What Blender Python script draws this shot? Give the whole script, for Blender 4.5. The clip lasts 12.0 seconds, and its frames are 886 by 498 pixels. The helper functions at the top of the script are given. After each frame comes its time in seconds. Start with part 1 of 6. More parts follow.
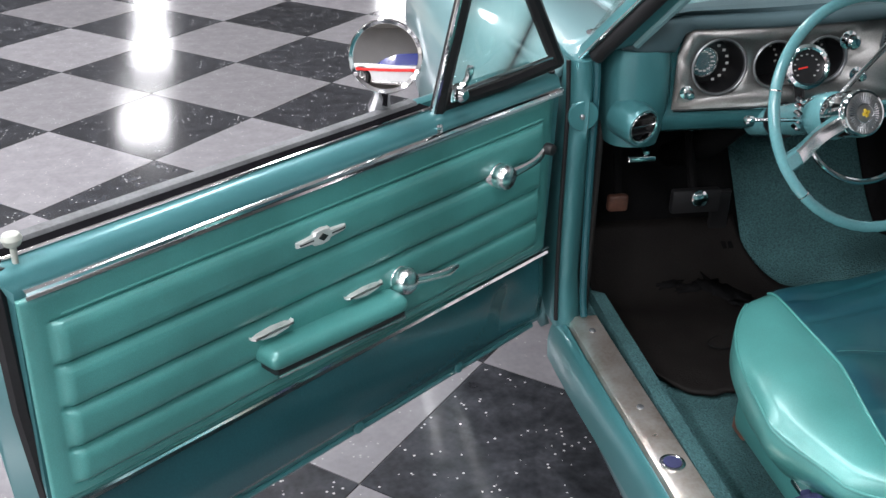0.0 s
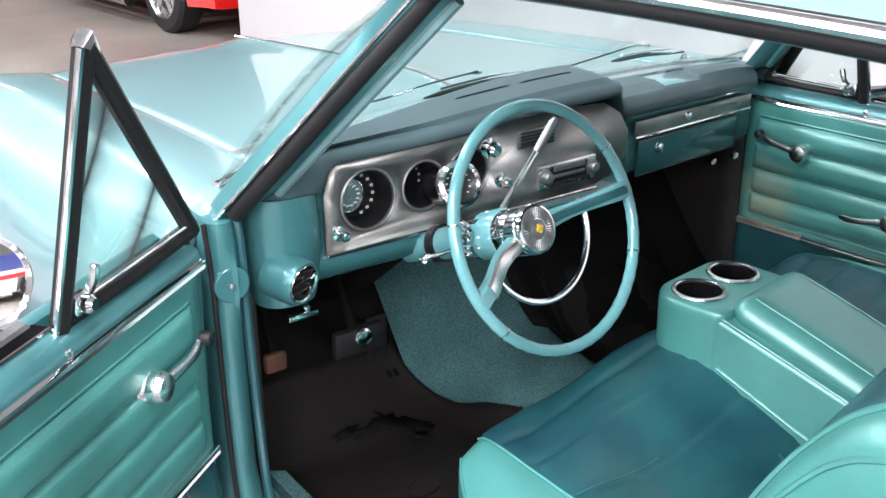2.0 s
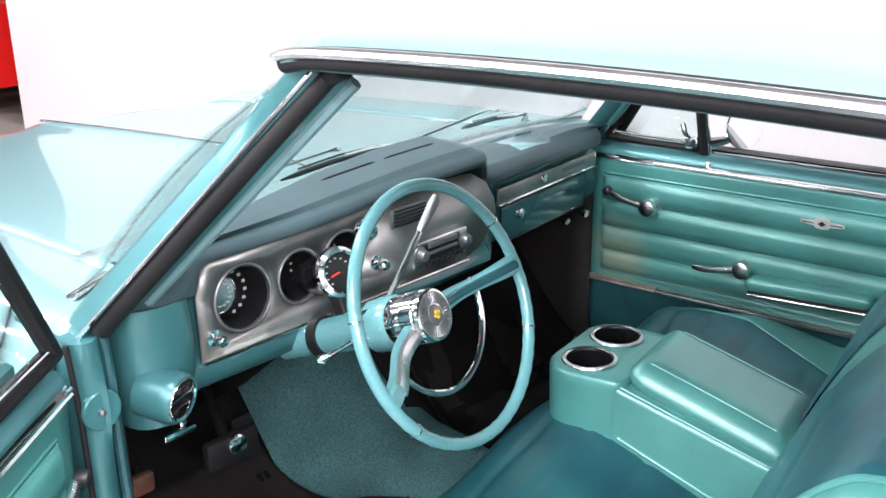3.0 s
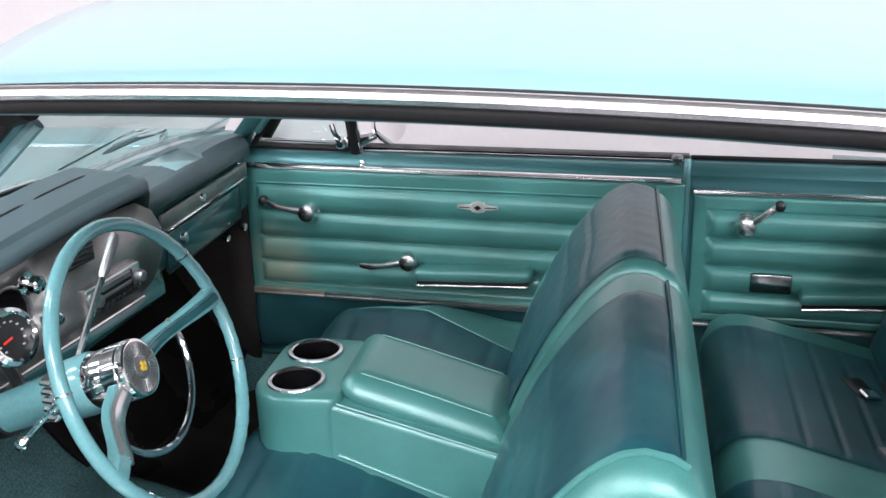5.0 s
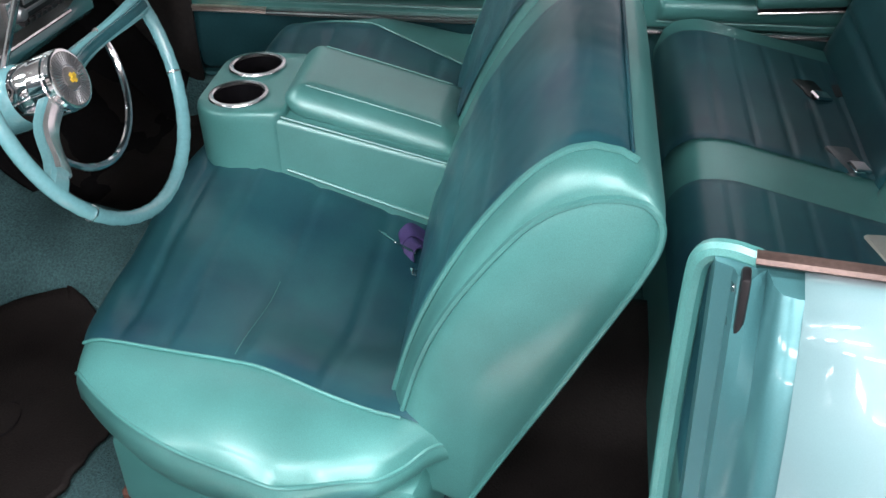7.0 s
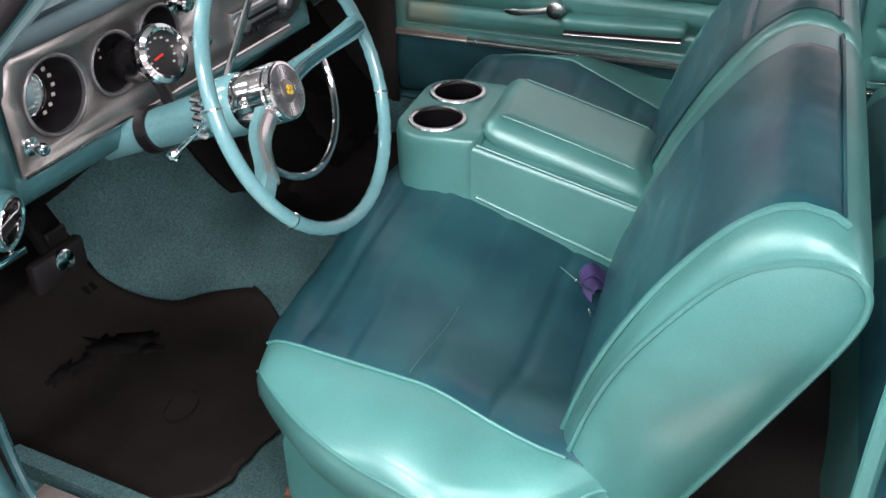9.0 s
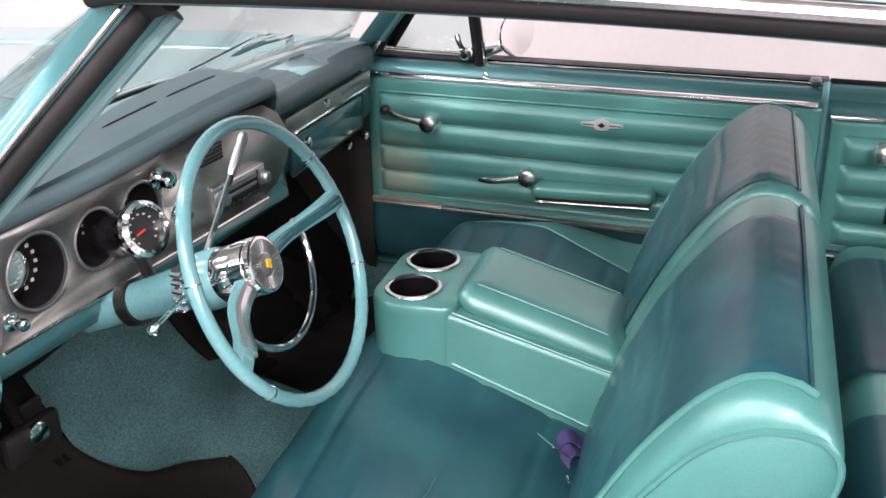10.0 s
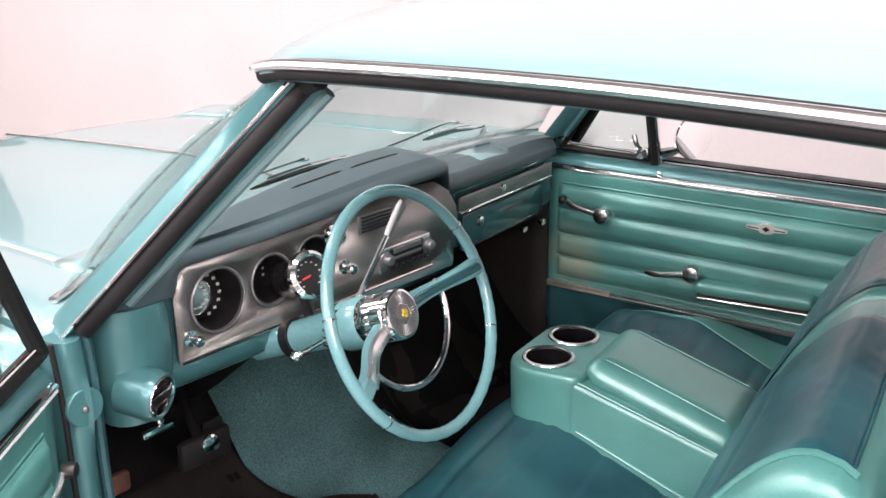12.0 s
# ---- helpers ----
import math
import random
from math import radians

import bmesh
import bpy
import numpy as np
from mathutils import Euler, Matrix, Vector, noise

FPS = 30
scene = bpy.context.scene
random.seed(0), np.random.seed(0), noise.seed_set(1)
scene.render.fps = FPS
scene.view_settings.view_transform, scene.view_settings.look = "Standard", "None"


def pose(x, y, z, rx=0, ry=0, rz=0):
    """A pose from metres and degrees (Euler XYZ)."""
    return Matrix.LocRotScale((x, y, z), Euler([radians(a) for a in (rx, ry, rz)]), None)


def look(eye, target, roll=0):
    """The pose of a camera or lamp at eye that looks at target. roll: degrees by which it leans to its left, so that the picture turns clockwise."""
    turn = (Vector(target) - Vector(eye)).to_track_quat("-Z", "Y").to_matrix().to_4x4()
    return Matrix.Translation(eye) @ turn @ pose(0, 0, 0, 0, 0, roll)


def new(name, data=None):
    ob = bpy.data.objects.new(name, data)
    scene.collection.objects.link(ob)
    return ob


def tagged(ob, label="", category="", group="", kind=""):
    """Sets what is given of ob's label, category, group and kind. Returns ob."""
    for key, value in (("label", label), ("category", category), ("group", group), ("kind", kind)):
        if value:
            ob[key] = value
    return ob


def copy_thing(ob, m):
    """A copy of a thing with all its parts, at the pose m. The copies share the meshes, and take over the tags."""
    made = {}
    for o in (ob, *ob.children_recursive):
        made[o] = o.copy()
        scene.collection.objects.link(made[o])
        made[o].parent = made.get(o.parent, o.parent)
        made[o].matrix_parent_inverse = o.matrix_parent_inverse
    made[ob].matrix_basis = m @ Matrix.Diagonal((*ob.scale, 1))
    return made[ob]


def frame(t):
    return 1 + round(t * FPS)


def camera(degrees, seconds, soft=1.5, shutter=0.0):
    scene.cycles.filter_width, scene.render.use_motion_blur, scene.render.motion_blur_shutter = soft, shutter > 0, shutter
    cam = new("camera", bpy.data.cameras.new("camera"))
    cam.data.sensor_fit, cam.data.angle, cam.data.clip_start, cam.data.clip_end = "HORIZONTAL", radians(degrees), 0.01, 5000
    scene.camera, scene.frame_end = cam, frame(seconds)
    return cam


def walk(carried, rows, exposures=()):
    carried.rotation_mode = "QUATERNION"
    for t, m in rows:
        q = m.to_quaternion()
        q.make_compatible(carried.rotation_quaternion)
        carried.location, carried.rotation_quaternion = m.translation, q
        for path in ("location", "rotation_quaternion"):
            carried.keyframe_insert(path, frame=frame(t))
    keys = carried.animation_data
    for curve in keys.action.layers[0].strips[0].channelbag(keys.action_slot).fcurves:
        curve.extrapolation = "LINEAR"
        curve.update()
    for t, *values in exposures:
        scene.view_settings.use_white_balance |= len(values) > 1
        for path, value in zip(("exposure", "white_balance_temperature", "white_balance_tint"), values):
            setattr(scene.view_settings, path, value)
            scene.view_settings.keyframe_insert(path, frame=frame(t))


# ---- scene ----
cam = camera(46.2, 12.0)
EXPOSURES = [(0.0, -0.5, 6250, 11), (0.8, -0.25, 6250, 11), (1.6, 0.1, 6250, 11), (2.5, 0.47, 6300, 13), (4.5, 0.0, 6300, 14), (6.0, 0.0, 6350, 18), (7.0, -0.1, 6500, 18), (9.0, 0.0, 6700, 22), (9.7, 0.08, 6750, 22), (10.5, 0.42, 6850, 23), (11.0, 0.38, 6900, 23), (12.0, 0.12, 7000, 23)]
PATH = [
    (0, (-1.36, -1.569, 1.457), (-1.046, 0.189, 0.556), 1.2),
    (0.5, (-1.378, -1.485, 1.461), (-0.873, 0.238, 0.58), 0.9),
    (1, (-1.379, -1.406, 1.467), (-0.719, 0.288, 0.633), 0.5),
    (1.5, (-1.371, -1.292, 1.473), (-0.522, 0.328, 0.666), 0.1),
    (2, (-1.373, -1.188, 1.472), (-0.299, 0.321, 0.717), -0.4),
    (2.5, (-1.393, -1.092, 1.474), (-0.14, 0.307, 0.787), -0.7),
    (2.7, (-1.399, -1.055, 1.476), (-0.089, 0.3, 0.807), -0.9),
    (4.3, (-1.428, -0.821, 1.499), (0.267, -0.006, 0.817), -0.9),
    (4.5, (-1.417, -0.819, 1.487), (0.309, -0.064, 0.817), -1.5),
    (5, (-1.416, -0.824, 1.492), (0.359, -0.202, 0.812), -1.6),
    (5.5, (-1.42, -0.834, 1.492), (0.379, -0.337, 0.772), -1.6),
    (6, (-1.41, -0.836, 1.479), (0.353, -0.402, 0.64), -1.7),
    (6.5, (-1.404, -0.838, 1.461), (0.292, -0.426, 0.483), -2.0),
    (6.6, (-1.414, -0.847, 1.451), (0.267, -0.423, 0.454), -2.2),
    (7, (-1.396, -0.828, 1.439), (0.178, -0.344, 0.304), -2.1),
    (7.2, (-1.386, -0.82, 1.441), (0.126, -0.303, 0.238), -2.9),
    (8.8, (-1.406, -0.792, 1.439), (0.044, -0.01, 0.305), -1.3),
    (9, (-1.409, -0.795, 1.444), (0.086, -0.016, 0.367), -1.4),
    (9.5, (-1.412, -0.8, 1.461), (0.164, -0.017, 0.511), -1.4),
    (10, (-1.418, -0.803, 1.473), (0.225, -0.005, 0.658), -1.3),
    (10.5, (-1.422, -0.805, 1.482), (0.252, 0.017, 0.761), -1.3),
    (11, (-1.427, -0.803, 1.481), (0.226, 0.101, 0.809), -1.0),
    (11.5, (-1.454, -0.882, 1.48), (0.116, 0.169, 0.824), -0.7),
    (12, (-1.486, -1.044, 1.487), (-0.028, 0.172, 0.86), -0.6),
]
walk(cam, [(t, look(eye, target, roll)) for t, eye, target, roll in PATH], EXPOSURES)

# ---- world and light ----
world = bpy.data.worlds.new("showroom_world")
scene.world = world
world.use_nodes = True
world.node_tree.nodes["Background"].inputs[0].default_value = (0.9, 0.93, 1.0, 1)
world.node_tree.nodes["Background"].inputs[1].default_value = 0.02


# ---- materials ----
def material(name, base, rough=0.5, metal=0.0, vary=0.12, scale=6.0, grain=120.0, bump=0.0, coat=0.0, spec=0.5,
             tint=None, detail=1.5, mottle=None, relief=0.002, sheen=0.04):
    """A surface with broad stains, fine grain and a little relief. tint: the colour of the stains."""
    m = bpy.data.materials.new(name)
    m.use_nodes = True
    nt = m.node_tree
    bs = nt.nodes["Principled BSDF"]
    co = nt.nodes.new("ShaderNodeTexCoord")
    big = nt.nodes.new("ShaderNodeTexNoise")
    big.inputs["Scale"].default_value, big.inputs["Detail"].default_value = scale, detail
    fine = nt.nodes.new("ShaderNodeTexNoise")
    fine.inputs["Scale"].default_value, fine.inputs["Detail"].default_value = grain, 3
    for n in (big, fine):
        nt.links.new(co.outputs["Object"], n.inputs["Vector"])
    dark = tint or tuple(c * (1 - 1.6 * vary) for c in base)
    lite = tuple(min(1, c * (1 + 0.8 * vary)) for c in base)
    ramp = nt.nodes.new("ShaderNodeValToRGB")
    ramp.color_ramp.elements[0].position, ramp.color_ramp.elements[1].position = 0.25, 0.75
    ramp.color_ramp.elements[0].color, ramp.color_ramp.elements[1].color = (*dark, 1), (*lite, 1)
    nt.links.new(big.outputs["Fac"], ramp.inputs["Fac"])
    mix = nt.nodes.new("ShaderNodeMix")
    mix.data_type, mix.blend_type = "RGBA", "OVERLAY"
    mix.inputs["Factor"].default_value = min(0.5, vary * 1.5) if mottle is None else mottle
    nt.links.new(ramp.outputs["Color"], mix.inputs["A"])
    nt.links.new(fine.outputs["Fac"], mix.inputs["B"])
    nt.links.new(mix.outputs["Result"], bs.inputs["Base Color"])
    rr = nt.nodes.new("ShaderNodeMapRange")
    rr.inputs["To Min"].default_value, rr.inputs["To Max"].default_value = rough * 0.92, min(1, rough * 1.1)
    nt.links.new(big.outputs["Fac"], rr.inputs["Value"])
    nt.links.new(rr.outputs["Result"], bs.inputs["Roughness"])
    bs.inputs["Metallic"].default_value = metal
    bs.inputs["Specular IOR Level"].default_value = spec
    bs.inputs["Coat Weight"].default_value = coat
    bs.inputs["Coat Roughness"].default_value = sheen
    if bump:
        b = nt.nodes.new("ShaderNodeBump")
        b.inputs["Strength"].default_value, b.inputs["Distance"].default_value = bump, relief
        nt.links.new(fine.outputs["Fac"], b.inputs["Height"])
        nt.links.new(b.outputs["Normal"], bs.inputs["Normal"])
    return m


def glass(name, tint=(0.9, 0.97, 0.96)):
    m = bpy.data.materials.new(name)
    m.use_nodes = True
    nt = m.node_tree
    nt.nodes.clear()
    out = nt.nodes.new("ShaderNodeOutputMaterial")
    tr, gl, mx, fr = (nt.nodes.new(k) for k in ("ShaderNodeBsdfTransparent", "ShaderNodeBsdfGlossy", "ShaderNodeMixShader", "ShaderNodeLayerWeight"))
    tr.inputs["Color"].default_value = (*tint, 1)
    gl.inputs["Roughness"].default_value = 0.02
    fr.inputs["Blend"].default_value = 0.35
    pw = nt.nodes.new("ShaderNodeMath")
    pw.operation, pw.inputs[1].default_value = "POWER", 3.5
    ad = nt.nodes.new("ShaderNodeMath")
    ad.operation, ad.inputs[1].default_value = "ADD", 0.03
    nt.links.new(fr.outputs["Facing"], pw.inputs[0])
    nt.links.new(pw.outputs[0], ad.inputs[0])
    nt.links.new(ad.outputs[0], mx.inputs[0])
    nt.links.new(tr.outputs[0], mx.inputs[1])
    nt.links.new(gl.outputs[0], mx.inputs[2])
    nt.links.new(mx.outputs[0], out.inputs["Surface"])
    return m


def glow(name, colour, strength):
    m = bpy.data.materials.new(name)
    m.use_nodes = True
    bs = m.node_tree.nodes["Principled BSDF"]
    bs.inputs["Base Color"].default_value = (0.9, 0.9, 0.9, 1)
    bs.inputs["Emission Color"].default_value = (*colour, 1)
    bs.inputs["Emission Strength"].default_value = strength
    return m


def speckled(name, base, chip, amount, scuff):
    """Polished vinyl tile with small chips of another colour, a little different from tile to tile."""
    m = material(name, base, rough=0.11, vary=scuff, scale=14, grain=60, spec=0.27, detail=7)
    nt = m.node_tree
    bs = nt.nodes["Principled BSDF"]
    co = nt.nodes["Texture Coordinate"]
    vo = nt.nodes.new("ShaderNodeTexVoronoi")
    vo.inputs["Scale"].default_value = 55
    nt.links.new(co.outputs["Object"], vo.inputs["Vector"])
    cut = nt.nodes.new("ShaderNodeMath")
    cut.operation, cut.inputs[1].default_value = "LESS_THAN", amount
    nt.links.new(vo.outputs["Distance"], cut.inputs[0])
    pick = nt.nodes.new("ShaderNodeTexNoise")
    pick.inputs["Scale"].default_value = 14
    nt.links.new(co.outputs["Object"], pick.inputs["Vector"])
    gate = nt.nodes.new("ShaderNodeMath")
    gate.operation, gate.inputs[1].default_value = "GREATER_THAN", 0.52
    nt.links.new(pick.outputs["Fac"], gate.inputs[0])
    both = nt.nodes.new("ShaderNodeMath")
    both.operation = "MULTIPLY"
    nt.links.new(cut.outputs[0], both.inputs[0])
    nt.links.new(gate.outputs[0], both.inputs[1])
    old = bs.inputs["Base Color"].links[0].from_socket
    mx = nt.nodes.new("ShaderNodeMix")
    mx.data_type = "RGBA"
    nt.links.new(both.outputs[0], mx.inputs["Factor"])
    nt.links.new(old, mx.inputs["A"])
    mx.inputs["B"].default_value = (*chip, 1)
    info = nt.nodes.new("ShaderNodeObjectInfo")
    hs = nt.nodes.new("ShaderNodeHueSaturation")
    mr = nt.nodes.new("ShaderNodeMapRange")
    mr.inputs["To Min"].default_value, mr.inputs["To Max"].default_value = 0.85, 1.15
    nt.links.new(info.outputs["Random"], mr.inputs["Value"])
    nt.links.new(mr.outputs["Result"], hs.inputs["Value"])
    nt.links.new(mx.outputs["Result"], hs.inputs["Color"])
    nt.links.new(hs.outputs["Color"], bs.inputs["Base Color"])
    return m


PAINT = material("turquoise_paint", (0.155, 0.275, 0.288), rough=0.3, metal=0.0, vary=0.05, scale=3, grain=900, coat=0.75, spec=0.5)
PAINT_IN = material("interior_turquoise_paint", (0.056, 0.184, 0.197), rough=0.32, metal=0.35, vary=0.08, scale=4, grain=600, coat=0.3)
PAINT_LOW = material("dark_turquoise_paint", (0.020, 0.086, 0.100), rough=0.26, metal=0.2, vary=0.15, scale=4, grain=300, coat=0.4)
VINYL = material("turquoise_vinyl", (0.070, 0.266, 0.248), rough=0.38, metal=0.22, vary=0.24, scale=4, grain=900, bump=0.05, spec=0.7, detail=4, coat=0.35, sheen=0.24)
VINYL_DARK = material("dark_teal_vinyl", (0.017, 0.100, 0.111), rough=0.40, metal=0.15, vary=0.25, scale=7, grain=900, bump=0.05, spec=0.45, tint=(0.009, 0.050, 0.076), detail=5, coat=0.14, sheen=0.26)
DASH = material("dash_turquoise_paint", (0.036, 0.125, 0.135), rough=0.24, metal=0.2, vary=0.10, scale=5, grain=400, coat=0.5)
PAD = material("dash_pad_vinyl", (0.044, 0.077, 0.087), rough=0.50, vary=0.10, scale=6, grain=900, bump=0.1, spec=0.6)
WHEEL = material("turquoise_plastic", (0.112, 0.285, 0.306), rough=0.2, vary=0.10, scale=8, grain=200, coat=0.4)
CHROME = material("chrome", (0.86, 0.87, 0.88), rough=0.09, metal=1.0, vary=0.05, scale=20, grain=200)
BRIGHT = material("satin_bright_metal", (0.86, 0.85, 0.85), rough=0.24, metal=1.0, vary=0.08, scale=30, grain=300)
WORN = material("worn_bright_trim", (0.6, 0.6, 0.6), rough=0.2, metal=1.0, vary=0.2, scale=30, grain=200)
ALU = material("brushed_aluminium", (0.30, 0.295, 0.287), rough=0.40, metal=0.9, vary=0.18, scale=12, grain=400, bump=0.05)
SILL = material("scuffed_sill_aluminium", (0.74, 0.71, 0.67), rough=0.28, metal=0.9, vary=0.3, scale=14, grain=150, bump=0.15, tint=(0.58, 0.48, 0.40), detail=5)
RUBBER = material("black_rubber", (0.010, 0.010, 0.011), rough=0.6, spec=0.3, vary=0.2, scale=10, grain=200, bump=0.1)
FELT = material("black_felt", (0.006, 0.006, 0.007), rough=1.0, vary=0.2, scale=20, spec=0.0)
GLOSS_BLACK = material("glossy_black_enamel", (0.008, 0.008, 0.009), rough=0.12, coat=0.5, vary=0.1)
BLACK = material("black_plastic", (0.008, 0.008, 0.009), rough=0.35, vary=0.2)
CARPET = material("teal_carpet", (0.055, 0.125, 0.131), rough=0.95, vary=0.22, scale=7, grain=230, bump=1.0, mottle=0.8, relief=0.006, spec=0.1, detail=5)
MAT = material("black_floor_mat", (0.0055, 0.0047, 0.0045), rough=0.62, vary=0.6, scale=9, grain=260, bump=0.6, detail=5, spec=0.12, tint=(0.012, 0.0105, 0.0095), mottle=0.5)
# Near black: underdash shade put into the colour; mat marks share it.
UNDER = material("near_black_shade_and_wear", (0.006, 0.006, 0.0064), rough=0.9, spec=0.08, vary=0.3, scale=8)
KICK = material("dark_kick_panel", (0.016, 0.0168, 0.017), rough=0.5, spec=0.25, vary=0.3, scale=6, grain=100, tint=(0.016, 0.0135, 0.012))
RUST = material("rusty_steel", (0.13, 0.055, 0.035), rough=0.6, vary=0.4, scale=20, grain=120, bump=0.3, detail=5)
TARNISH = material("tarnished_brown_metal", (0.10, 0.072, 0.062), rough=0.4, metal=0.6, vary=0.3, scale=25, grain=200)
GLASS = glass("clear_glass")
MIRROR = material("mirror_glass", (0.9, 0.9, 0.9), rough=0.01, metal=1.0, vary=0.0)
IVORY = material("ivory_plastic", (0.34, 0.36, 0.32), rough=0.4, vary=0.08)
GREY = material("grey_metal", (0.25, 0.26, 0.27), rough=0.35, metal=0.8, vary=0.15)
RED = material("red_car_paint", (0.62, 0.012, 0.010), rough=0.25, vary=0.05, coat=1.0)
WHITE_CAR = material("white_car_paint", (0.62, 0.62, 0.63), rough=0.25, vary=0.04, coat=1.0)
BLUE_CAR = material("blue_car_paint", (0.012, 0.022, 0.14), rough=0.25, vary=0.05, coat=1.0)
NEEDLE = material("red_needle", (0.7, 0.03, 0.02), rough=0.4, vary=0.02)
GOLD = material("yellow_emblem_enamel", (0.65, 0.45, 0.04), rough=0.3, vary=0.1)
BELT = material("purple_webbing", (0.055, 0.040, 0.150), rough=0.7, vary=0.25, scale=30, grain=600, bump=0.4)
NAVY = material("navy_webbing", (0.03, 0.035, 0.11), rough=0.8, vary=0.15, scale=20, grain=600, bump=0.4)
WHITE = material("white_wall_paint", (0.485, 0.466, 0.474), rough=0.6, vary=0.03, scale=1.5, grain=60, bump=0.05)
GREYWALL = material("grey_wall_paint", (0.30, 0.295, 0.295), rough=0.7, vary=0.04, scale=1.2, grain=60)
CEIL = material("ceiling_paint", (0.55, 0.55, 0.55), rough=0.9, vary=0.04, scale=1)
CONCRETE = material("sealed_concrete", (0.20, 0.185, 0.165), rough=0.5, vary=0.18, scale=1.3, grain=30, bump=0.05)
TILE_DARK = speckled("black_tile", (0.034, 0.036, 0.041), (0.40, 0.40, 0.40), 0.17, 0.42)
TILE_LIGHT = speckled("grey_tile", (0.180, 0.176, 0.186), (0.30, 0.30, 0.30), 0.14, 0.10)
LAMP = glow("lamp_diffuser", (1.0, 0.97, 0.97), 12.0)
SATIN = material("satin_ring_metal", (0.62, 0.63, 0.64), rough=0.22, metal=1.0, vary=0.05, scale=30, grain=300)
BADGE = material("bright_badge_metal", (0.72, 0.71, 0.69), rough=0.3, metal=0.55, vary=0.1, scale=40)
DULL = material("dull_grey_trim", (0.11, 0.115, 0.12), rough=0.5, vary=0.25, scale=20, grain=200, spec=0.3)
PRINT = material("pale_print", (0.42, 0.42, 0.41), rough=0.5, vary=0.02)


def stained(name, source, brown, at, reach):
    """A copy of a material with a faded brown stain around a place."""
    m = source.copy()
    m.name = name
    nt = m.node_tree
    bs = nt.nodes["Principled BSDF"]
    old = bs.inputs["Base Color"].links[0].from_socket
    dist = nt.nodes.new("ShaderNodeVectorMath")
    dist.operation = "DISTANCE"
    nt.links.new(nt.nodes["Texture Coordinate"].outputs["Object"], dist.inputs[0])
    dist.inputs[1].default_value = at
    rag = nt.nodes.new("ShaderNodeTexNoise")
    rag.inputs["Scale"].default_value = 18
    nt.links.new(nt.nodes["Texture Coordinate"].outputs["Object"], rag.inputs["Vector"])
    add = nt.nodes.new("ShaderNodeMath")
    add.operation = "MULTIPLY_ADD"
    add.inputs[1].default_value = 0.08
    nt.links.new(rag.outputs["Fac"], add.inputs[0])
    nt.links.new(dist.outputs["Value"], add.inputs[2])
    mr = nt.nodes.new("ShaderNodeMapRange")
    mr.inputs["From Min"].default_value, mr.inputs["From Max"].default_value = 0.045, reach
    mr.inputs["To Min"].default_value, mr.inputs["To Max"].default_value = 0.75, 0.0
    nt.links.new(add.outputs[0], mr.inputs["Value"])
    mx = nt.nodes.new("ShaderNodeMix")
    mx.data_type = "RGBA"
    nt.links.new(mr.outputs["Result"], mx.inputs["Factor"])
    nt.links.new(old, mx.inputs["A"])
    mx.inputs["B"].default_value = (*brown, 1)
    nt.links.new(mx.outputs["Result"], bs.inputs["Base Color"])
    return m


VINYL_STAINED = stained("stained_turquoise_vinyl", VINYL, (0.34, 0.27, 0.16), (0.66, 0.345, 0.60), 0.16)


# ---- building helpers ----
def thing(name, loc, label, category, group="", kind=""):
    e = new(name)
    e.location = loc
    return tagged(e, label, category, group, kind)


def part(name, bm, mat, parent=None, label="", m=None, sharp=35, solid=0.0, offset=-1.0, out=None):
    """One mesh object from bm, in world coordinates, under a thing or a part."""
    if m is not None:
        bm.transform(m)
    bmesh.ops.recalc_face_normals(bm, faces=bm.faces)
    if out is not None and sum((f.normal * f.calc_area() for f in bm.faces), Vector()).dot(Vector(out)) < 0:
        bmesh.ops.reverse_faces(bm, faces=bm.faces)
    me = bpy.data.meshes.new(name)
    bm.to_mesh(me)
    bm.free()
    for p in me.polygons:
        p.use_smooth = True
    me.set_sharp_from_angle(angle=radians(sharp))
    me.materials.append(mat)
    ob = new(name, me)
    if parent is not None:
        ob.parent = parent
        if parent.type == "EMPTY":
            ob.matrix_parent_inverse = Matrix.Translation(-parent.location)
    if solid:
        s = ob.modifiers.new("thickness", "SOLIDIFY")
        s.thickness, s.offset = solid, offset
    if label:
        ob["label"] = label
    return ob


def smooth(a, b, x):
    t = max(0.0, min(1.0, (x - a) / (b - a)))
    return t * t * (3 - 2 * t)


def curve(pts, n):
    """n points along a smooth curve through pts."""
    p = [Vector(q) for q in pts]
    p = [2 * p[0] - p[1]] + p + [2 * p[-1] - p[-2]]
    out, k = [], len(p) - 3
    for i in range(n):
        f = i / (n - 1) * k
        j = min(int(f), k - 1)
        t = f - j
        a, b, c, d = p[j:j + 4]
        out.append(0.5 * (2 * b + (c - a) * t + (2 * a - 5 * b + 4 * c - d) * t * t + (3 * b - a - 3 * c + d) * t ** 3))
    return out


def sheet(bm, f, nu, nv, ring=False):
    """A grid of quads over f(u, v), both from 0 to 1. ring: v closes on itself."""
    g = [[bm.verts.new(f(i / nu, j / nv)) for j in range(nv if ring else nv + 1)] for i in range(nu + 1)]
    for i in range(nu):
        for j in range(nv):
            k = (j + 1) % nv if ring else j + 1
            bm.faces.new((g[i][j], g[i + 1][j], g[i + 1][k], g[i][k]))
    return g


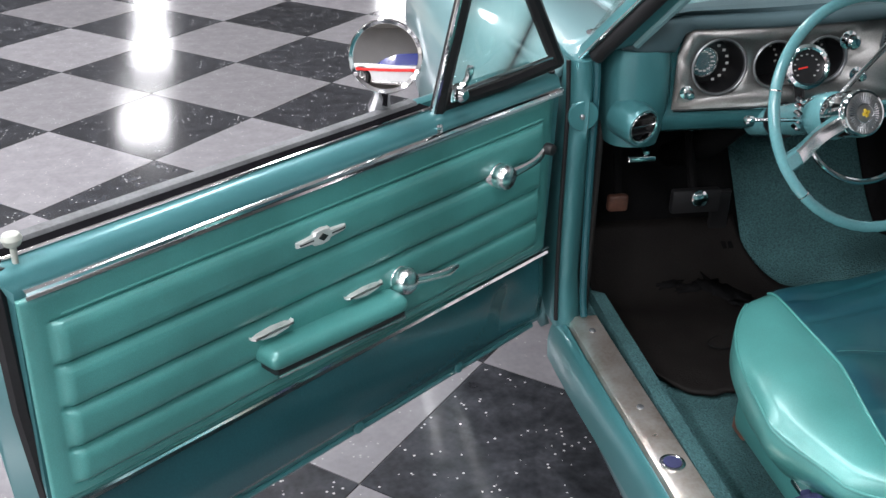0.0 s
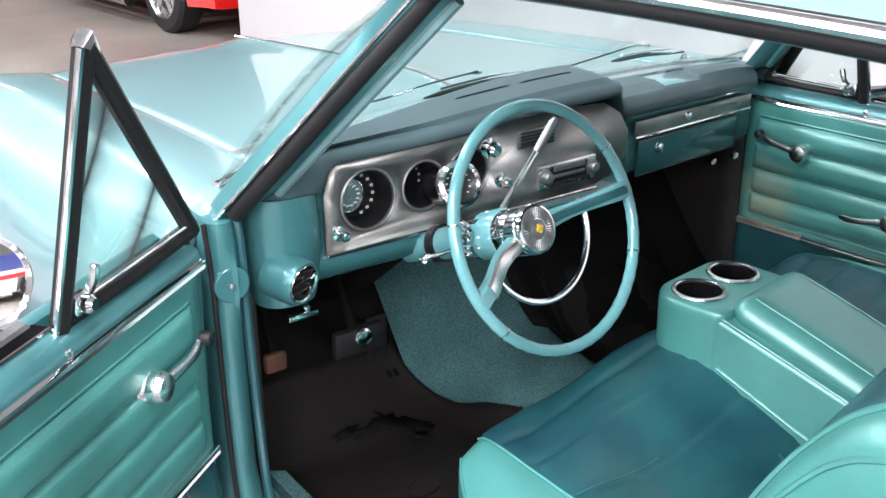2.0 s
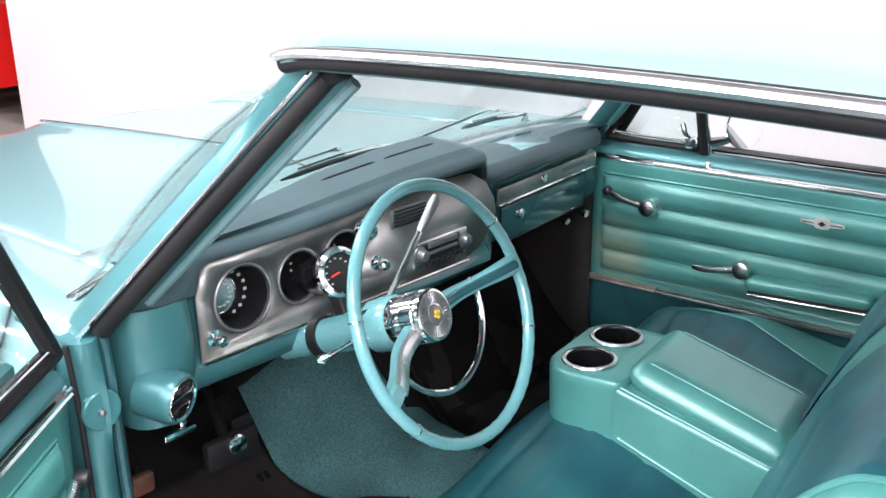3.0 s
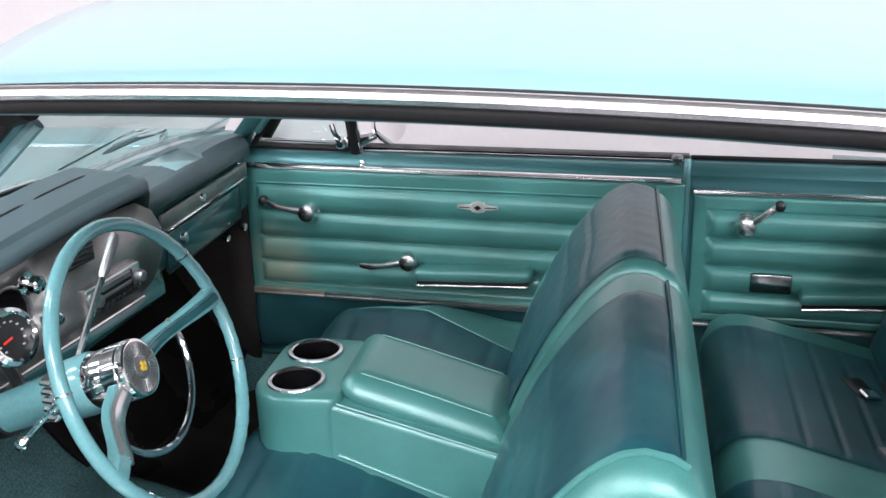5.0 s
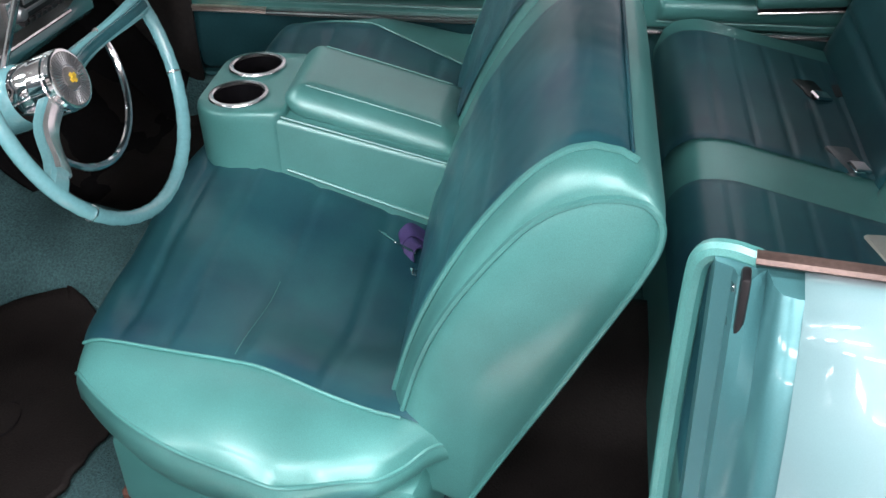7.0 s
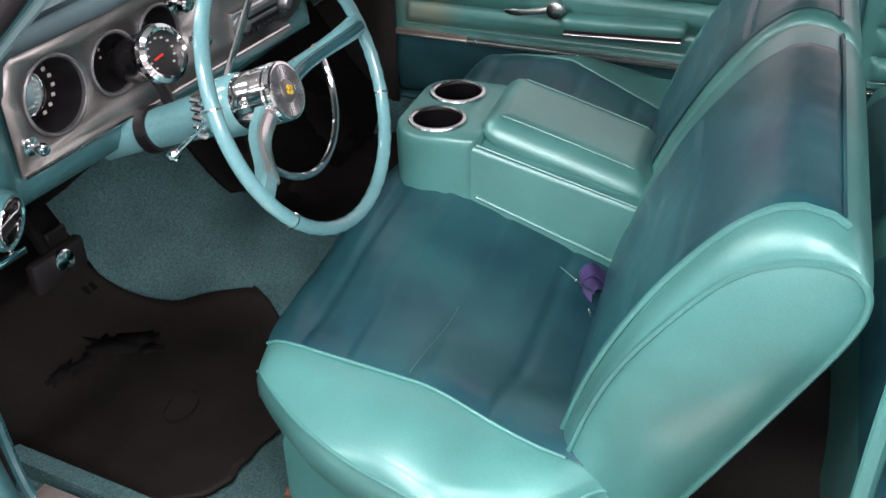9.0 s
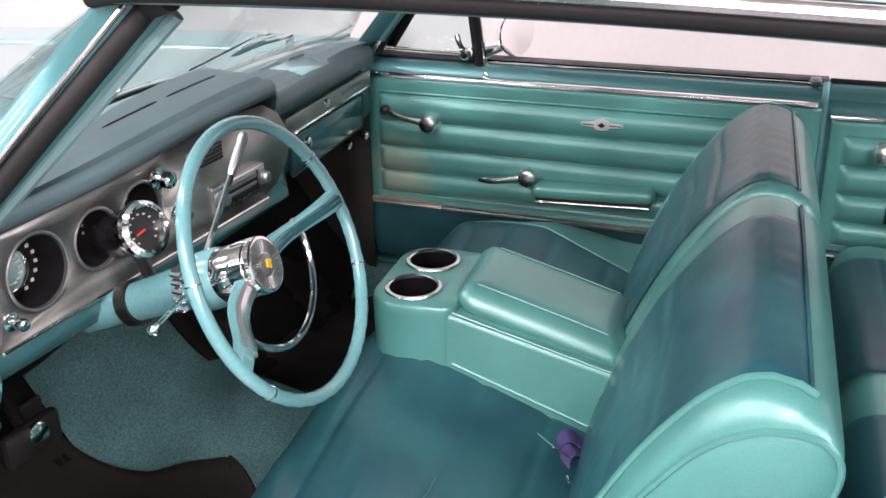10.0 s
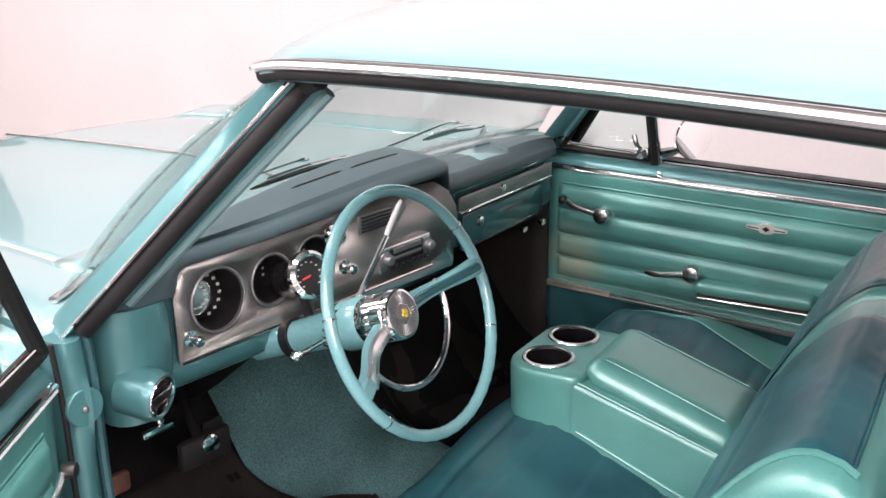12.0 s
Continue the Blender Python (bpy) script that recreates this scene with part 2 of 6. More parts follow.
def loft(bm, rows, caps=True):
    """A skin over closed sections with equal numbers of points."""
    g = [[bm.verts.new(p) for p in r] for r in rows]
    n = len(rows[0])
    for a, b in zip(g, g[1:]):
        for j in range(n):
            bm.faces.new((a[j], a[(j + 1) % n], b[(j + 1) % n], b[j]))
    if caps:
        bm.faces.new(list(reversed(g[0])))
        bm.faces.new(g[-1])


def tube(bm, pts, r, n=8, caps=True, flat=1.0, up=(0, 0, 1)):
    """A round bar along pts; r may be a list. flat squeezes it along up."""
    pts = [Vector(p) for p in pts]
    rows, a = [], None
    for i, p in enumerate(pts):
        d = (pts[min(i + 1, len(pts) - 1)] - pts[max(i - 1, 0)]).normalized()
        if a is None:
            a = d.cross(Vector(up) if abs(d.dot(Vector(up))) < 0.95 else Vector((1, 0, 0)))
        a = (a - d * a.dot(d)).normalized()
        b = a.cross(d)
        rr = r[i] if isinstance(r, (list, tuple)) else r
        rows.append([p + a * rr * math.cos(t) + b * rr * flat * math.sin(t) for t in [2 * math.pi * k / n for k in range(n)]])
    loft(bm, rows, caps)


def ring_tube(bm, centre, ax, ay, r, thick, n=64, k=10, a0=0.0, a1=360.0):
    """A torus, or an arc of one, in the plane of ax and ay."""
    centre, ax, ay = Vector(centre), Vector(ax).normalized(), Vector(ay).normalized()
    full = abs(a1 - a0) >= 359
    az = ax.cross(ay)
    rows = []
    for i in range(n if full else n + 1):
        t = radians(a0 + (a1 - a0) * i / n)
        d = ax * math.cos(t) + ay * math.sin(t)
        rows.append([centre + d * (r + thick * math.cos(s)) + az * thick * math.sin(s) for s in [2 * math.pi * j / k for j in range(k)]])
    if full:
        rows.append(rows[0])
    loft(bm, rows, caps=not full)
    if full:
        bmesh.ops.remove_doubles(bm, verts=bm.verts, dist=1e-6)


def box(bm, centre, size, bevel=0.0, seg=2, m=None):
    r = bmesh.ops.create_cube(bm, size=1.0)
    vs = r["verts"]
    bmesh.ops.scale(bm, vec=size, verts=vs)
    if bevel:
        es = list({e for v in vs for e in v.link_edges})
        vs = list({v for f in bmesh.ops.bevel(bm, geom=es, offset=bevel, segments=seg, profile=0.5, affect="EDGES")["faces"] for v in f.verts} | {v for v in vs if v.is_valid})
    t = Matrix.Translation(centre)
    bmesh.ops.transform(bm, matrix=(m @ t) if m is not None else t, verts=vs)
    return vs


def lathe(bm, profile, m, n=32, caps=True):
    """Turns (radius, height) pairs about the z axis of m."""
    rows = [[m @ Vector((r * math.cos(t), r * math.sin(t), h)) for t in [2 * math.pi * i / n for i in range(n)]] for r, h in profile]
    loft(bm, rows, caps)


def facing(at, axis, roll=0.0):
    """A matrix at a place whose z points along axis."""
    q = Vector(axis).to_track_quat("Z", "Y").to_matrix().to_4x4()
    return Matrix.Translation(at) @ q @ Matrix.Rotation(radians(roll), 4, "Z")


B = bmesh.new


# ---- the showroom ----
def build_room():
    bm = B()
    box(bm, (0, 6.5, -0.106), (36, 49, 0.2))
    tagged(part("floor", bm, CONCRETE), "grey-brown sealed concrete showroom floor", "floor", kind="structure")
    bm = B()
    box(bm, (1.75, -2.0, 1.6), (0.14, 15.0, 3.2), 0.004)
    tagged(part("wall_east", bm, WHITE), "plain white painted partition wall beside the car", "wall", kind="structure")
    # Unseen walls added round the room, grey to keep bounce light low.
    for name, c, s in (("wall_west", (-12, 6, 2.2), (0.2, 46, 4.6)), ("wall_south", (0, -16.5, 2.2), (34, 0.2, 4.6)),
                       ("wall_north", (0, 28, 2.2), (34, 0.2, 4.6)), ("wall_far_east", (14, 6, 2.2), (0.2, 46, 4.6))):
        bm = B()
        box(bm, c, s)
        tagged(part(name, bm, GREYWALL), "grey wall added to close the room and limit bounce light", "wall", kind="structure")
    bm = B()
    box(bm, (0, 15.9, 0.001), (30, 22.0, 0.008))
    tagged(part("floor_far", bm, CONCRETE), "sealed concrete floor beyond the tiles", "floor", kind="structure")
    bm = B()
    box(bm, (0, 6.5, 4.4), (36, 49, 0.2))
    tagged(part("ceiling", bm, CEIL), "pale painted showroom ceiling", "ceiling", kind="structure")


def ceiling_light(x, y, z=4.2, length=2.4, width=0.42, watts=190):
    e = thing("ceiling_light", (x, y, z + 0.1), "long white ceiling fixture placed out of view", "ceiling light", "ceiling lights")
    bm = B()
    box(bm, (x, y, z + 0.06), (width + 0.06, length + 0.06, 0.08), 0.01)
    part("housing", bm, CEIL, e)
    bm = B()
    box(bm, (x, y, z), (width, length, 0.04), 0.012)
    part("diffuser", bm, LAMP, e, "glowing diffuser")
    ld = bpy.data.lights.new("tube_lamp", "AREA")
    ld.shape, ld.size, ld.size_y, ld.energy, ld.color = "RECTANGLE", width - 0.04, length - 0.04, watts, (1.0, 0.97, 0.97)
    lamp = new("tube_lamp", ld)
    lamp.location = (x, y, z - 0.026)
    lamp.parent = e
    lamp.matrix_parent_inverse = Matrix.Translation(-e.location)
    return e


def build_tiles():
    """Black and grey squares laid cornerwise to the car."""
    base = bpy.data.objects["floor"]
    size, turn, ox, oy = 0.56, radians(50.2), -1.79, 2.13
    u, v = Vector((math.cos(turn), math.sin(turn), 0)), Vector((-math.sin(turn), math.cos(turn), 0))
    meshes = []
    for mat in (TILE_DARK, TILE_LIGHT):
        bm = B()
        box(bm, (0, 0, -0.002), (size - 0.003, size - 0.003, 0.004))
        me = bpy.data.meshes.new("tile")
        bm.to_mesh(me)
        bm.free()
        me.materials.append(mat)
        meshes.append(me)
    for i in range(-14, 12):
        for j in range(-14, 14):
            c = Vector((ox, oy, 0)) + u * size * (i + 0.5) + v * size * (j + 0.5)
            if -6.5 < c.x < 1.3 and -3.4 < c.y < 5.4:
                ob = new("tile", meshes[(i + j) % 2])
                ob.matrix_basis = Matrix.Translation(c) @ Matrix.Rotation(turn, 4, "Z")
                ob.parent = base


build_room()
# Unseen fixtures: westmost row and boosted rear ones added to fill the cabin.
for gx, power in ((-9.6, 240), (-6.6, 180), (-3.9, 195), (-1.3, 118)):
    for gy in (-8.2, -5.0, -0.8, 3.4, 7.6):
        ceiling_light(gx, gy, watts=power * (1.5 if gy < -4 and gx < -2 else 1.0))
for gx, gy in ((-3.3, 14.45), (-3.5, 18.4), (-3.85, 22.5), (1.5, 21.4)):
    ceiling_light(gx, gy, length=1.4, width=0.72, watts=60)

# ---- the car: shell ----
CAR = thing("coupe", (0, 0, 0), "turquoise two-door hardtop coupe with its driver door open", "car")


def fender(side):
    """Front wing with a crest and a rolled-under side. side: -1 left, 1 right."""
    bm = B()

    def f(u, v):
        y = 0.285 + 1.675 * u if side < 0 else 0.48 + 1.48 * u
        zc = 0.925 - 0.085 * ((y - 0.285) / 1.675) ** 1.6
        xo = 0.84 + 0.07 * math.sin(math.pi * min(1, u * 0.8 + 0.1))
        nose = smooth(0.90, 1.0, u)
        pts = [(0.609, zc - 0.012), (0.69, zc - 0.003), (0.755, zc - 0.004), (0.806, zc - 0.030), (xo - 0.012, zc - 0.10), (xo + 0.022, zc - 0.2), (xo + 0.015, zc - 0.36), (xo - 0.02, zc - 0.52), (xo - 0.05, zc - 0.62)]
        x, z = curve([(a, b, 0) for a, b in pts], 33)[round(v * 32)][:2]
        x -= nose * 0.02 * smooth(0.3, 0.8, v)
        z -= nose * 0.03
        return (side * x, y, z)
    sheet(bm, f, 24, 32)
    fd = part("front_fender", bm, PAINT, CAR, "glossy turquoise front fender", solid=0.02, sharp=50, out=(side, 0, 0.3))
    bm = B()
    for z in (0.70,):
        lathe(bm, [(0.0, 0.02), (0.09, 0.02), (0.12, 0.0), (0.125, -0.03)], facing((side * 0.74, 1.925, z), (0, 1, 0)), 32)
    part("headlight", bm, CHROME, CAR, "round chrome-rimmed headlight")
    return fd


def build_shell():
    for s in (-1, 1):
        fender(s)
    # hood with its centre ridge
    bm = B()

    def crown(y):
        return 0.913 - 0.095 * max(0.0, (y - 0.285) / 1.675) ** 1.6

    def hood(u, v):
        x = -0.608 + 1.216 * u
        y = 0.545 + 1.36 * v - 0.05 * (x / 0.6) ** 2 * (1 - v)
        a = abs(x) / 0.608
        z = crown(y) + (0.022 * (1 - a * a) + 0.012 * math.exp(-(x / 0.05) ** 2)) * smooth(-0.02, 0.25, v)
        return (x, y, z - 0.05 * smooth(0.95, 1.0, v))
    sheet(bm, hood, 40, 24)
    part("hood", bm, PAINT, CAR, "glossy turquoise hood with a centre ridge", solid=0.02, out=(0, 0, 1))
    bm = B()
    tube(bm, [(0, 0.60 + 1.25 * t, crown(0.60 + 1.25 * t) + 0.001 + 0.036 * smooth(-0.02, 0.25, 0.04 + 0.92 * t)) for t in [i / 16 for i in range(17)]], 0.007, 8, flat=0.6)
    part("hood_moulding", bm, CHROME, CAR, "slim chrome moulding along the hood ridge")
    # cowl
    bm = B()

    def cowl(u, v):
        x = -0.625 + 1.25 * u
        yw, yh = 0.525 - 0.20 * (x / 0.735) ** 2 + 0.13 * smooth(0.05, 0.74, x), 0.60 - 0.05 * (x / 0.6) ** 2 + 0.06 * smooth(0.05, 0.74, x)
        return (x, yw + (yh - yw) * v, 0.9165)
    sheet(bm, cowl, 30, 4)
    part("cowl_panel", bm, PAINT, CAR, solid=0.01, out=(0, 0, 1))
    for i in range(20):
        bm = B()
        x = -0.60 + i * 0.018
        box(bm, (x, 0.530 - 0.12 * (x / 0.735) ** 2, 0.9155), (0.010, 0.034, 0.004), 0.001, 1)
        part("cowl_slot", bm, BLACK, CAR)
    # front apron and grille closing the nose
    bm = B()
    box(bm, (0, 1.88, 0.60), (1.5, 0.06, 0.36), 0.02)
    part("grille", bm, WORN, CAR)
    bm = B()
    box(bm, (0, 1.98, 0.42), (1.72, 0.09, 0.11), 0.035, 3)
    part("front_bumper", bm, CHROME, CAR)
    # roof skin
    bm = B()

    def roof(u, v):
        x = -0.635 + 1.27 * u
        a = abs(x) / 0.635
        front = -0.038 + 0.118 * (1 - a * a)
        back = -1.30
        y = front + (back - front) * v
        edge = 1.306 + 0.016 * math.sin(math.pi * min(1, v * 1.1))
        crown = 0.062 * (1 - a ** 2.4) * (0.55 + 0.45 * math.sin(math.pi * min(1, 0.12 + v * 0.8)))
        return (x, y, edge + crown - 0.012 * smooth(0.92, 1.0, a))
    sheet(bm, roof, 40, 30)
    part("roof", bm, PAINT, CAR, "glossy turquoise steel roof", solid=0.012, out=(0, 0, 1))
    bm = B()
    sheet(bm, lambda u, v: Vector(roof(0.045 + 0.91 * u, 0.02 + 0.96 * v)) - Vector((0, 0, 0.020)), 16, 12)
    part("headliner", bm, PAD, CAR, solid=0.004, out=(0, 0, 1))
    for s in (-1, 1):
        rail = curve([(s * 0.630, -0.022, 1.296), (s * 0.634, -0.10, 1.307), (s * 0.636, -0.35, 1.318), (s * 0.638, -0.62, 1.322), (s * 0.638, -0.95, 1.316), (s * 0.63, -1.25, 1.29)], 40)
        bm = B()
        tube(bm, rail, [0.006] + [0.0085] * 38 + [0.006], 10, flat=0.9)
        part("drip_moulding", bm, BRIGHT, CAR, "polished chrome drip moulding")
        bm = B()
        tube(bm, [p + Vector((-s * 0.010, 0, -0.010)) for p in rail[1:]], 0.0120, 14, flat=1.0)
        part("roof_weatherstrip", bm, RUBBER, CAR, "black rubber weatherstrip under the roof rail")
        bm = B()
        tube(bm, [p + Vector((-s * 0.025, 0, -0.008)) for p in rail[1:]], 0.0130, 14)
        part("roof_side_rail", bm, RUBBER, CAR)
        # windscreen pillar: painted outside, black seal, painted trim inside
        A0, A1 = Vector((0.765, 0.324, 0.905)), Vector((0.599, -0.036, 1.296))
        B0, B1 = Vector((0.782, 0.262, 0.900)), Vector((0.601, -0.055, 1.278))
        C0, C1 = Vector((0.682, 0.232, 0.935)), Vector((0.560, -0.086, 1.262))
        D0, D1 = Vector((0.672, 0.34 if s < 0 else 0.315, 0.935 if s < 0 else 0.90)), Vector((0.556, -0.05, 1.275))

        def on(p, q, t, s=s):
            w = p.lerp(q, t)
            return Vector((s * w.x + (0.02 * (1 - t) if s > 0 else 0), w.y + (0.14 if s > 0 else 0), w.z))
        bm = B()
        rows = []
        for i in range(13):
            t = i / 12
            a, b, c, d = on(A0, A1, t), on(B0, B1, t), on(C0, C1, t), on(D0, D1, t)
            rows.append([a, a.lerp(b, 0.4) + Vector((s * 0.006, 0, 0.004)), b, b.lerp(c, 0.5), c, c.lerp(d, 0.5) + Vector((-s * 0.006, -0.004, 0)), d])
        loft(bm, rows)
        part("windshield_pillar", bm, PAINT_IN, CAR, "turquoise painted windshield pillar", sharp=50)
        bm = B()
        tube(bm, [on(B0, B1, t) for t in [i / 10 for i in range(11)]], 0.0035, 8)
        part("pillar_moulding", bm, CHROME, CAR)
        bm = B()
        tube(bm, [on(B0.lerp(C0, 0.33), B1.lerp(C1, 0.40), t) + Vector((s * 0.003, -0.004, 0)) for t in [i / 10 for i in range(11)]] + [Vector((s * 0.608, -0.12 + (0.14 if s > 0 else 0), 1.288))], [0.0165 - 0.0005 * i for i in range(11)] + [0.012], 18)
        part("pillar_weatherstrip", bm, RUBBER, CAR, "black rubber seal along the windshield pillar")
        bm = B()
        tube(bm, [on(C0, C1, t) for t in [i / 10 for i in range(11)]], 0.0085, 8)
        part("pillar_garnish", bm, PAINT if s < 0 else PAINT_IN, CAR, "turquoise inner garnish moulding")
    # windshield
    bm = B()

    def shield(u, v):
        w = 0.738 + (0.595 - 0.738) * v
        x = -w + 2 * w * u
        a = (x / w) ** 2
        skew = 0.14 * smooth(0.05, 0.74, x)
        y0, y1 = 0.545 - 0.20 * a + skew, 0.075 - 0.10 * a + 0.9 * skew
        return (x, y0 + (y1 - y0) * v - 0.02 * math.sin(math.pi * v) * -1, 0.925 + (1.285 - 0.925) * v + 0.022 * math.sin(math.pi * v))
    sheet(bm, shield, 24, 12)
    ws = part("windshield", bm, GLASS, CAR, "clear curved windshield glass", solid=0.005)
    ws.visible_shadow = False
    bm = B()
    tube(bm, [Vector(shield(i / 30, 1.0)) + Vector((0, 0, 0.004)) for i in range(31)], 0.012, 8, flat=0.6)
    tube(bm, [Vector(shield(i / 30, 0.0)) + Vector((0, 0, 0.004)) for i in range(31)], 0.009, 8, flat=0.6)
    part("windshield_moulding", bm, CHROME, CAR, "chrome windshield surround")
    bm = B()
    tube(bm, [Vector(shield(i / 30, 0.97)) + Vector((0, -0.02, -0.008)) for i in range(1, 30)], 0.016, 8, flat=0.8)
    part("header_trim", bm, PAINT_IN, CAR)
    # wipers: sprung arm, bridge and blade, resting low on the glass
    for blade, arm in ((((-0.205, 0.517, 0.960), (-0.125, 0.505, 0.971), (-0.03, 0.497, 0.978), (0.105, 0.504, 0.972)),
                        ((0.15, 0.548, 0.930), (0.115, 0.512, 0.968), (0.02, 0.496, 0.982), (-0.06, 0.494, 0.984))),
                       (((0.330, 0.527, 0.965), (0.40, 0.533, 0.965), (0.48, 0.545, 0.961), (0.61, 0.560, 0.948)),
                        ((0.66, 0.600, 0.912), (0.62, 0.568, 0.944), (0.54, 0.550, 0.957), (0.47, 0.542, 0.966))),
                       ):
        bm = B()
        lathe(bm, [(0.013, -0.02), (0.014, 0.0), (0.012, 0.012), (0.006, 0.018)], facing(arm[0], (0, -0.2, 1)), 14)
        tube(bm, curve(arm, 14), [0.008, 0.007] + [0.0045] * 12, 8)
        w = part("wiper", bm, CHROME, CAR, "chrome wiper arm with a black blade")
        bm = B()
        tube(bm, curve(blade, 14), [0.002, 0.004] + [0.0055] * 10 + [0.004, 0.002], 8)
        part("wiper_blade", bm, RUBBER, w)
        bm = B()
        tube(bm, [p + Vector((0, -0.002, 0.010)) for p in curve(blade, 14)[2:12]], 0.0026, 8)
        part("wiper_bridge", bm, CHROME, w)
    # wiper arms reach along the glass with thin pressure wires
    for pts in (((-0.40, 0.492, 0.975), (-0.318, 0.495, 0.974), (-0.233, 0.470, 0.995), (-0.138, 0.452, 1.008), (-0.105, 0.453, 1.008)), ((0.169, 0.507, 0.970), (0.266, 0.473, 0.994), (0.337, 0.455, 1.008), (0.385, 0.462, 1.002))):
        bm = B()
        tube(bm, [Vector(p) + Vector((0, 0.004, 0.004)) for p in curve(pts, 14)], [0.0022] * 11 + [0.004, 0.005, 0.004], 8)
        part("wiper_wire", bm, CHROME, CAR)
    # rear of the car, closing it
    bm = B()

    def backlight(u, v):
        w = 0.60 + 0.06 * v
        x = -w + 2 * w * u
        return (x, -1.28 - 0.52 * v, 1.325 - 0.05 * (x / w) ** 2 * (1 - v) - 0.36 * v)
    sheet(bm, backlight, 16, 8)
    part("rear_window", bm, GLASS, CAR, "clear sloping rear window", solid=0.005).visible_shadow = False
    bm = B()
    sheet(bm, lambda u, v: (-0.70 + 1.4 * u, -1.80 - 1.0 * v, 0.965 - 0.06 * v + 0.02 * (1 - (2 * u - 1) ** 2)), 16, 10)
    part("trunk_lid", bm, PAINT, CAR, solid=0.02, out=(0, 0, 1))
    bm = B()
    box(bm, (0, -2.83, 0.62), (1.60, 0.08, 0.52), 0.03)
    part("rear_panel", bm, PAINT, CAR)
    bm = B()
    box(bm, (0, -2.90, 0.45), (1.74, 0.09, 0.12), 0.035, 3)
    part("rear_bumper", bm, CHROME, CAR)
    for s in (-1, 1):
        # quarter panel skin
        bm = B()

        def quarter(u, v, s=s):
            y = -0.906 - 1.91 * u
            pts = [(0.682, 0.955), (0.715, 0.962), (0.745, 0.945), (0.785, 0.875), (0.815, 0.76), (0.815, 0.62), (0.80, 0.48), (0.775, 0.36), (0.74, 0.28)]
            k = v * (len(pts) - 1)
            j = min(int(k), len(pts) - 2)
            t = k - j
            x, z = (pts[j][a] * (1 - t) + pts[j + 1][a] * t for a in (0, 1))
            wide = 0.205 * (1 - smooth(0.1, 1.0, u)) if s > 0 else 0.0
            z -= 0.065 * (1 - smooth(0.1, 1.0, u)) * smooth(0.6, 0.9, z) if s > 0 else 0.0
            return (s * (x + wide + 0.05 * math.sin(math.pi * min(1, u * 1.2)) * smooth(0.1, 0.5, v)), y, z)
        sheet(bm, quarter, 20, 32)
        part("quarter_panel", bm, PAINT, CAR, "glossy turquoise rear quarter panel", solid=0.015, sharp=60, out=(s, 0, 0.2))
        bm = B()

        def sail(u, v, s=s):
            if s > 0:
                top, low = Vector((0.66, -0.84 - 0.44 * u, 1.300)), Vector((0.84, -1.13 - 0.73 * u, 0.905))
            else:
                top, low = Vector((-0.632, -1.15 - 0.13 * u, 1.300)), Vector((-0.70, -1.34 - 0.52 * u, 0.945))
            w = top.lerp(low, v)
            return w
        sheet(bm, sail, 10, 8)
        part("rear_roof_pillar", bm, PAINT, CAR, solid=0.05, out=(s, 0, 0))
        bm = B()
        box(bm, (s * 0.725, -0.30, 0.26), (0.10, 1.24, 0.12), 0.03, 3)
        part("rocker_panel", bm, PAINT, CAR, "turquoise rocker panel under the door")
        for y in (1.13, -1.79):
            bm = B()
            mm = facing((s * 0.70, y, 0.32), (s, 0, 0))
            lathe(bm, [(0.19, -0.09), (0.28, -0.10), (0.318, -0.07), (0.32, 0.05), (0.29, 0.08), (0.19, 0.07)], mm, 40)
            w = part("wheel", bm, RUBBER, CAR, "black tyre on a steel rim")
            bm = B()
            lathe(bm, [(0.0, 0.05), (0.05, 0.055), (0.12, 0.03), (0.18, 0.045), (0.19, 0.06), (0.19, -0.02)], mm, 40)
            part("rim", bm, CHROME, w)


build_shell()


# ---- doors ----
GROOVES = (0.828, 0.763, 0.697, 0.634, 0.577)
QUARTER_GROOVES = (0.812, 0.748, 0.684, 0.622, 0.566)
LEFT = Matrix(((-0.7953, 0.6062, 0, -0.839), (-0.6062, -0.7953, 0, 0.214), (-0.016, 0, 1, -0.017), (0, 0, 0, 1)))
RIGHT = Matrix(((0.0834, -0.9965, 0, 0.724), (-0.9965, -0.0834, 0, 0.439), (0.0035, 0, 1, -0.028), (0, 0, 0, 1)))
SIDE_RIGHT = Matrix(((0.0834, -0.9965, 0, 0.813), (-0.9965, -0.0834, 0, -0.616), (0.005, 0, 1, -0.024), (0, 0, 0, 1)))


def channel(z, grooves, lo, hi, depth=0.0150, full=4.5):
    """How far a padded panel with sewn channels stands out at height z."""
    lines = sorted((lo, *grooves, hi))
    for a, b in zip(lines, lines[1:]):
        if a <= z <= b:
            t = (z - a) / (b - a)
            return depth * (1 - abs(2 * t - 1) ** full) ** 0.65
    return 0.0


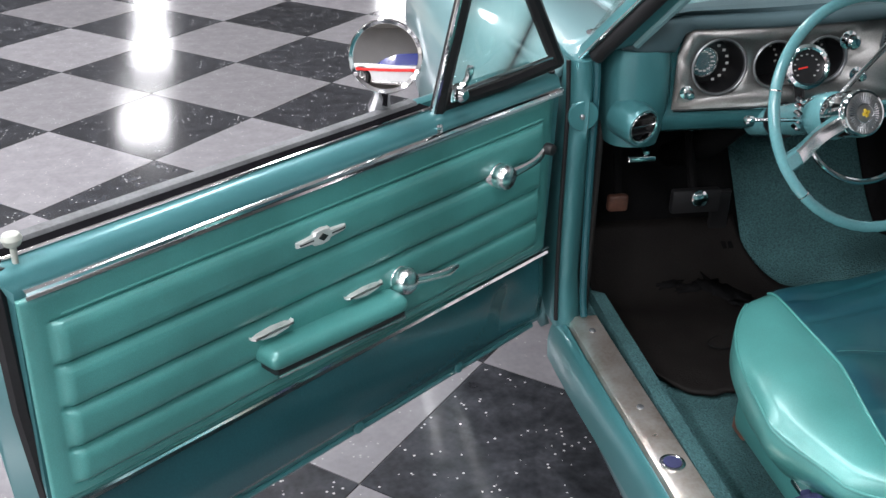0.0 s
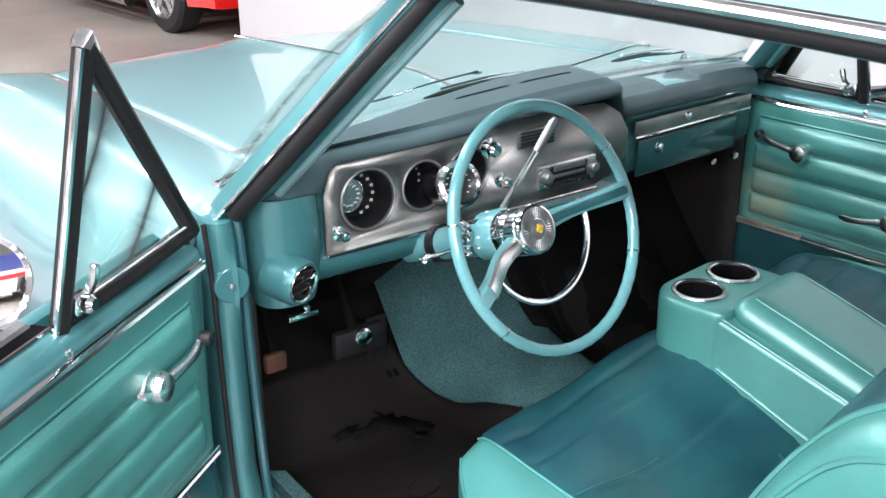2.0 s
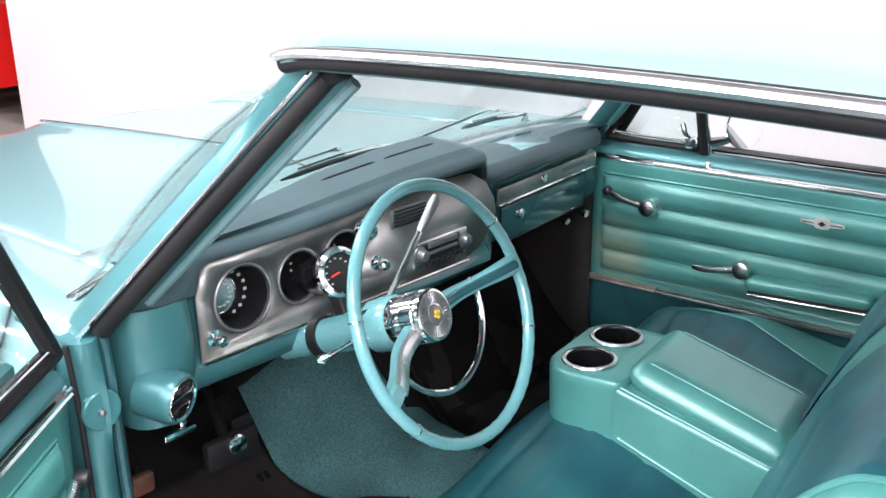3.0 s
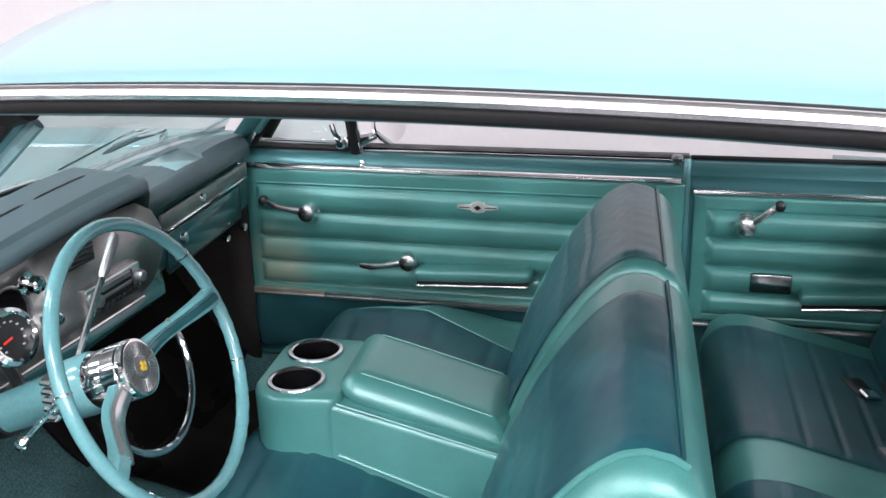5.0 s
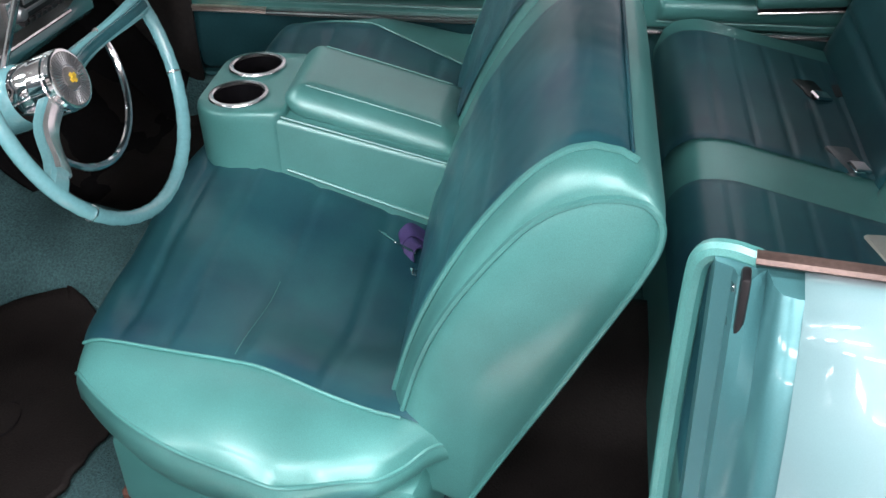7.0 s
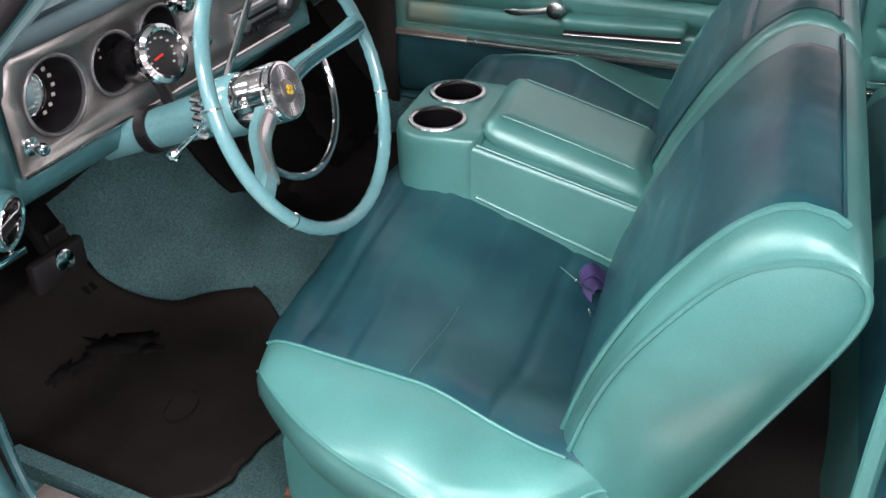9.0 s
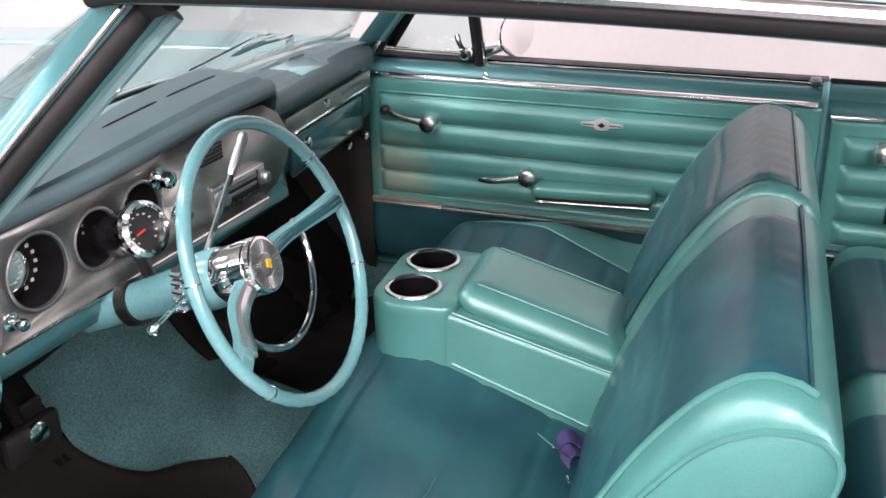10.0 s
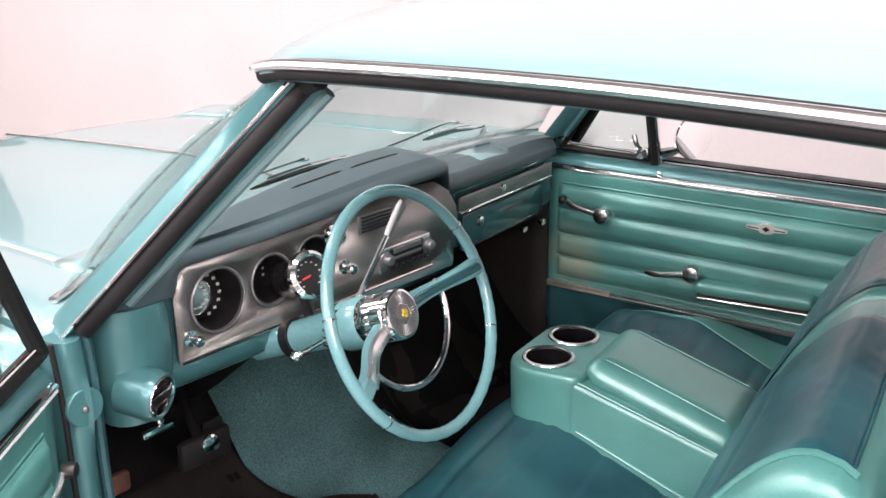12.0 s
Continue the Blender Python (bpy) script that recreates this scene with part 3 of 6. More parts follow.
def padded(bm, s0, s1, z0, z1, grooves, inset=0.025, n0=0.004, skew=0.0, ns=26, depth=0.0150, full=4.5):
    """A sewn vinyl panel: channels between the grooves, a plain border round them."""
    zs = sorted({z0, z0 + 0.004, z1, z1 - 0.004, *[g + d for g in grooves for d in (-0.020, -0.010, -0.0045, -0.0015, 0.0015, 0.0045, 0.010, 0.020)], *[z0 + (z1 - z0) * i / 40 for i in range(41)]})
    zs = [z for z in zs if z0 <= z <= z1]
    ss = sorted({s0, s0 + 0.004, s0 + inset - 0.004, s0 + inset, s0 + inset + 0.006, s0 + inset + 0.014, s1 - inset - 0.014, s1 - inset - 0.006, s1 - inset, s1 - inset + 0.004, s1 - 0.004, s1, *[s0 + inset + 0.02 + (s1 - s0 - 2 * inset - 0.04) * i / ns for i in range(ns + 1)]})
    top, bot = max(grooves), min(grooves)
    g = []
    for s in ss:
        row = []
        e = smooth(0, 0.010, min(s - s0 - inset, s1 - inset - s))
        for z in zs:
            n = n0 + 0.006
            if bot <= z <= top:
                ch = channel(z, grooves, bot, top, depth, full) - 0.0025
                n = n0 + 0.006 + e * ch
                for q in grooves:
                    if e > 0.2 and abs(z - q) < 0.0021:
                        n = n0 + 0.0035
                if abs(e - 0.5) < 0.45:
                    n -= 0.002
            edge = min(s - s0, s1 - s, z - z0, z1 - z)
            n -= 0.006 * (1 - smooth(0, 0.006, edge))
            wob = 0.0012 * noise.noise(Vector((s * 9, z * 14, skew)))
            row.append(bm.verts.new((s, n + wob, z)))
        g.append(row)
    for a, b in zip(g, g[1:]):
        for j in range(len(zs) - 1):
            bm.faces.new((a[j], a[j + 1], b[j + 1], b[j]))


def crank(parent, m, s, z, ang, length, knob, drop=0.0):
    """Chrome crank or lever: fluted boss, curved arm, and a knob where it has one."""
    bm = B()
    prof = [(0.024, 0.010), (0.026, 0.016), (0.021, 0.024), (0.023, 0.030), (0.023, 0.040), (0.019, 0.048), (0.010, 0.052)]
    n = 20
    c = Vector((s, 0, z))
    rows = []
    for r, h in prof:
        rows.append([c + Vector((r * (1 + 0.05 * (i % 2)) * math.cos(2 * math.pi * i / n), h, r * (1 + 0.05 * (i % 2)) * math.sin(2 * math.pi * i / n))) for i in range(n)])
    loft(bm, rows)
    d = Vector((math.cos(radians(ang)), 0, math.sin(radians(ang))))
    pts = curve([c + Vector((0, 0.036, 0)), c + d * length * 0.35 + Vector((0, 0.046, 0)), c + d * length * 0.7 + Vector((0, 0.05, 0)), c + d * length + Vector((0, 0.046, drop))], 12)
    tube(bm, pts, [0.011, 0.011, 0.0095, 0.0085, 0.008, 0.0075, 0.0075, 0.008, 0.0085, 0.008, 0.007, 0.005], 8, flat=0.75, up=(0, 1, 0))
    ob = part("window_crank" if knob else "door_lever", bm, BRIGHT, parent, "polished chrome crank with a black knob" if knob else "polished chrome inside door lever", m=m)
    if knob:
        bm = B()
        k = pts[-1]
        lathe(bm, [(0.005, -0.004), (0.0105, 0.0), (0.0115, 0.006), (0.0100, 0.017), (0.004, 0.020)], m @ facing(k, (0, 1, 0)), 16)
        part("crank_knob", bm, BLACK, parent, "black plastic crank knob")


def strip(parent, name, m, s0, s1, z, h, mat=CHROME, n=0.012, label=""):
    """A bright moulding with a rounded double bead."""
    bm = B()
    prof = [(0.004, -h), (n, -h), (n + 0.004, -h * 0.6), (n + 0.001, -h * 0.1), (n + 0.005, h * 0.3), (n + 0.004, h * 0.8), (n, h), (0.004, h)]
    if mat is BRIGHT:
        prof = [(0.004, -h), (n + 0.008, -h), (n + 0.011, -h * 0.7), (n + 0.0105, -h * 0.2), (n + 0.007, h * 0.1), (n + 0.0065, h * 0.5), (n, h), (0.004, h)]
    loft(bm, [[Vector((s, a, z + b)) for a, b in prof] for s in [s0 + (s1 - s0) * i / 12 for i in range(13)]])
    return part(name, bm, mat, parent, label, m=m)


def emblem(parent, m, s, z):
    """Long bright badge, pointed at both ends, with a stepped middle."""
    bm = B()
    pts = [(0.8 * a, 1.1 * b) for a, b in ((-0.060, -0.0035), (-0.022, -0.006), (-0.018, -0.0105), (0, -0.0125), (0.018, -0.0105), (0.022, -0.006), (0.060, -0.0035), (0.060, 0.0035), (0.022, 0.006), (0.018, 0.0105), (0, 0.0125), (-0.018, 0.0105), (-0.022, 0.006), (-0.060, 0.0035))]
    loft(bm, [[Vector((s + a * k, h, z + b * k)) for a, b in pts] for h, k in ((0.012, 1.0), (0.0265, 1.0), (0.0295, 0.85))])
    ob = part("badge", bm, BADGE, parent, "long bright metal badge", m=m)
    bm = B()
    pts = [(-0.009, 0), (0, -0.006), (0.009, 0), (0, 0.006)]
    loft(bm, [[Vector((s + a, h, z + b)) for a, b in pts] for h in (0.029, 0.0315)])
    part("badge_inlay", bm, BLACK, parent, m=m)
    for sx in (-1, 1):
        bm = B()
        box(bm, (s + sx * 0.031, 0.028, z), (0.026, 0.004, 0.0022), 0)
        part("badge_groove", bm, BLACK, parent, m=m)


def armrest(parent, m, s0, s1, z, ash=False, feet=False):
    """Padded armrest on two chrome feet with a bright lower edge."""
    bm = B()
    L = s1 - s0
    rows = []
    for i in range(33):
        t = 0.5 - 0.5 * math.cos(math.pi * i / 32)
        s = s0 + L * t
        k = min(1, (1 - abs(2 * t - 1) ** 22) + 0.05) ** 0.5
        w = 0.055 * (0.82 + 0.18 * k)
        h = 0.0175 * k
        rows.append([Vector((s, 0.010 + w * (0.5 + 0.5 * math.copysign(abs(math.cos(a)) ** 0.6, math.cos(a))), z + h * math.copysign(abs(math.sin(a)) ** 0.7, math.sin(a)) + 0.012 * (t - 0.5))) for a in [2 * math.pi * q / 20 for q in range(20)]])
    loft(bm, rows)
    ob = part("armrest", bm, VINYL, parent, "padded turquoise armrest with chrome edge", m=m)
    bm = B()
    loft(bm, [[Vector((s0 + L * t, a, z - 0.016 + b + 0.012 * (t - 0.5))) for a, b in ((0.02, -0.008), (0.054, -0.008), (0.060, -0.004), (0.061, 0.002), (0.058, 0.006), (0.02, 0.006))] for t in (0.03, 0.3, 0.6, 0.97)])
    part("armrest_base", bm, BLACK, parent, m=m)
    bm = B()
    tube(bm, [(s0 + L * t, 0.0605, z - 0.023 + 0.012 * (t - 0.5)) for t in (0.03, 0.2, 0.4, 0.6, 0.8, 0.97)], 0.0035, 8)
    part("armrest_moulding", bm, WORN, parent, m=m)
    for t in (0.24, 0.90) if feet else ():
        bm = B()
        c = Vector((s0 + L * t, 0, z + 0.034 + 0.012 * (t - 0.5)))
        loft(bm, [[c + Vector((0.5 * w * q, h, -0.010 * (1 - abs(q) ** 3) * (1 if low else -0.6) + 0.004 * low)) for q, low in ((-1, 0), (-0.7, 0), (0, 0), (0.7, 0), (1, 0), (1, 1), (0.7, 1), (0, 1), (-0.7, 1), (-1, 1))] for h, w in ((0.008, 0.080), (0.029, 0.078), (0.034, 0.070))])
        part("armrest_bracket", bm, BADGE, parent, "dull metal armrest bracket", m=m)
    if ash:
        bm = B()
        box(bm, (s0 - 0.06, 0.018, z + 0.012), (0.09, 0.02, 0.045), 0.006, 2)
        part("ashtray", bm, WORN, parent, "bright metal ashtray", m=m)


def door(m, name, label, driver):
    """A long coupe door. s runs rearward from its hinge, n towards the cabin."""
    L = 1.055
    # pressed shell: sill, inner face, bottom flange, outer skin
    bm = B()
    prof = [(0.0, 0.86), (0.003, 0.878), (-0.002, 0.893), (-0.013, 0.902), (-0.030, 0.906), (-0.036, 0.903), (-0.038, 0.87), (-0.064, 0.87), (-0.066, 0.905), (-0.076, 0.910), (-0.092, 0.905), (-0.135, 0.87), (-0.155, 0.75), (-0.155, 0.6), (-0.14, 0.46), (-0.115, 0.365), (-0.095, 0.355), (-0.03, 0.362), (-0.012, 0.372), (-0.004, 0.392), (-0.012, 0.44), (-0.012, 0.54)]
    rows = []
    for i in range(25):
        t = i / 24
        s = -0.016 + (L + 0.011) * t
        rows.append([Vector((s + (0.012 if b > 0.88 and t > 0.98 else 0) - (0.03 * smooth(0.5, 0.36, b) if t > 0.98 else 0), a, b)) for a, b in prof])
    loft(bm, rows)
    d = part(name, bm, PAINT_IN, CAR, label, m=m, sharp=50)
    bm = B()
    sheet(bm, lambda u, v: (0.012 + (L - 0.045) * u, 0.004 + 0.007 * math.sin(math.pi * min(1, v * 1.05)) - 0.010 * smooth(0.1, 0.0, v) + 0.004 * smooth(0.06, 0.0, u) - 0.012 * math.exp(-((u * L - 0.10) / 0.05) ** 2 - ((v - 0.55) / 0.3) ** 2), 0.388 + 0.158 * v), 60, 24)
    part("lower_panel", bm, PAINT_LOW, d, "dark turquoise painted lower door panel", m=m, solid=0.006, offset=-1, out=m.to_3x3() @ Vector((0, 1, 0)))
    bm = B()
    padded(bm, 0.008, L - 0.004, 0.556, 0.869, GROOVES, inset=0.032, skew=1.0 if driver else 2.0, depth=0.0150 if driver else 0.0175, full=4.5 if driver else 2.3)
    part("trim_panel", bm, VINYL if driver else VINYL_STAINED, d, "turquoise vinyl trim panel with sewn horizontal channels", m=m, solid=0.004, offset=-1, sharp=60, out=m.to_3x3() @ Vector((0, 1, 0)))
    # twin stitch lines along the channels
    for z in GROOVES:
        bm = B()
        for dz in (-0.0040, 0.0040):
            tube(bm, [(0.045 + (L - 0.10) * i / 10, 0.0095, z + dz) for i in range(11)], 0.0024, 6)
        part("piping", bm, VINYL, d, m=m)
    strip(d, "upper_moulding", m, -0.008, L - 0.014, 0.874, 0.0075, label="bright chrome upper moulding")
    strip(d, "lower_moulding", m, 0.004 if driver else 0.20, L - 0.03, 0.551, 0.0085, CHROME if driver else BRIGHT, label="bright lower moulding")
    if not driver:
        strip(d, "tarnished_moulding", m, 0.004, 0.20, 0.551, 0.0085, SILL, label="brown tarnished end of the lower moulding")
    bm = B()
    tube(bm, [(-0.002 + (L - 0.01) * i / 20, -0.034, 0.9075) for i in range(21)], 0.003, 6)
    part("belt_moulding", bm, CHROME, d, m=m)
    bm = B()
    box(bm, (L / 2 + 0.14, -0.051, 0.892), (L - 0.30, 0.029, 0.032), 0.002, 1)
    part("window_slot", bm, FELT, d, "black felt-lined window slot", m=m)
    bm = B()
    loft(bm, [[Vector((s, a, b)) for a, b in ((-0.058, 0.898), (-0.060, 0.908), (-0.064, 0.913), (-0.078, 0.915), (-0.082, 0.911), (-0.080, 0.900))] for s in [0.30 + (L - 0.30) * i / 14 for i in range(15)]])
    part("outer_belt_moulding", bm, DULL, d, "dull grey metal belt moulding", m=m)
    emblem(d, m, 0.592, 0.798)
    crank(d, m, 0.178, 0.768, 168 if driver else 166, 0.105, True, 0.006)
    crank(d, m, 0.424, 0.658, 188, 0.118, False, 0.004)
    armrest(d, m, 0.442, 0.722, 0.640, feet=driver)
    # rubber seal round the edge
    bm = B()
    tube(bm, [(L - 0.004, -0.03, 0.905), (L + 0.002, -0.03, 0.88), (L - 0.002, -0.03, 0.7), (L - 0.02, -0.03, 0.5), (L - 0.05, -0.035, 0.39)], 0.014, 8)
    part("edge_seal", bm, RUBBER, d, m=m)
    bm = B()
    tube(bm, [(-0.012, -0.022, 0.905), (-0.014, -0.02, 0.8), (-0.012, -0.02, 0.6), (-0.004, -0.02, 0.42)], 0.010, 8)
    part("front_seal", bm, RUBBER, d, m=m)
    bm = B()
    tube(bm, [(0.01 + (L - 0.04) * i / 20, -0.012, 0.372) for i in range(21)], 0.007, 8)
    part("bottom_flange", bm, PAINT_IN, d, m=m)
    for s in (0.24, 0.50, 0.76):
        bm = B()
        lathe(bm, [(0.012, 0.0), (0.011, 0.004), (0.004, 0.006)], m @ facing((s, -0.004, 0.382), (0, 1, 0)), 12)
        part("drain_plug", bm, PAINT_IN, d)
    # lock button, screw
    bm = B()
    tall = 0.0 if driver else -0.018
    lathe(bm, [(0.004, 0.0), (0.004, 0.022 + tall), (0.010, 0.026 + tall), (0.013, 0.034 + tall), (0.010, 0.040 + tall), (0.003, 0.042 + tall)], m @ facing((1.03, -0.022, 0.902), (0, 0, 1)), 16)
    part("lock_button", bm, IVORY if driver else GREY, d, "ivory lock button on a slim stem" if driver else "dark lock button pushed down")
    bm = B()
    lathe(bm, [(0.007, 0), (0.007, 0.003), (0.003, 0.005)], m @ facing((0.312, 0.001, 0.886), (0, 1, 0)), 12)
    part("screw", bm, CHROME, d)
    # vent window: post, raked frame, glass, catch
    post0, post1 = Vector((0.290, -0.026, 0.895)), Vector((0.271, 0.056, 1.266))
    fr0 = Vector((-0.012, -0.006, 0.925)) if driver else Vector((0.035, -0.012, 0.918))
    bm = B()
    tube(bm, [post0, post0.lerp(post1, 0.5), post1], 0.0125, 8, flat=1.2)
    part("vent_post", bm, RUBBER, d, "black rubber-edged vent window post", m=m)
    bm = B()
    tube(bm, [post0 + Vector((0.014, 0.004, 0)), post1 + Vector((0.012, 0.004, 0))], 0.005, 8)
    part("vent_post_trim", bm, CHROME, d, m=m)
    bm = B()
    tube(bm, [post1, post1.lerp(fr0, 0.03), post1.lerp(fr0, 0.5), fr0], 0.0135 if driver else 0.008, 8)
    part("vent_frame", bm, RUBBER, d, "black raked vent window frame", m=m)
    bm = B()
    tube(bm, [post1 + Vector((0.006, 0, -0.004)), post1 + Vector((0, 0, 0.006)), post1.lerp(fr0, 0.045) + Vector((0, 0, 0.004))], [0.012, 0.015, 0.013], 8)
    part("vent_post_cap", bm, CHROME, d, m=m)
    bm = B()
    tube(bm, [fr0 + Vector((0, 0.0, 0.003)), Vector((0.14, -0.018, 0.916)), post0 + Vector((0, 0, 0.018))], 0.014 if driver else 0.008, 8)
    part("vent_sill_seal", bm, RUBBER, d, m=m)
    bm = B()
    tube(bm, [fr0 + Vector((0.02, 0.008, 0.018)), post0 + Vector((-0.02, 0.010, 0.034))], 0.0035, 8)
    part("vent_lower_frame", bm, CHROME, d, m=m)
    bm = B()
    vs = [bm.verts.new(p) for p in (fr0 + Vector((0.02, 0, 0.012)), post0 + Vector((-0.01, 0, 0.02)), post1 + Vector((0, 0, -0.02)))]
    bm.faces.new(vs)
    part("vent_glass", bm, GLASS, d, "clear vent window glass", m=m, solid=0.004).visible_shadow = False
    bm = B()
    k = Vector((0.262, -0.010, 0.932))
    box(bm, k, (0.034, 0.020, 0.028), 0.006, 2)
    tube(bm, curve([k, k + Vector((-0.012, 0.014, 0.02)), k + Vector((-0.020, 0.016, 0.046))], 6), [0.008, 0.007, 0.006, 0.006, 0.007, 0.006], 8)
    lathe(bm, [(0.013, 0), (0.013, 0.012), (0.008, 0.018)], facing(k + Vector((0, 0.006, 0.0)), (0, 1, 0)), 14)
    part("vent_catch", bm, CHROME, d, "chrome vent window catch", m=m)
    # outside mirror on its stem
    if driver:
        c, ax = Vector((-1.178, -0.010, 0.998)), Vector((-0.12, -0.97, 0.15))
        foot = m @ Vector((0.36, -0.09, 0.91))
    else:
        c, ax = Vector((0.845, 0.095, 0.939)), Vector((-0.42, -0.90, 0.05))
        foot = m @ Vector((0.26, -0.10, 0.91))
    mm = facing(c, ax) @ Matrix.Scale(1.0 if driver else 0.94, 4)
    wide = 0.0505 if driver else 0.0555
    bm = B()
    lathe(bm, [(0.0, -0.035), (0.025, -0.033), (0.045, -0.02), (0.055, -0.004), (0.0575, 0.004), (0.056, 0.008), (0.051, 0.006), (0.050, 0.003)], mm, 40, caps=False)
    part("side_mirror", bm, CHROME, d, "round chrome outside mirror")
    bm = B()
    lathe(bm, [(wide * q / 12, (0.0035 if driver else 0.0082) + (0.0022 if driver else 0.0004) * (1 - (q / 12) ** 2)) for q in range(12, -1, -1)], mm, 40, caps=False)
    part("mirror_glass", bm, MIRROR, d, "round mirror glass")
    bm = B()
    tube(bm, curve([c + ax * -0.02, c + ax * -0.03 + Vector((0, 0, -0.03)), foot], 8), [0.012, 0.010, 0.009, 0.009, 0.010, 0.012, 0.015, 0.02], 10)
    part("mirror_stem", bm, CHROME, d)
    return d


door(LEFT, "driver_door", "open driver door with turquoise vinyl trim and chrome cranks", True)
door(RIGHT, "passenger_door", "closed passenger door with turquoise vinyl trim and chrome cranks", False)


def build_quarter_trim():
    """Padded panel beside the rear seat and the lock post on the driver side."""
    for s, m in ((1, SIDE_RIGHT),
                 (-1, Matrix(((0, 1, 0, -0.672), (-1, 0, 0, -0.90), (0.012, 0, 1, 0.003), (0, 0, 0, 1))))):
        L = 0.60 if s > 0 else 0.25
        bm = B()
        prof = [(0.0, 0.40), (0.0, 0.872), (0.003, 0.886), (-0.003, 0.900), (-0.015, 0.910), (-0.032, 0.914), (-0.05, 0.910), (-0.05, 0.40)] if s > 0 else [(0.0, 0.40), (0.0, 0.872), (0.003, 0.890), (-0.003, 0.908), (-0.015, 0.921), (-0.032, 0.926), (-0.05, 0.922), (-0.05, 0.40)]
        loft(bm, [[Vector((a, b, c)) for b, c in prof] for a in (0.0, L * 0.5, L)])
        q = part("quarter_trim", bm, PAINT_IN, CAR, "turquoise vinyl rear side trim", m=m)
        bm = B()
        padded(bm, 0.012, L - 0.004, 0.548, 0.846, QUARTER_GROOVES, inset=0.03, ns=12, skew=3.0, depth=0.017, full=2.3)
        part("quarter_padding", bm, VINYL, q, m=m, solid=0.004, sharp=60, out=m.to_3x3() @ Vector((0, 1, 0)))
        strip(q, "quarter_moulding", m, 0.01, L - 0.03, 0.853, 0.006)
        strip(q, "quarter_lower_moulding", m, 0.01, L - 0.06, 0.541, 0.007, WORN)
        if s > 0:
            bm = B()
            tube(bm, [(L * i / 10, -0.034, 0.9165) for i in range(11)], 0.0055, 8)
            part("quarter_belt_seal", bm, RUBBER, q, "black rubber belt seal", m=m)
            crank(q, m, 0.124, 0.785, 40, 0.085, True)
            armrest(q, m, 0.245, 0.43, 0.640, ash=True)
    # post strip between the passenger door and the side trim
    bm = B()
    tube(bm, [SIDE_RIGHT @ Vector((-0.006, n, z)) for n, z in ((-0.016, 0.917), (-0.002, 0.88), (0.0, 0.6), (0.0, 0.42))], 0.010, 8)
    part("door_gap_welt", bm, PAINT_IN, CAR)
    def qx(z):
        """Half width of the outer skin at height z."""
        pts = ((0.355, 0.775), (0.48, 0.80), (0.62, 0.815), (0.76, 0.815), (0.875, 0.785), (0.945, 0.745), (0.962, 0.72))
        for (a, p), (b, q) in zip(pts, pts[1:]):
            if a <= z <= b:
                return p + (q - p) * (z - a) / (b - a)
        return 0.73
    # driver lock post: vinyl-edged welt, pressed steel face, striker and dark slot
    bm = B()
    rows = []
    for i in range(15):
        t = i / 14
        z = 0.955 - 0.60 * t
        x1 = -0.672 - 0.01 * t
        xq = qx(z) - 0.003
        rows.append([Vector((x1, -0.835, z)), Vector((x1 - 0.018, -0.838, z)), Vector((x1 - 0.024, -0.852, z)), Vector((x1 - 0.02 - 0.4 * (xq + x1 - 0.02), -0.856, z)), Vector((x1 - 0.022 - 0.45 * (xq + x1 - 0.02), -0.866, z)), Vector((min(x1 - 0.02, -xq + 0.045), -0.878, z)), Vector((-xq + 0.012, -0.884, z)), Vector((-xq + 0.003, -0.890, z)), Vector((-xq, -0.902, z)), Vector((-xq + 0.006, -0.93, z)), Vector((x1, -0.93, z))])
    loft(bm, rows)
    lp = part("lock_post", bm, PAINT_IN, CAR, "turquoise painted lock post of the driver door opening", sharp=45)
    bm = B()
    tube(bm, curve([(-0.684, -0.872, 0.957), (-0.676, -0.848, 0.957), (-0.672, -0.829, 0.948), (-0.668, -0.823, 0.91), (-0.664, -0.818, 0.75), (-0.675, -0.816, 0.55), (-0.69, -0.812, 0.40)], 24), 0.0095, 10)
    part("windlace", bm, VINYL, lp, "turquoise vinyl windlace")
    bm = B()
    box(bm, (-0.712, -0.862, 0.925), (0.022, 0.008, 0.075), 0.003, 2)
    part("lock_slot", bm, BLACK, lp)
    for z in (0.94, 0.905):
        bm = B()
        lathe(bm, [(0.008, 0), (0.007, 0.004), (0.003, 0.006)], facing((-0.700, -0.858, z), (0, 1, 0)), 12)
        part("lock_post_screw", bm, WORN, lp)
    bm = B()
    lathe(bm, [(0.016, 0), (0.016, 0.008), (0.008, 0.012), (0.008, 0.03), (0.012, 0.034), (0.012, 0.04), (0.004, 0.042)], facing((-0.715, -0.848, 0.66), (-0.3, 1, 0)), 16)
    part("striker", bm, WORN, lp, "worn steel striker pin")
    bm = B()
    tube(bm, [(-0.694, -0.868, 0.966), (-0.70, -1.15, 0.968)], 0.009, 8, flat=0.5)
    part("quarter_belt_moulding", bm, TARNISH, CAR, "brown tarnished belt moulding")


build_quarter_trim()


# ---- cabin floor, sills, firewall ----
def floor_height(x, y):
    """Carpet height: footwells, tunnel, toe board and rear floor."""
    tunnel = 0.115 * math.exp(-(x / 0.17) ** 4) * (0.75 + 0.5 * smooth(0.0, 0.5, y))
    toe = 0.34 * smooth(0.42, 0.80, y) ** 1.1
    side = 0.10 * smooth(0.62, 0.70, abs(x))
    return 0.235 + tunnel + toe + side


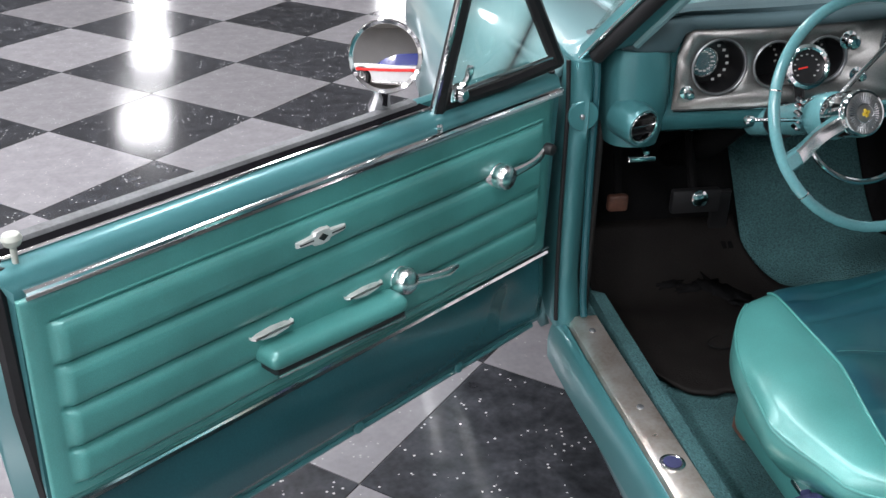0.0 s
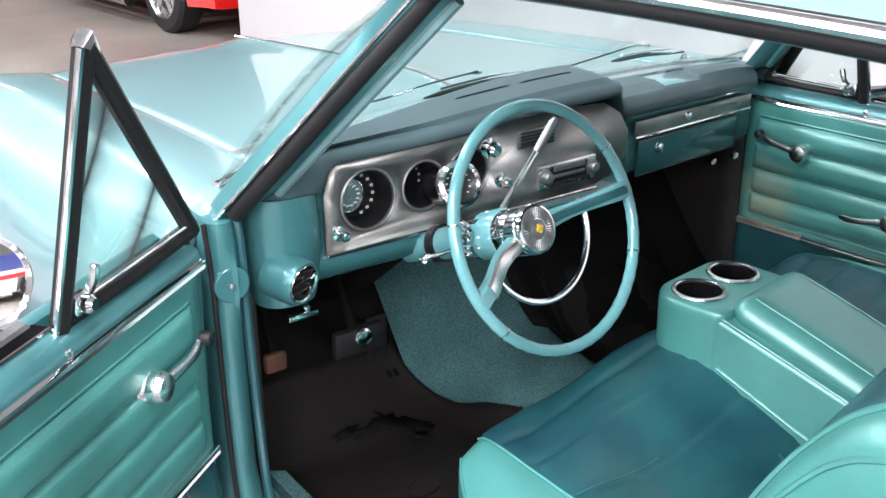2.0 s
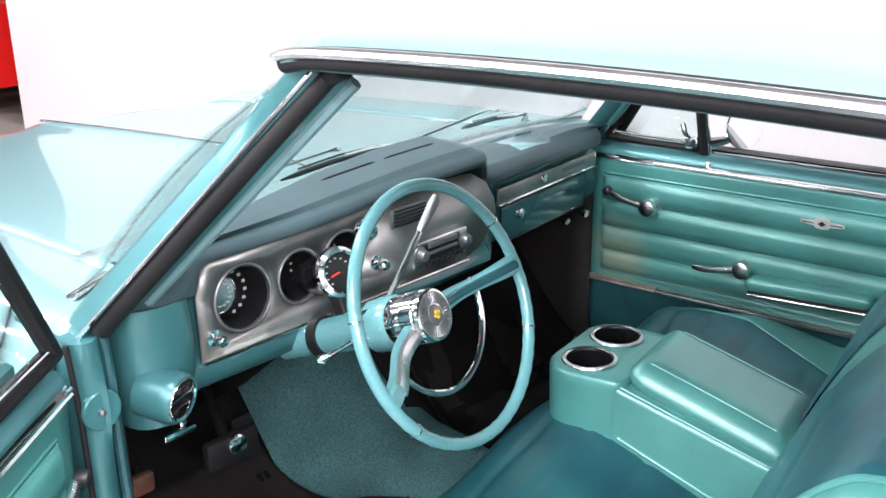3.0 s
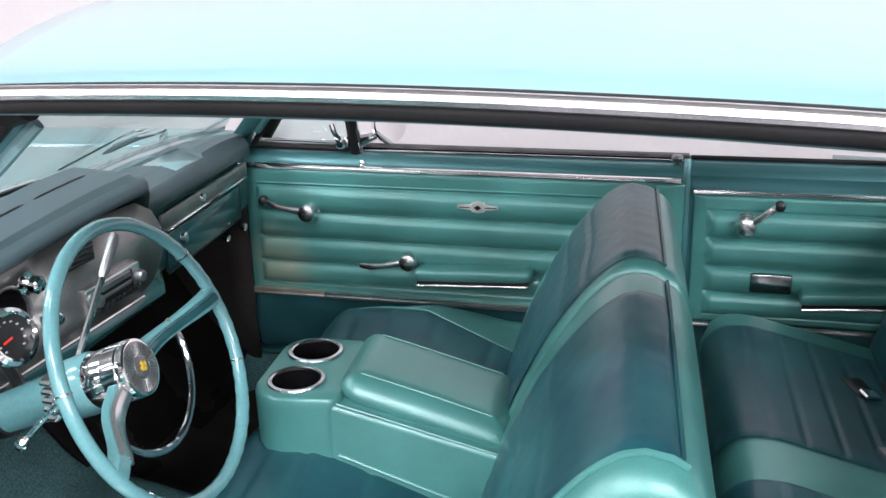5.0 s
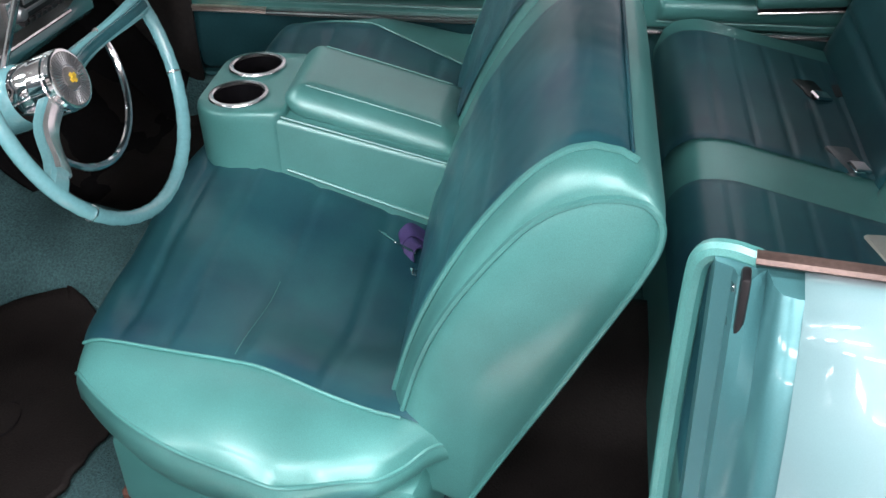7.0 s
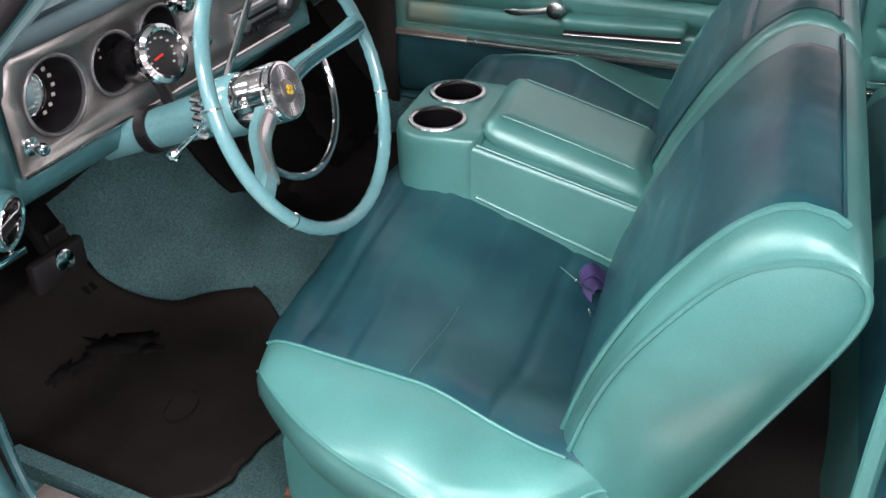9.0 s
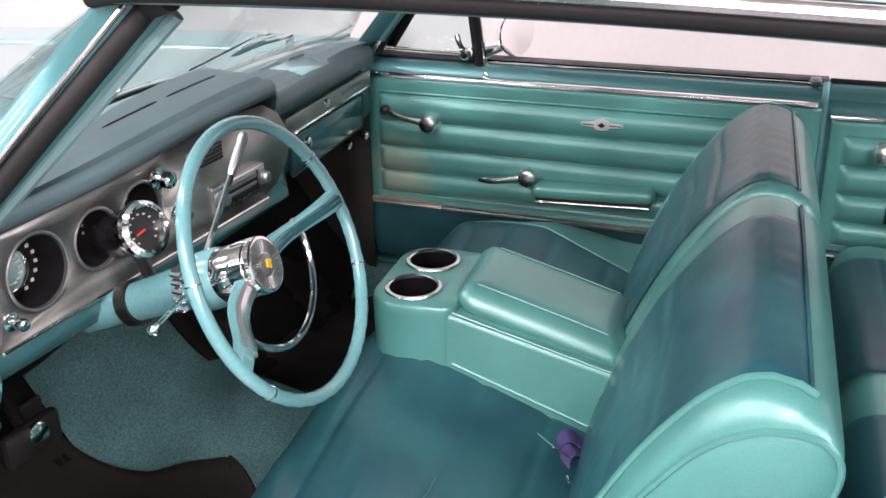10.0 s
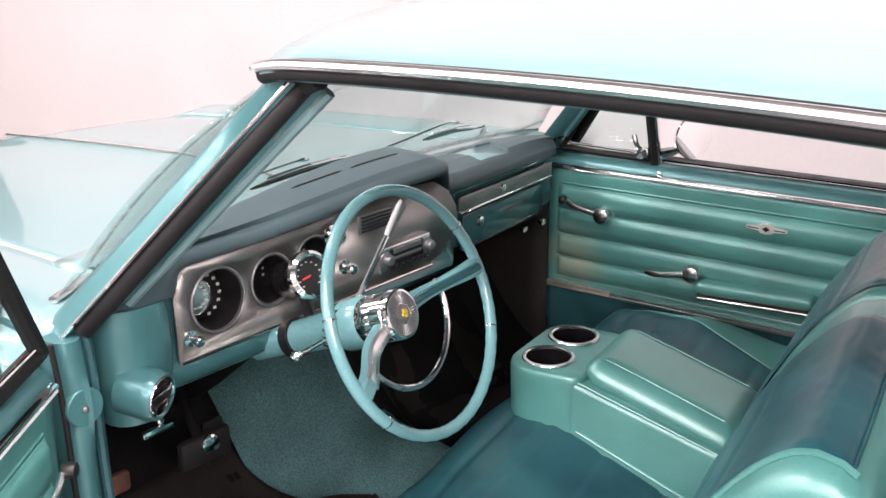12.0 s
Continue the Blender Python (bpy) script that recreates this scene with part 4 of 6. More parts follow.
def build_floor_pan():
    bm = B()
    sheet(bm, lambda u, v: ((-0.70 + 1.47 * u), (0.80 - 1.95 * v), floor_height(-0.70 + 1.47 * u, 0.80 - 1.95 * v) + 0.004 * noise.noise(Vector((u * 30, v * 30, 0)))), 60, 60)
    part("carpet", bm, CARPET, CAR, "teal loop-pile carpet, worn near the sill", solid=0.02, out=(0, 0, 1))
    # firewall coloured near black for the shade under the dash
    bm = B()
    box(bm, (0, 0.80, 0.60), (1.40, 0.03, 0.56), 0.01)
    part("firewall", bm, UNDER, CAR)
    for s in (-1, 1):
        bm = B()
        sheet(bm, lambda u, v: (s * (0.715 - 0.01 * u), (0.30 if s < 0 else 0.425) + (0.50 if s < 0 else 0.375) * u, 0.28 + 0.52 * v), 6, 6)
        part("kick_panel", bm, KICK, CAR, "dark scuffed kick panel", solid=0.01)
        # sill: carpet edge, scuff plate, painted step
        bm = B()
        prof = [(0.645, 0.30), (0.655, 0.345), (0.680, 0.354), (0.690, 0.356), (0.69, 0.30)]
        loft(bm, [[Vector((s * a, y, b)) for a, b in prof] for y in (0.34, 0.0, -0.4, -0.84)])
        part("sill_carpet", bm, CARPET, CAR)
        bm = B()
        prof = [(0.684, 0.352), (0.688, 0.358), (0.735, 0.358), (0.748, 0.354), (0.752, 0.346), (0.746, 0.34), (0.69, 0.342)]
        loft(bm, [[Vector((s * (a + 0.022 * smooth(-0.6, 0.3, y)), y, b)) for a, b in prof] for y in [0.23 - 1.02 * i / 14 for i in range(15)]])
        sp = part("sill_plate", bm, SILL, CAR, "scuffed aluminium sill plate with rust stains")
        for y in (0.17, -0.10, -0.42):
            bm = B()
            lathe(bm, [(0.007, 0), (0.006, 0.003), (0.002, 0.004)], facing((s * (0.715 + 0.022 * smooth(-0.6, 0.3, y)), y, 0.358), (0, 0, 1)), 12)
            part("sill_screw", bm, GREY, sp)
        bm = B()
        lathe(bm, [(0.022, 0), (0.022, 0.002), (0.018, 0.003), (0.017, 0.002), (0.0, 0.002)], facing((s * 0.728, -0.262, 0.3585), (0, 0, 1)), 24)
        part("sill_badge", bm, WORN, sp, "round sill plate badge")
        bm = B()
        lathe(bm, [(0.0155, 0), (0.0155, 0.001), (0.0, 0.0012)], facing((s * 0.728, -0.262, 0.3606), (0, 0, 1)), 24)
        part("sill_badge_face", bm, NAVY, sp)
        bm = B()
        prof = [(0.752, 0.335), (0.756, 0.352), (0.763, 0.350), (0.769, 0.342), (0.773, 0.326), (0.775, 0.30), (0.774, 0.26), (0.74, 0.26)]
        loft(bm, [[Vector((s * (a + 0.022 * smooth(-0.6, 0.3, y) + 0.5 * (a - 0.752) * smooth(-0.25, 0.2, y)), y, b)) for a, b in prof] for y in [0.24 - 1.10 * i / 16 for i in range(17)]])
        part("sill_step", bm, PAINT_IN, CAR, "turquoise painted door sill", sharp=50)
        # hinge pillar with its rounded bulge
        fw = 0.2 if s > 0 else 0.0
        bm = B()
        rows = []
        for i in range(22):
            z = 0.34 + 0.565 * i / 21
            foot = 0.022 * smooth(0.46, 0.34, z)
            b = 0.016 * math.exp(-((z - 0.80) / 0.07) ** 2)
            rows.append([Vector((s * x, y + fw, z)) for x, y in ((0.745, 0.40), (0.744 - 0.3 * foot, 0.272 - foot), (0.748, 0.257 - foot), (0.755, 0.250 - foot - b * 0.5), (0.766, 0.238 - foot - b), (0.777, 0.230 - foot), (0.788, 0.232 - foot), (0.800, 0.246 - foot), (0.804, 0.28), (0.80, 0.40))])
        loft(bm, rows)
        hp = part("hinge_pillar", bm, PAINT_IN, CAR, "turquoise painted door hinge pillar", sharp=50)
        bm = B()
        tube(bm, curve([(s * 0.758, 0.245 + fw, 0.92), (s * 0.748, 0.246 + fw, 0.87), (s * 0.745, 0.248 + fw, 0.70), (s * 0.743, 0.240 + fw, 0.50), (s * 0.741, 0.232 + fw, 0.40), (s * 0.739, 0.222 + fw, 0.362)], 24), 0.008, 8)
        part("pillar_seal", bm, PAINT_LOW, hp, "dark teal fabric door seal")
        bm = B()
        lathe(bm, [(0.030, -0.012), (0.030, -0.004), (0.028, -0.002), (0.0, -0.001)], facing((s * 0.774, 0.226 + fw, 0.80), (0, -1, 0)), 32)
        part("hinge_cover", bm, PAINT_IN, hp)
        bm = B()
        lathe(bm, [(0.005, -0.004), (0.005, 0.004), (0.002, 0.006), (0.0, 0.006)], facing((s * 0.777, 0.226 + fw, 0.80), (0, -1, 0)), 12)
        part("hinge_bolt", bm, GREY, hp)
        bm = B()
        tube(bm, curve([(s * 0.806, 0.246 + fw, 0.905), (s * 0.803, 0.238 + fw, 0.80), (s * 0.802, 0.237 + fw, 0.60), (s * 0.801, 0.232 + fw, 0.46), (s * 0.800, 0.220 + fw, 0.36)], 16), 0.0045, 8)
        part("door_gap_seal", bm, RUBBER, hp, "black rubber seal along the door gap")


build_floor_pan()


# ---- dashboard ----
def build_dash():
    # painted body: left of the step it stands nearer, right of it the glovebox side
    bm = B()
    rows = []
    xs = [-0.665, -0.64, -0.60, -0.40, -0.2, 0.0, 0.10, 0.145, 0.175, 0.20, 0.3, 0.4, 0.5, 0.60, 0.66, 0.70]
    xs = sorted(xs + [-0.562, -0.555, -0.225, -0.218])
    for x in xs:
        k = smooth(0.10, 0.20, x)
        back = 0.09 if -0.56 < x < -0.22 else 0.0
        fwd = max(0.0, x - 0.2)
        yr = 0.49 - 0.15 * (min(x, 0.35) / 0.66) ** 2 + 0.10 * fwd
        y0 = 0.268 + 0.058 * k + 0.17 * fwd
        top = 0.93 - 0.02 * k - 0.045 * fwd
        low = 0.742 + 0.012 * smooth(-0.3, 0.1, x) + 0.012 * k - 0.045 * fwd
        rows.append([Vector((x, y, z)) for y, z in ((yr, top), (y0 + 0.03, top), (y0 + 0.005 + back, top - 0.012), (y0 + 0.004 + back, 0.865 - 0.045 * fwd), (y0 + back, 0.805 - 0.045 * fwd), (y0, 0.80 - 0.045 * fwd), (y0 - 0.010 + 0.012 * k, 0.788 - 0.045 * fwd), (y0 - 0.014 + 0.018 * k, 0.775 - 0.045 * fwd), (y0 - 0.006 + 0.012 * k, low + 0.012), (y0 + 0.012, low), (y0 + 0.05, low + 0.004), (yr, 0.78))])
    loft(bm, rows)
    D = part("dash_body", bm, DASH, CAR, "turquoise painted dashboard body", sharp=45)
    # padded top, with the speaker opening pressed into it
    corner = [Vector((0.345, 0.466, 0)), Vector((0.487, 0.452, 0)), Vector((0.450, 0.366, 0)), Vector((0.320, 0.350, 0))]

    def inside(x, y):
        """How far a place lies inside the speaker opening."""
        far = 1.0
        for p, q in zip(corner, corner[1:] + corner[:1]):
            e = (q - p).normalized()
            far = min(far, e.y * (x - p.x) - e.x * (y - p.y))
        return far

    def pad_section(x):
        k = smooth(0.075, 0.165, x)
        hang = smooth(-0.572, -0.600, x)
        fwd = max(0.0, x - 0.2)
        end = math.sqrt(max(0.0, 1 - (max(0.0, x - 0.47) / 0.225) ** 2))
        yl = 0.250 + 0.057 * k - 0.014 * hang + 0.02 * smooth(-0.66, -0.70, x) + 0.17 * fwd
        rise = 0.953 + 0.019 * smooth(-0.45, 0.03, x)
        zb = rise + (0.903 - rise) * k + (0.915 - rise) * hang - 0.050 * fwd
        zt = (rise + 0.026) + (zb + 0.042 - rise - 0.026) * k - 0.010 * smooth(-0.64, -0.70, x)
        yw = 0.50 - 0.15 * (min(x, 0.35) / 0.66) ** 2 + 0.12 * fwd
        yw = yl + 0.03 + (yw - yl - 0.03) * end
        yf = yw - (0.03 + 0.065 * (1 - k)) * (0.3 + 0.7 * end)
        reach = yf - yl
        far, mid, near = (q + (zt + d - q) * (1 - k) - 0.02 * (1 - end) * k for q, d in ((0.944 - 0.01 * fwd, 0.014), (0.950 - 0.012 * fwd, 0.012), (0.946 - 0.012 * fwd, 0.009)))
        pts = [(yw, min(zb, 0.91)), (yw, 0.935 - 0.03 * (1 - end)), (yf, far), (yl + 0.5 * reach, mid), (yl + 0.22 * reach, near), (yl + 0.022 - 0.008 * k, zt), (yl + 0.008, zt - 0.003 - 0.004 * k), (yl + 0.002, zt - 0.010 - 0.006 * k), (yl, zb + 0.006), (yl + 0.006, zb), (yl + 0.016, zb - 0.002), (yl + 0.05, zb - 0.006)]
        fine = pts[:2]
        for (ya, za), (yb, zc) in zip(pts[2:5], pts[3:6]):
            fine += [(ya + (yb - ya) * q / 26, za + (zc - za) * q / 26) for q in range(26)]
        return fine + pts[5:]
    bm = B()
    rows = []
    for x in [-0.70 + 0.02 * i for i in range(50)] + [0.30 + 0.004 * i for i in range(54)] + [0.52 + 0.009 * i for i in range(20)]:
        rows.append([Vector((x, y, z - (0.020 * smooth(0.0, 0.004, inside(x, y)) if z > 0.918 else 0))) for y, z in pad_section(x)])
    loft(bm, rows)
    part("dash_pad", bm, PAD, D, "blue-grey padded dash top", sharp=60)
    # defroster slot
    def pad_height(x, y):
        sec = [p for p in pad_section(x) if p[1] > 0.918]
        return max(a[1] + (b[1] - a[1]) * (y - a[0]) / (b[0] - a[0]) for a, b in zip(sec, sec[1:]) if b[0] < a[0] and b[0] <= y <= a[0])
    for xa, xb in ((-0.250, -0.120), (-0.095, 0.040)):
        bm = B()
        tube(bm, [Vector((x, 0.347, pad_height(x, 0.347))) for x in [xa + (xb - xa) * i / 10 for i in range(11)]], [0.0010] + [0.0026] * 9 + [0.0010], 8)
        part("defroster_slot", bm, BLACK, D, "narrow black defroster slot")
    bm = B()
    mid = sum(corner, Vector()) / 4
    vs = [bm.verts.new(Vector((*q.xy, pad_height(q.x, q.y) - 0.003))) for q in [c.lerp(mid, 0.06) for c in corner]]
    bm.faces.new(vs)
    part("speaker_grille", bm, PAINT, D, "turquoise painted speaker grille sunk in the pad", solid=0.003, out=(0, 0, 1))
    # gauge panel of brushed metal, rounded at its far end
    Y = 0.258
    bm = B()
    out = [(-0.588, 0.796), (-0.586, 0.90), (-0.57, 0.952), (-0.2, 0.966), (-0.05, 0.969), (0.055, 0.962), (0.098, 0.936), (0.120, 0.900), (0.124, 0.87), (0.105, 0.84), (0.07, 0.812), (0.03, 0.800), (-0.02, 0.797)]
    holes = ((-0.500, 0.878, 0.053), (-0.384, 0.880, 0.044), (-0.284, 0.887, 0.044))
    edges = []
    for ring in [out] + [[(x + r * math.cos(2 * math.pi * q / 40), z + r * math.sin(2 * math.pi * q / 40)) for q in range(40)] for x, z, r in holes]:
        vs = [bm.verts.new((x, Y + 0.048 * (z - 0.86), z)) for x, z in ring]
        edges += [bm.edges.new((vs[q], vs[(q + 1) % len(vs)])) for q in range(len(vs))]
    bmesh.ops.triangle_fill(bm, use_beauty=True, edges=edges)
    part("gauge_panel", bm, ALU, D, "brushed aluminium gauge panel", solid=0.004, offset=-1, out=(0, -1, 0), sharp=20)
    bm = B()
    tube(bm, [(-0.586 + 0.62 * i / 10, Y - 0.004, 0.7945) for i in range(11)], 0.003, 6)
    part("gauge_panel_edge", bm, WORN, D)
    # round gauges sunk in black tubes
    for i, (x, z, r) in enumerate(holes):
        mm = facing((x, Y + 0.048 * (z - 0.86), z), (0, -1, 0.048))
        bm = B()
        lathe(bm, [(r + 0.0035, -0.002), (r + 0.0035, 0.002), (r + 0.001, 0.0035), (r - 0.0015, 0.002), (r - 0.002, -0.004)], mm, 48, caps=False)
        part("gauge_bezel", bm, GREY, D, "thin chrome gauge bezel")
        bm = B()
        lathe(bm, [(r + 0.0005, -0.001), (r - 0.002, -0.012), (r - 0.008, -0.055), (0.0, -0.056)], mm, 48, caps=False)
        part("gauge_bowl", bm, BLACK, D, "deep black gauge bowl")
        if i == 0:
            md = mm @ Matrix.Translation((0.020, 0.004, -0.030)) if (mm @ Vector((1, 0, 0))).x < mm.translation.x else mm @ Matrix.Translation((-0.020, 0.004, -0.030))
            bm = B()
            lathe(bm, [(0.030, -0.022), (0.031, 0.0), (0.0295, 0.002), (0.028, 0.0), (0.027, -0.003)], md, 40, caps=False)
            part("inner_dial_ring", bm, CHROME, D, "chrome inner dial ring")
            bm = B()
            lathe(bm, [(0.0275, -0.002), (0.0, -0.002)], md, 40, caps=False)
            part("inner_dial", bm, WORN, D, "bright metal inner dial")
            for a in range(14):
                t = radians(a * 360 / 14)
                bm = B()
                box(bm, (0.019 * math.cos(t), 0.019 * math.sin(t), -0.001), (0.006, 0.003, 0.001), 0, m=md)
                part("dial_mark", bm, PRINT, D)
            for a in range(7):
                t = radians(-70 + a * 22)
                bm = B()
                sx = 1 if (mm @ Vector((1, 0, 0))).x > mm.translation.x else -1
                box(bm, (sx * 0.0395 * math.cos(t) - sx * 0.006, 0.0365 * math.sin(t), -0.040), (0.006, 0.005, 0.001), 0, m=mm)
                part("gauge_mark", bm, PRINT, D)
        else:
            for a in range(9):
                t = radians(200 - a * 27)
                bm = B()
                box(bm, (0.026 * math.cos(t), 0.026 * math.sin(t), -0.053), (0.004, 0.004, 0.001), 0, m=mm)
                part("gauge_mark", bm, PRINT, D)
    # chrome rev counter clamped to the column
    ax = Vector((-0.10, -0.93, 0.33)).normalized()
    mm = facing((-0.352, 0.205, 0.890), ax)
    bm = B()
    lathe(bm, [(0.034, -0.012), (0.0375, -0.010), (0.038, -0.004), (0.040, 0.000), (0.0435, 0.006), (0.042, 0.014), (0.036, 0.019), (0.032, 0.017), (0.031, 0.006)], mm, 40, caps=False)
    part("tachometer", bm, CHROME, D, "chrome add-on tachometer clamped to the column")
    bm = B()
    lathe(bm, [(0.0315, 0.006), (0.0, 0.006)], mm, 40, caps=False)
    part("tachometer_face", bm, BLACK, D)
    bm = B()
    lathe(bm, [(0.012, -0.080), (0.030, -0.077), (0.0345, -0.068), (0.035, -0.050), (0.0335, -0.046), (0.0335, -0.030), (0.0355, -0.026), (0.0355, -0.010)], mm, 40)
    part("tachometer_body", bm, GLOSS_BLACK, D, "glossy black tachometer housing")
    for a in range(11):
        t = radians(225 - a * 27)
        bm = B()
        box(bm, (0.023 * math.cos(t), 0.023 * math.sin(t), 0.0072), (0.004, 0.0025, 0.001), 0, m=mm)
        part("tachometer_mark", bm, PRINT, D)
    bm = B()
    box(bm, (-0.008, -0.001, 0.009), (0.018, 0.0026, 0.002), 0, m=mm @ Matrix.Rotation(radians(12), 4, "Z"))
    part("tachometer_needle", bm, NEEDLE, D)
    bm = B()
    tube(bm, curve([mm @ Vector((0, -0.03, -0.03)), mm @ Vector((0.0, -0.06, -0.02)), (-0.372, 0.17, 0.80)], 6), 0.010, 8)
    part("tachometer_bracket", bm, BLACK, D)
    # radio and outlet slots
    bm = B()
    RX, RZ = -0.052, 0.843
    box(bm, (RX, Y - 0.004, RZ), (0.150, 0.018, 0.052), 0.005, 2)
    part("radio", bm, BRIGHT, D, "bright-faced car radio")
    bm = B()
    box(bm, (RX, Y - 0.0125, RZ + 0.003), (0.100, 0.006, 0.034), 0.002, 1)
    part("radio_face", bm, BLACK, D)
    for z, h in ((0.858, 0.010), (0.843, 0.006)):
        bm = B()
        box(bm, (RX, Y - 0.0165, z), (0.080, 0.004, h), 0.001, 1)
        part("radio_dial", bm, GREY, D)
    for x in (RX - 0.060, RX + 0.060):
        bm = B()
        lathe(bm, [(0.015, 0), (0.015, 0.004), (0.011, 0.005), (0.011, 0.014), (0.009, 0.018), (0.004, 0.019)], facing((x, Y - 0.012, RZ + 0.003), (0, -1, 0)), 18)
        part("radio_knob", bm, GREY, D, "grey metal radio knob")
    for x in [RX - 0.048 + 0.016 * i for i in range(7)]:
        bm = B()
        box(bm, (x, Y - 0.016, 0.8265), (0.011, 0.008, 0.008), 0.001, 1)
        part("radio_button", bm, BLACK, D)
    bm = B()
    box(bm, (-0.128, Y - 0.0035, 0.926), (0.092, 0.006, 0.036), 0.004, 2)
    part("outlet_frame", bm, GREY, D, "dull metal air outlet frame")
    for i in range(5):
        bm = B()
        box(bm, (-0.128, Y - 0.0065, 0.913 + 0.0066 * i), (0.082, 0.005, 0.0042), 0.001, 1)
        part("outlet_slot", bm, BLACK, D)
    # knobs and switches
    for x, z, r in ((-0.243, 0.926, 0.014), (-0.212, 0.857, 0.010), (-0.563, 0.831, 0.009)):
        bm = B()
        lathe(bm, [(r + 0.004, 0), (r + 0.004, 0.003), (r * 0.6, 0.005), (r * 0.6, 0.012), (r, 0.016), (r, 0.026), (r * 0.7, 0.030), (0.0, 0.031)], facing((x, Y - 0.001, z), (0, -1, 0)), 20)
        part("dash_knob", bm, CHROME, D, "chrome dash knob")
    # glovebox side: bright strip, lid lines, lock
    YR = 0.322
    G = Matrix.Translation((0.2, YR, 0.888)) @ Matrix.Rotation(radians(9.6), 4, "Z") @ Matrix.Rotation(radians(2.6), 4, "Y") @ Matrix.Translation((-0.2, -YR, -0.888))
    bm = B()
    box(bm, (0.447, YR - 0.002, 0.870), (0.484, 0.008, 0.034), 0.003, 2, m=G)
    part("dash_strip", bm, ALU, D, "brushed aluminium dash strip")
    bm = B()
    tube(bm, [G @ Vector((0.205, YR - 0.006, 0.851)), G @ Vector((0.688, YR - 0.006, 0.851))], 0.003, 6)
    part("dash_strip_edge", bm, CHROME, D)
    bm = B()
    lathe(bm, [(0.010, 0), (0.009, 0.008), (0.004, 0.010)], facing(G @ Vector((0.405, YR - 0.005, 0.872)), (0.17, -1, 0)), 16)
    part("glovebox_lock", bm, CHROME, D)
    bm = B()
    for i in range(16):
        box(bm, (0.50 + 0.008 * i, YR - 0.0065, 0.872), (0.005, 0.0015, 0.008 + 0.003 * (i % 3 == 0)), 0, m=G)
    part("dash_lettering", bm, GREY, D, "small raised lettering, unreadable")
    bm = B()
    for a, b in (((0.225, 0.840), (0.64, 0.840)), ((0.64, 0.840), (0.64, 0.762)), ((0.64, 0.762), (0.225, 0.762)), ((0.225, 0.762), (0.225, 0.840))):
        tube(bm, [G @ Vector((a[0], YR - 0.001, a[1])), G @ Vector((b[0], YR - 0.001, b[1]))], 0.0018, 6)
    part("glovebox_seam", bm, BLACK, D)
    bm = B()
    box(bm, (0.4325, YR + 0.0015, 0.801), (0.413, 0.008, 0.076), 0.003, 2, m=G)
    part("glovebox_door", bm, PAINT_LOW, D, "dark glossy turquoise glovebox lid")
    bm = B()
    lathe(bm, [(0.012, 0), (0.011, 0.010), (0.005, 0.013)], facing(G @ Vector((0.300, YR - 0.001, 0.815)), (0.17, -1, 0)), 16)
    part("lighter", bm, CHROME, D)
    for x in (0.55, 0.63):
        bm = B()
        lathe(bm, [(0.006, 0), (0.010, 0.008), (0.009, 0.016)], facing((x, 0.40, 0.722), (0, -1, -0.3)), 12)
        part("pull_knob", bm, WORN, D)
    # left end: painted pod with a round air outlet
    bm = B()
    rows = []
    for i in range(12):
        z = 0.725 + 0.192 * i / 11
        w = 0.066 - 0.010 * abs((z - 0.84) / 0.1) ** 2
        yf = 0.232 + 0.010 * ((z - 0.84) / 0.1) ** 2
        rows.append([Vector((-0.653 + w * math.cos(a) * (1 if math.cos(a) > 0 else 1.05), 0.33 - (0.33 - yf) * max(0, math.sin(a)) ** 0.45 + 0.08 * max(0, -math.sin(a)), z)) for a in [2 * math.pi * q / 24 for q in range(24)]])
    loft(bm, rows)
    part("dash_end_pod", bm, PAINT_IN, D, "glossy turquoise dashboard end")
    mm = facing((-0.664, 0.214, 0.782), (0.36, -0.92, -0.12)) @ Matrix.Scale(0.87, 4)
    bm = B()
    lathe(bm, [(0.047, -0.06), (0.047, -0.01), (0.045, 0.006), (0.041, 0.012), (0.038, 0.010), (0.037, -0.012)], mm, 36, caps=False)
    part("air_outlet", bm, PAINT_IN, D, "round turquoise air outlet")
    bm = B()
    lathe(bm, [(0.0385, 0.008), (0.0365, 0.013), (0.033, 0.011), (0.031, -0.008)], mm, 36, caps=False)
    part("air_outlet_ring", bm, CHROME, D)
    bm = B()
    lathe(bm, [(0.0395, -0.010), (0.0, -0.010)], mm, 36, caps=False)
    part("air_outlet_throat", bm, BLACK, D)
    for h in (-0.018, 0.0, 0.018):
        bm = B()
        box(bm, (0, h, 0.0), (0.064 if h == 0 else 0.054, 0.004, 0.012), 0.001, 1, m=mm)
        part("air_outlet_vane", bm, CHROME if h == 0 else BLACK, D)
    # hood release under the pod
    bm = B()
    box(bm, (-0.632, 0.272, 0.690), (0.058, 0.012, 0.012), 0.003, 2)
    box(bm, (-0.622, 0.30, 0.702), (0.012, 0.06, 0.012), 0.003, 1)
    part("hood_release", bm, CHROME, D, "bright hood release handle")
    # underside, its near-black colour carries the shade below the dash
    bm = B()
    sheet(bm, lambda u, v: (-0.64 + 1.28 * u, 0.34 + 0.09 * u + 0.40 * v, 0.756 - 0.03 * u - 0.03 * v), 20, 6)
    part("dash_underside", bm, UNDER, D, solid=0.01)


build_dash()


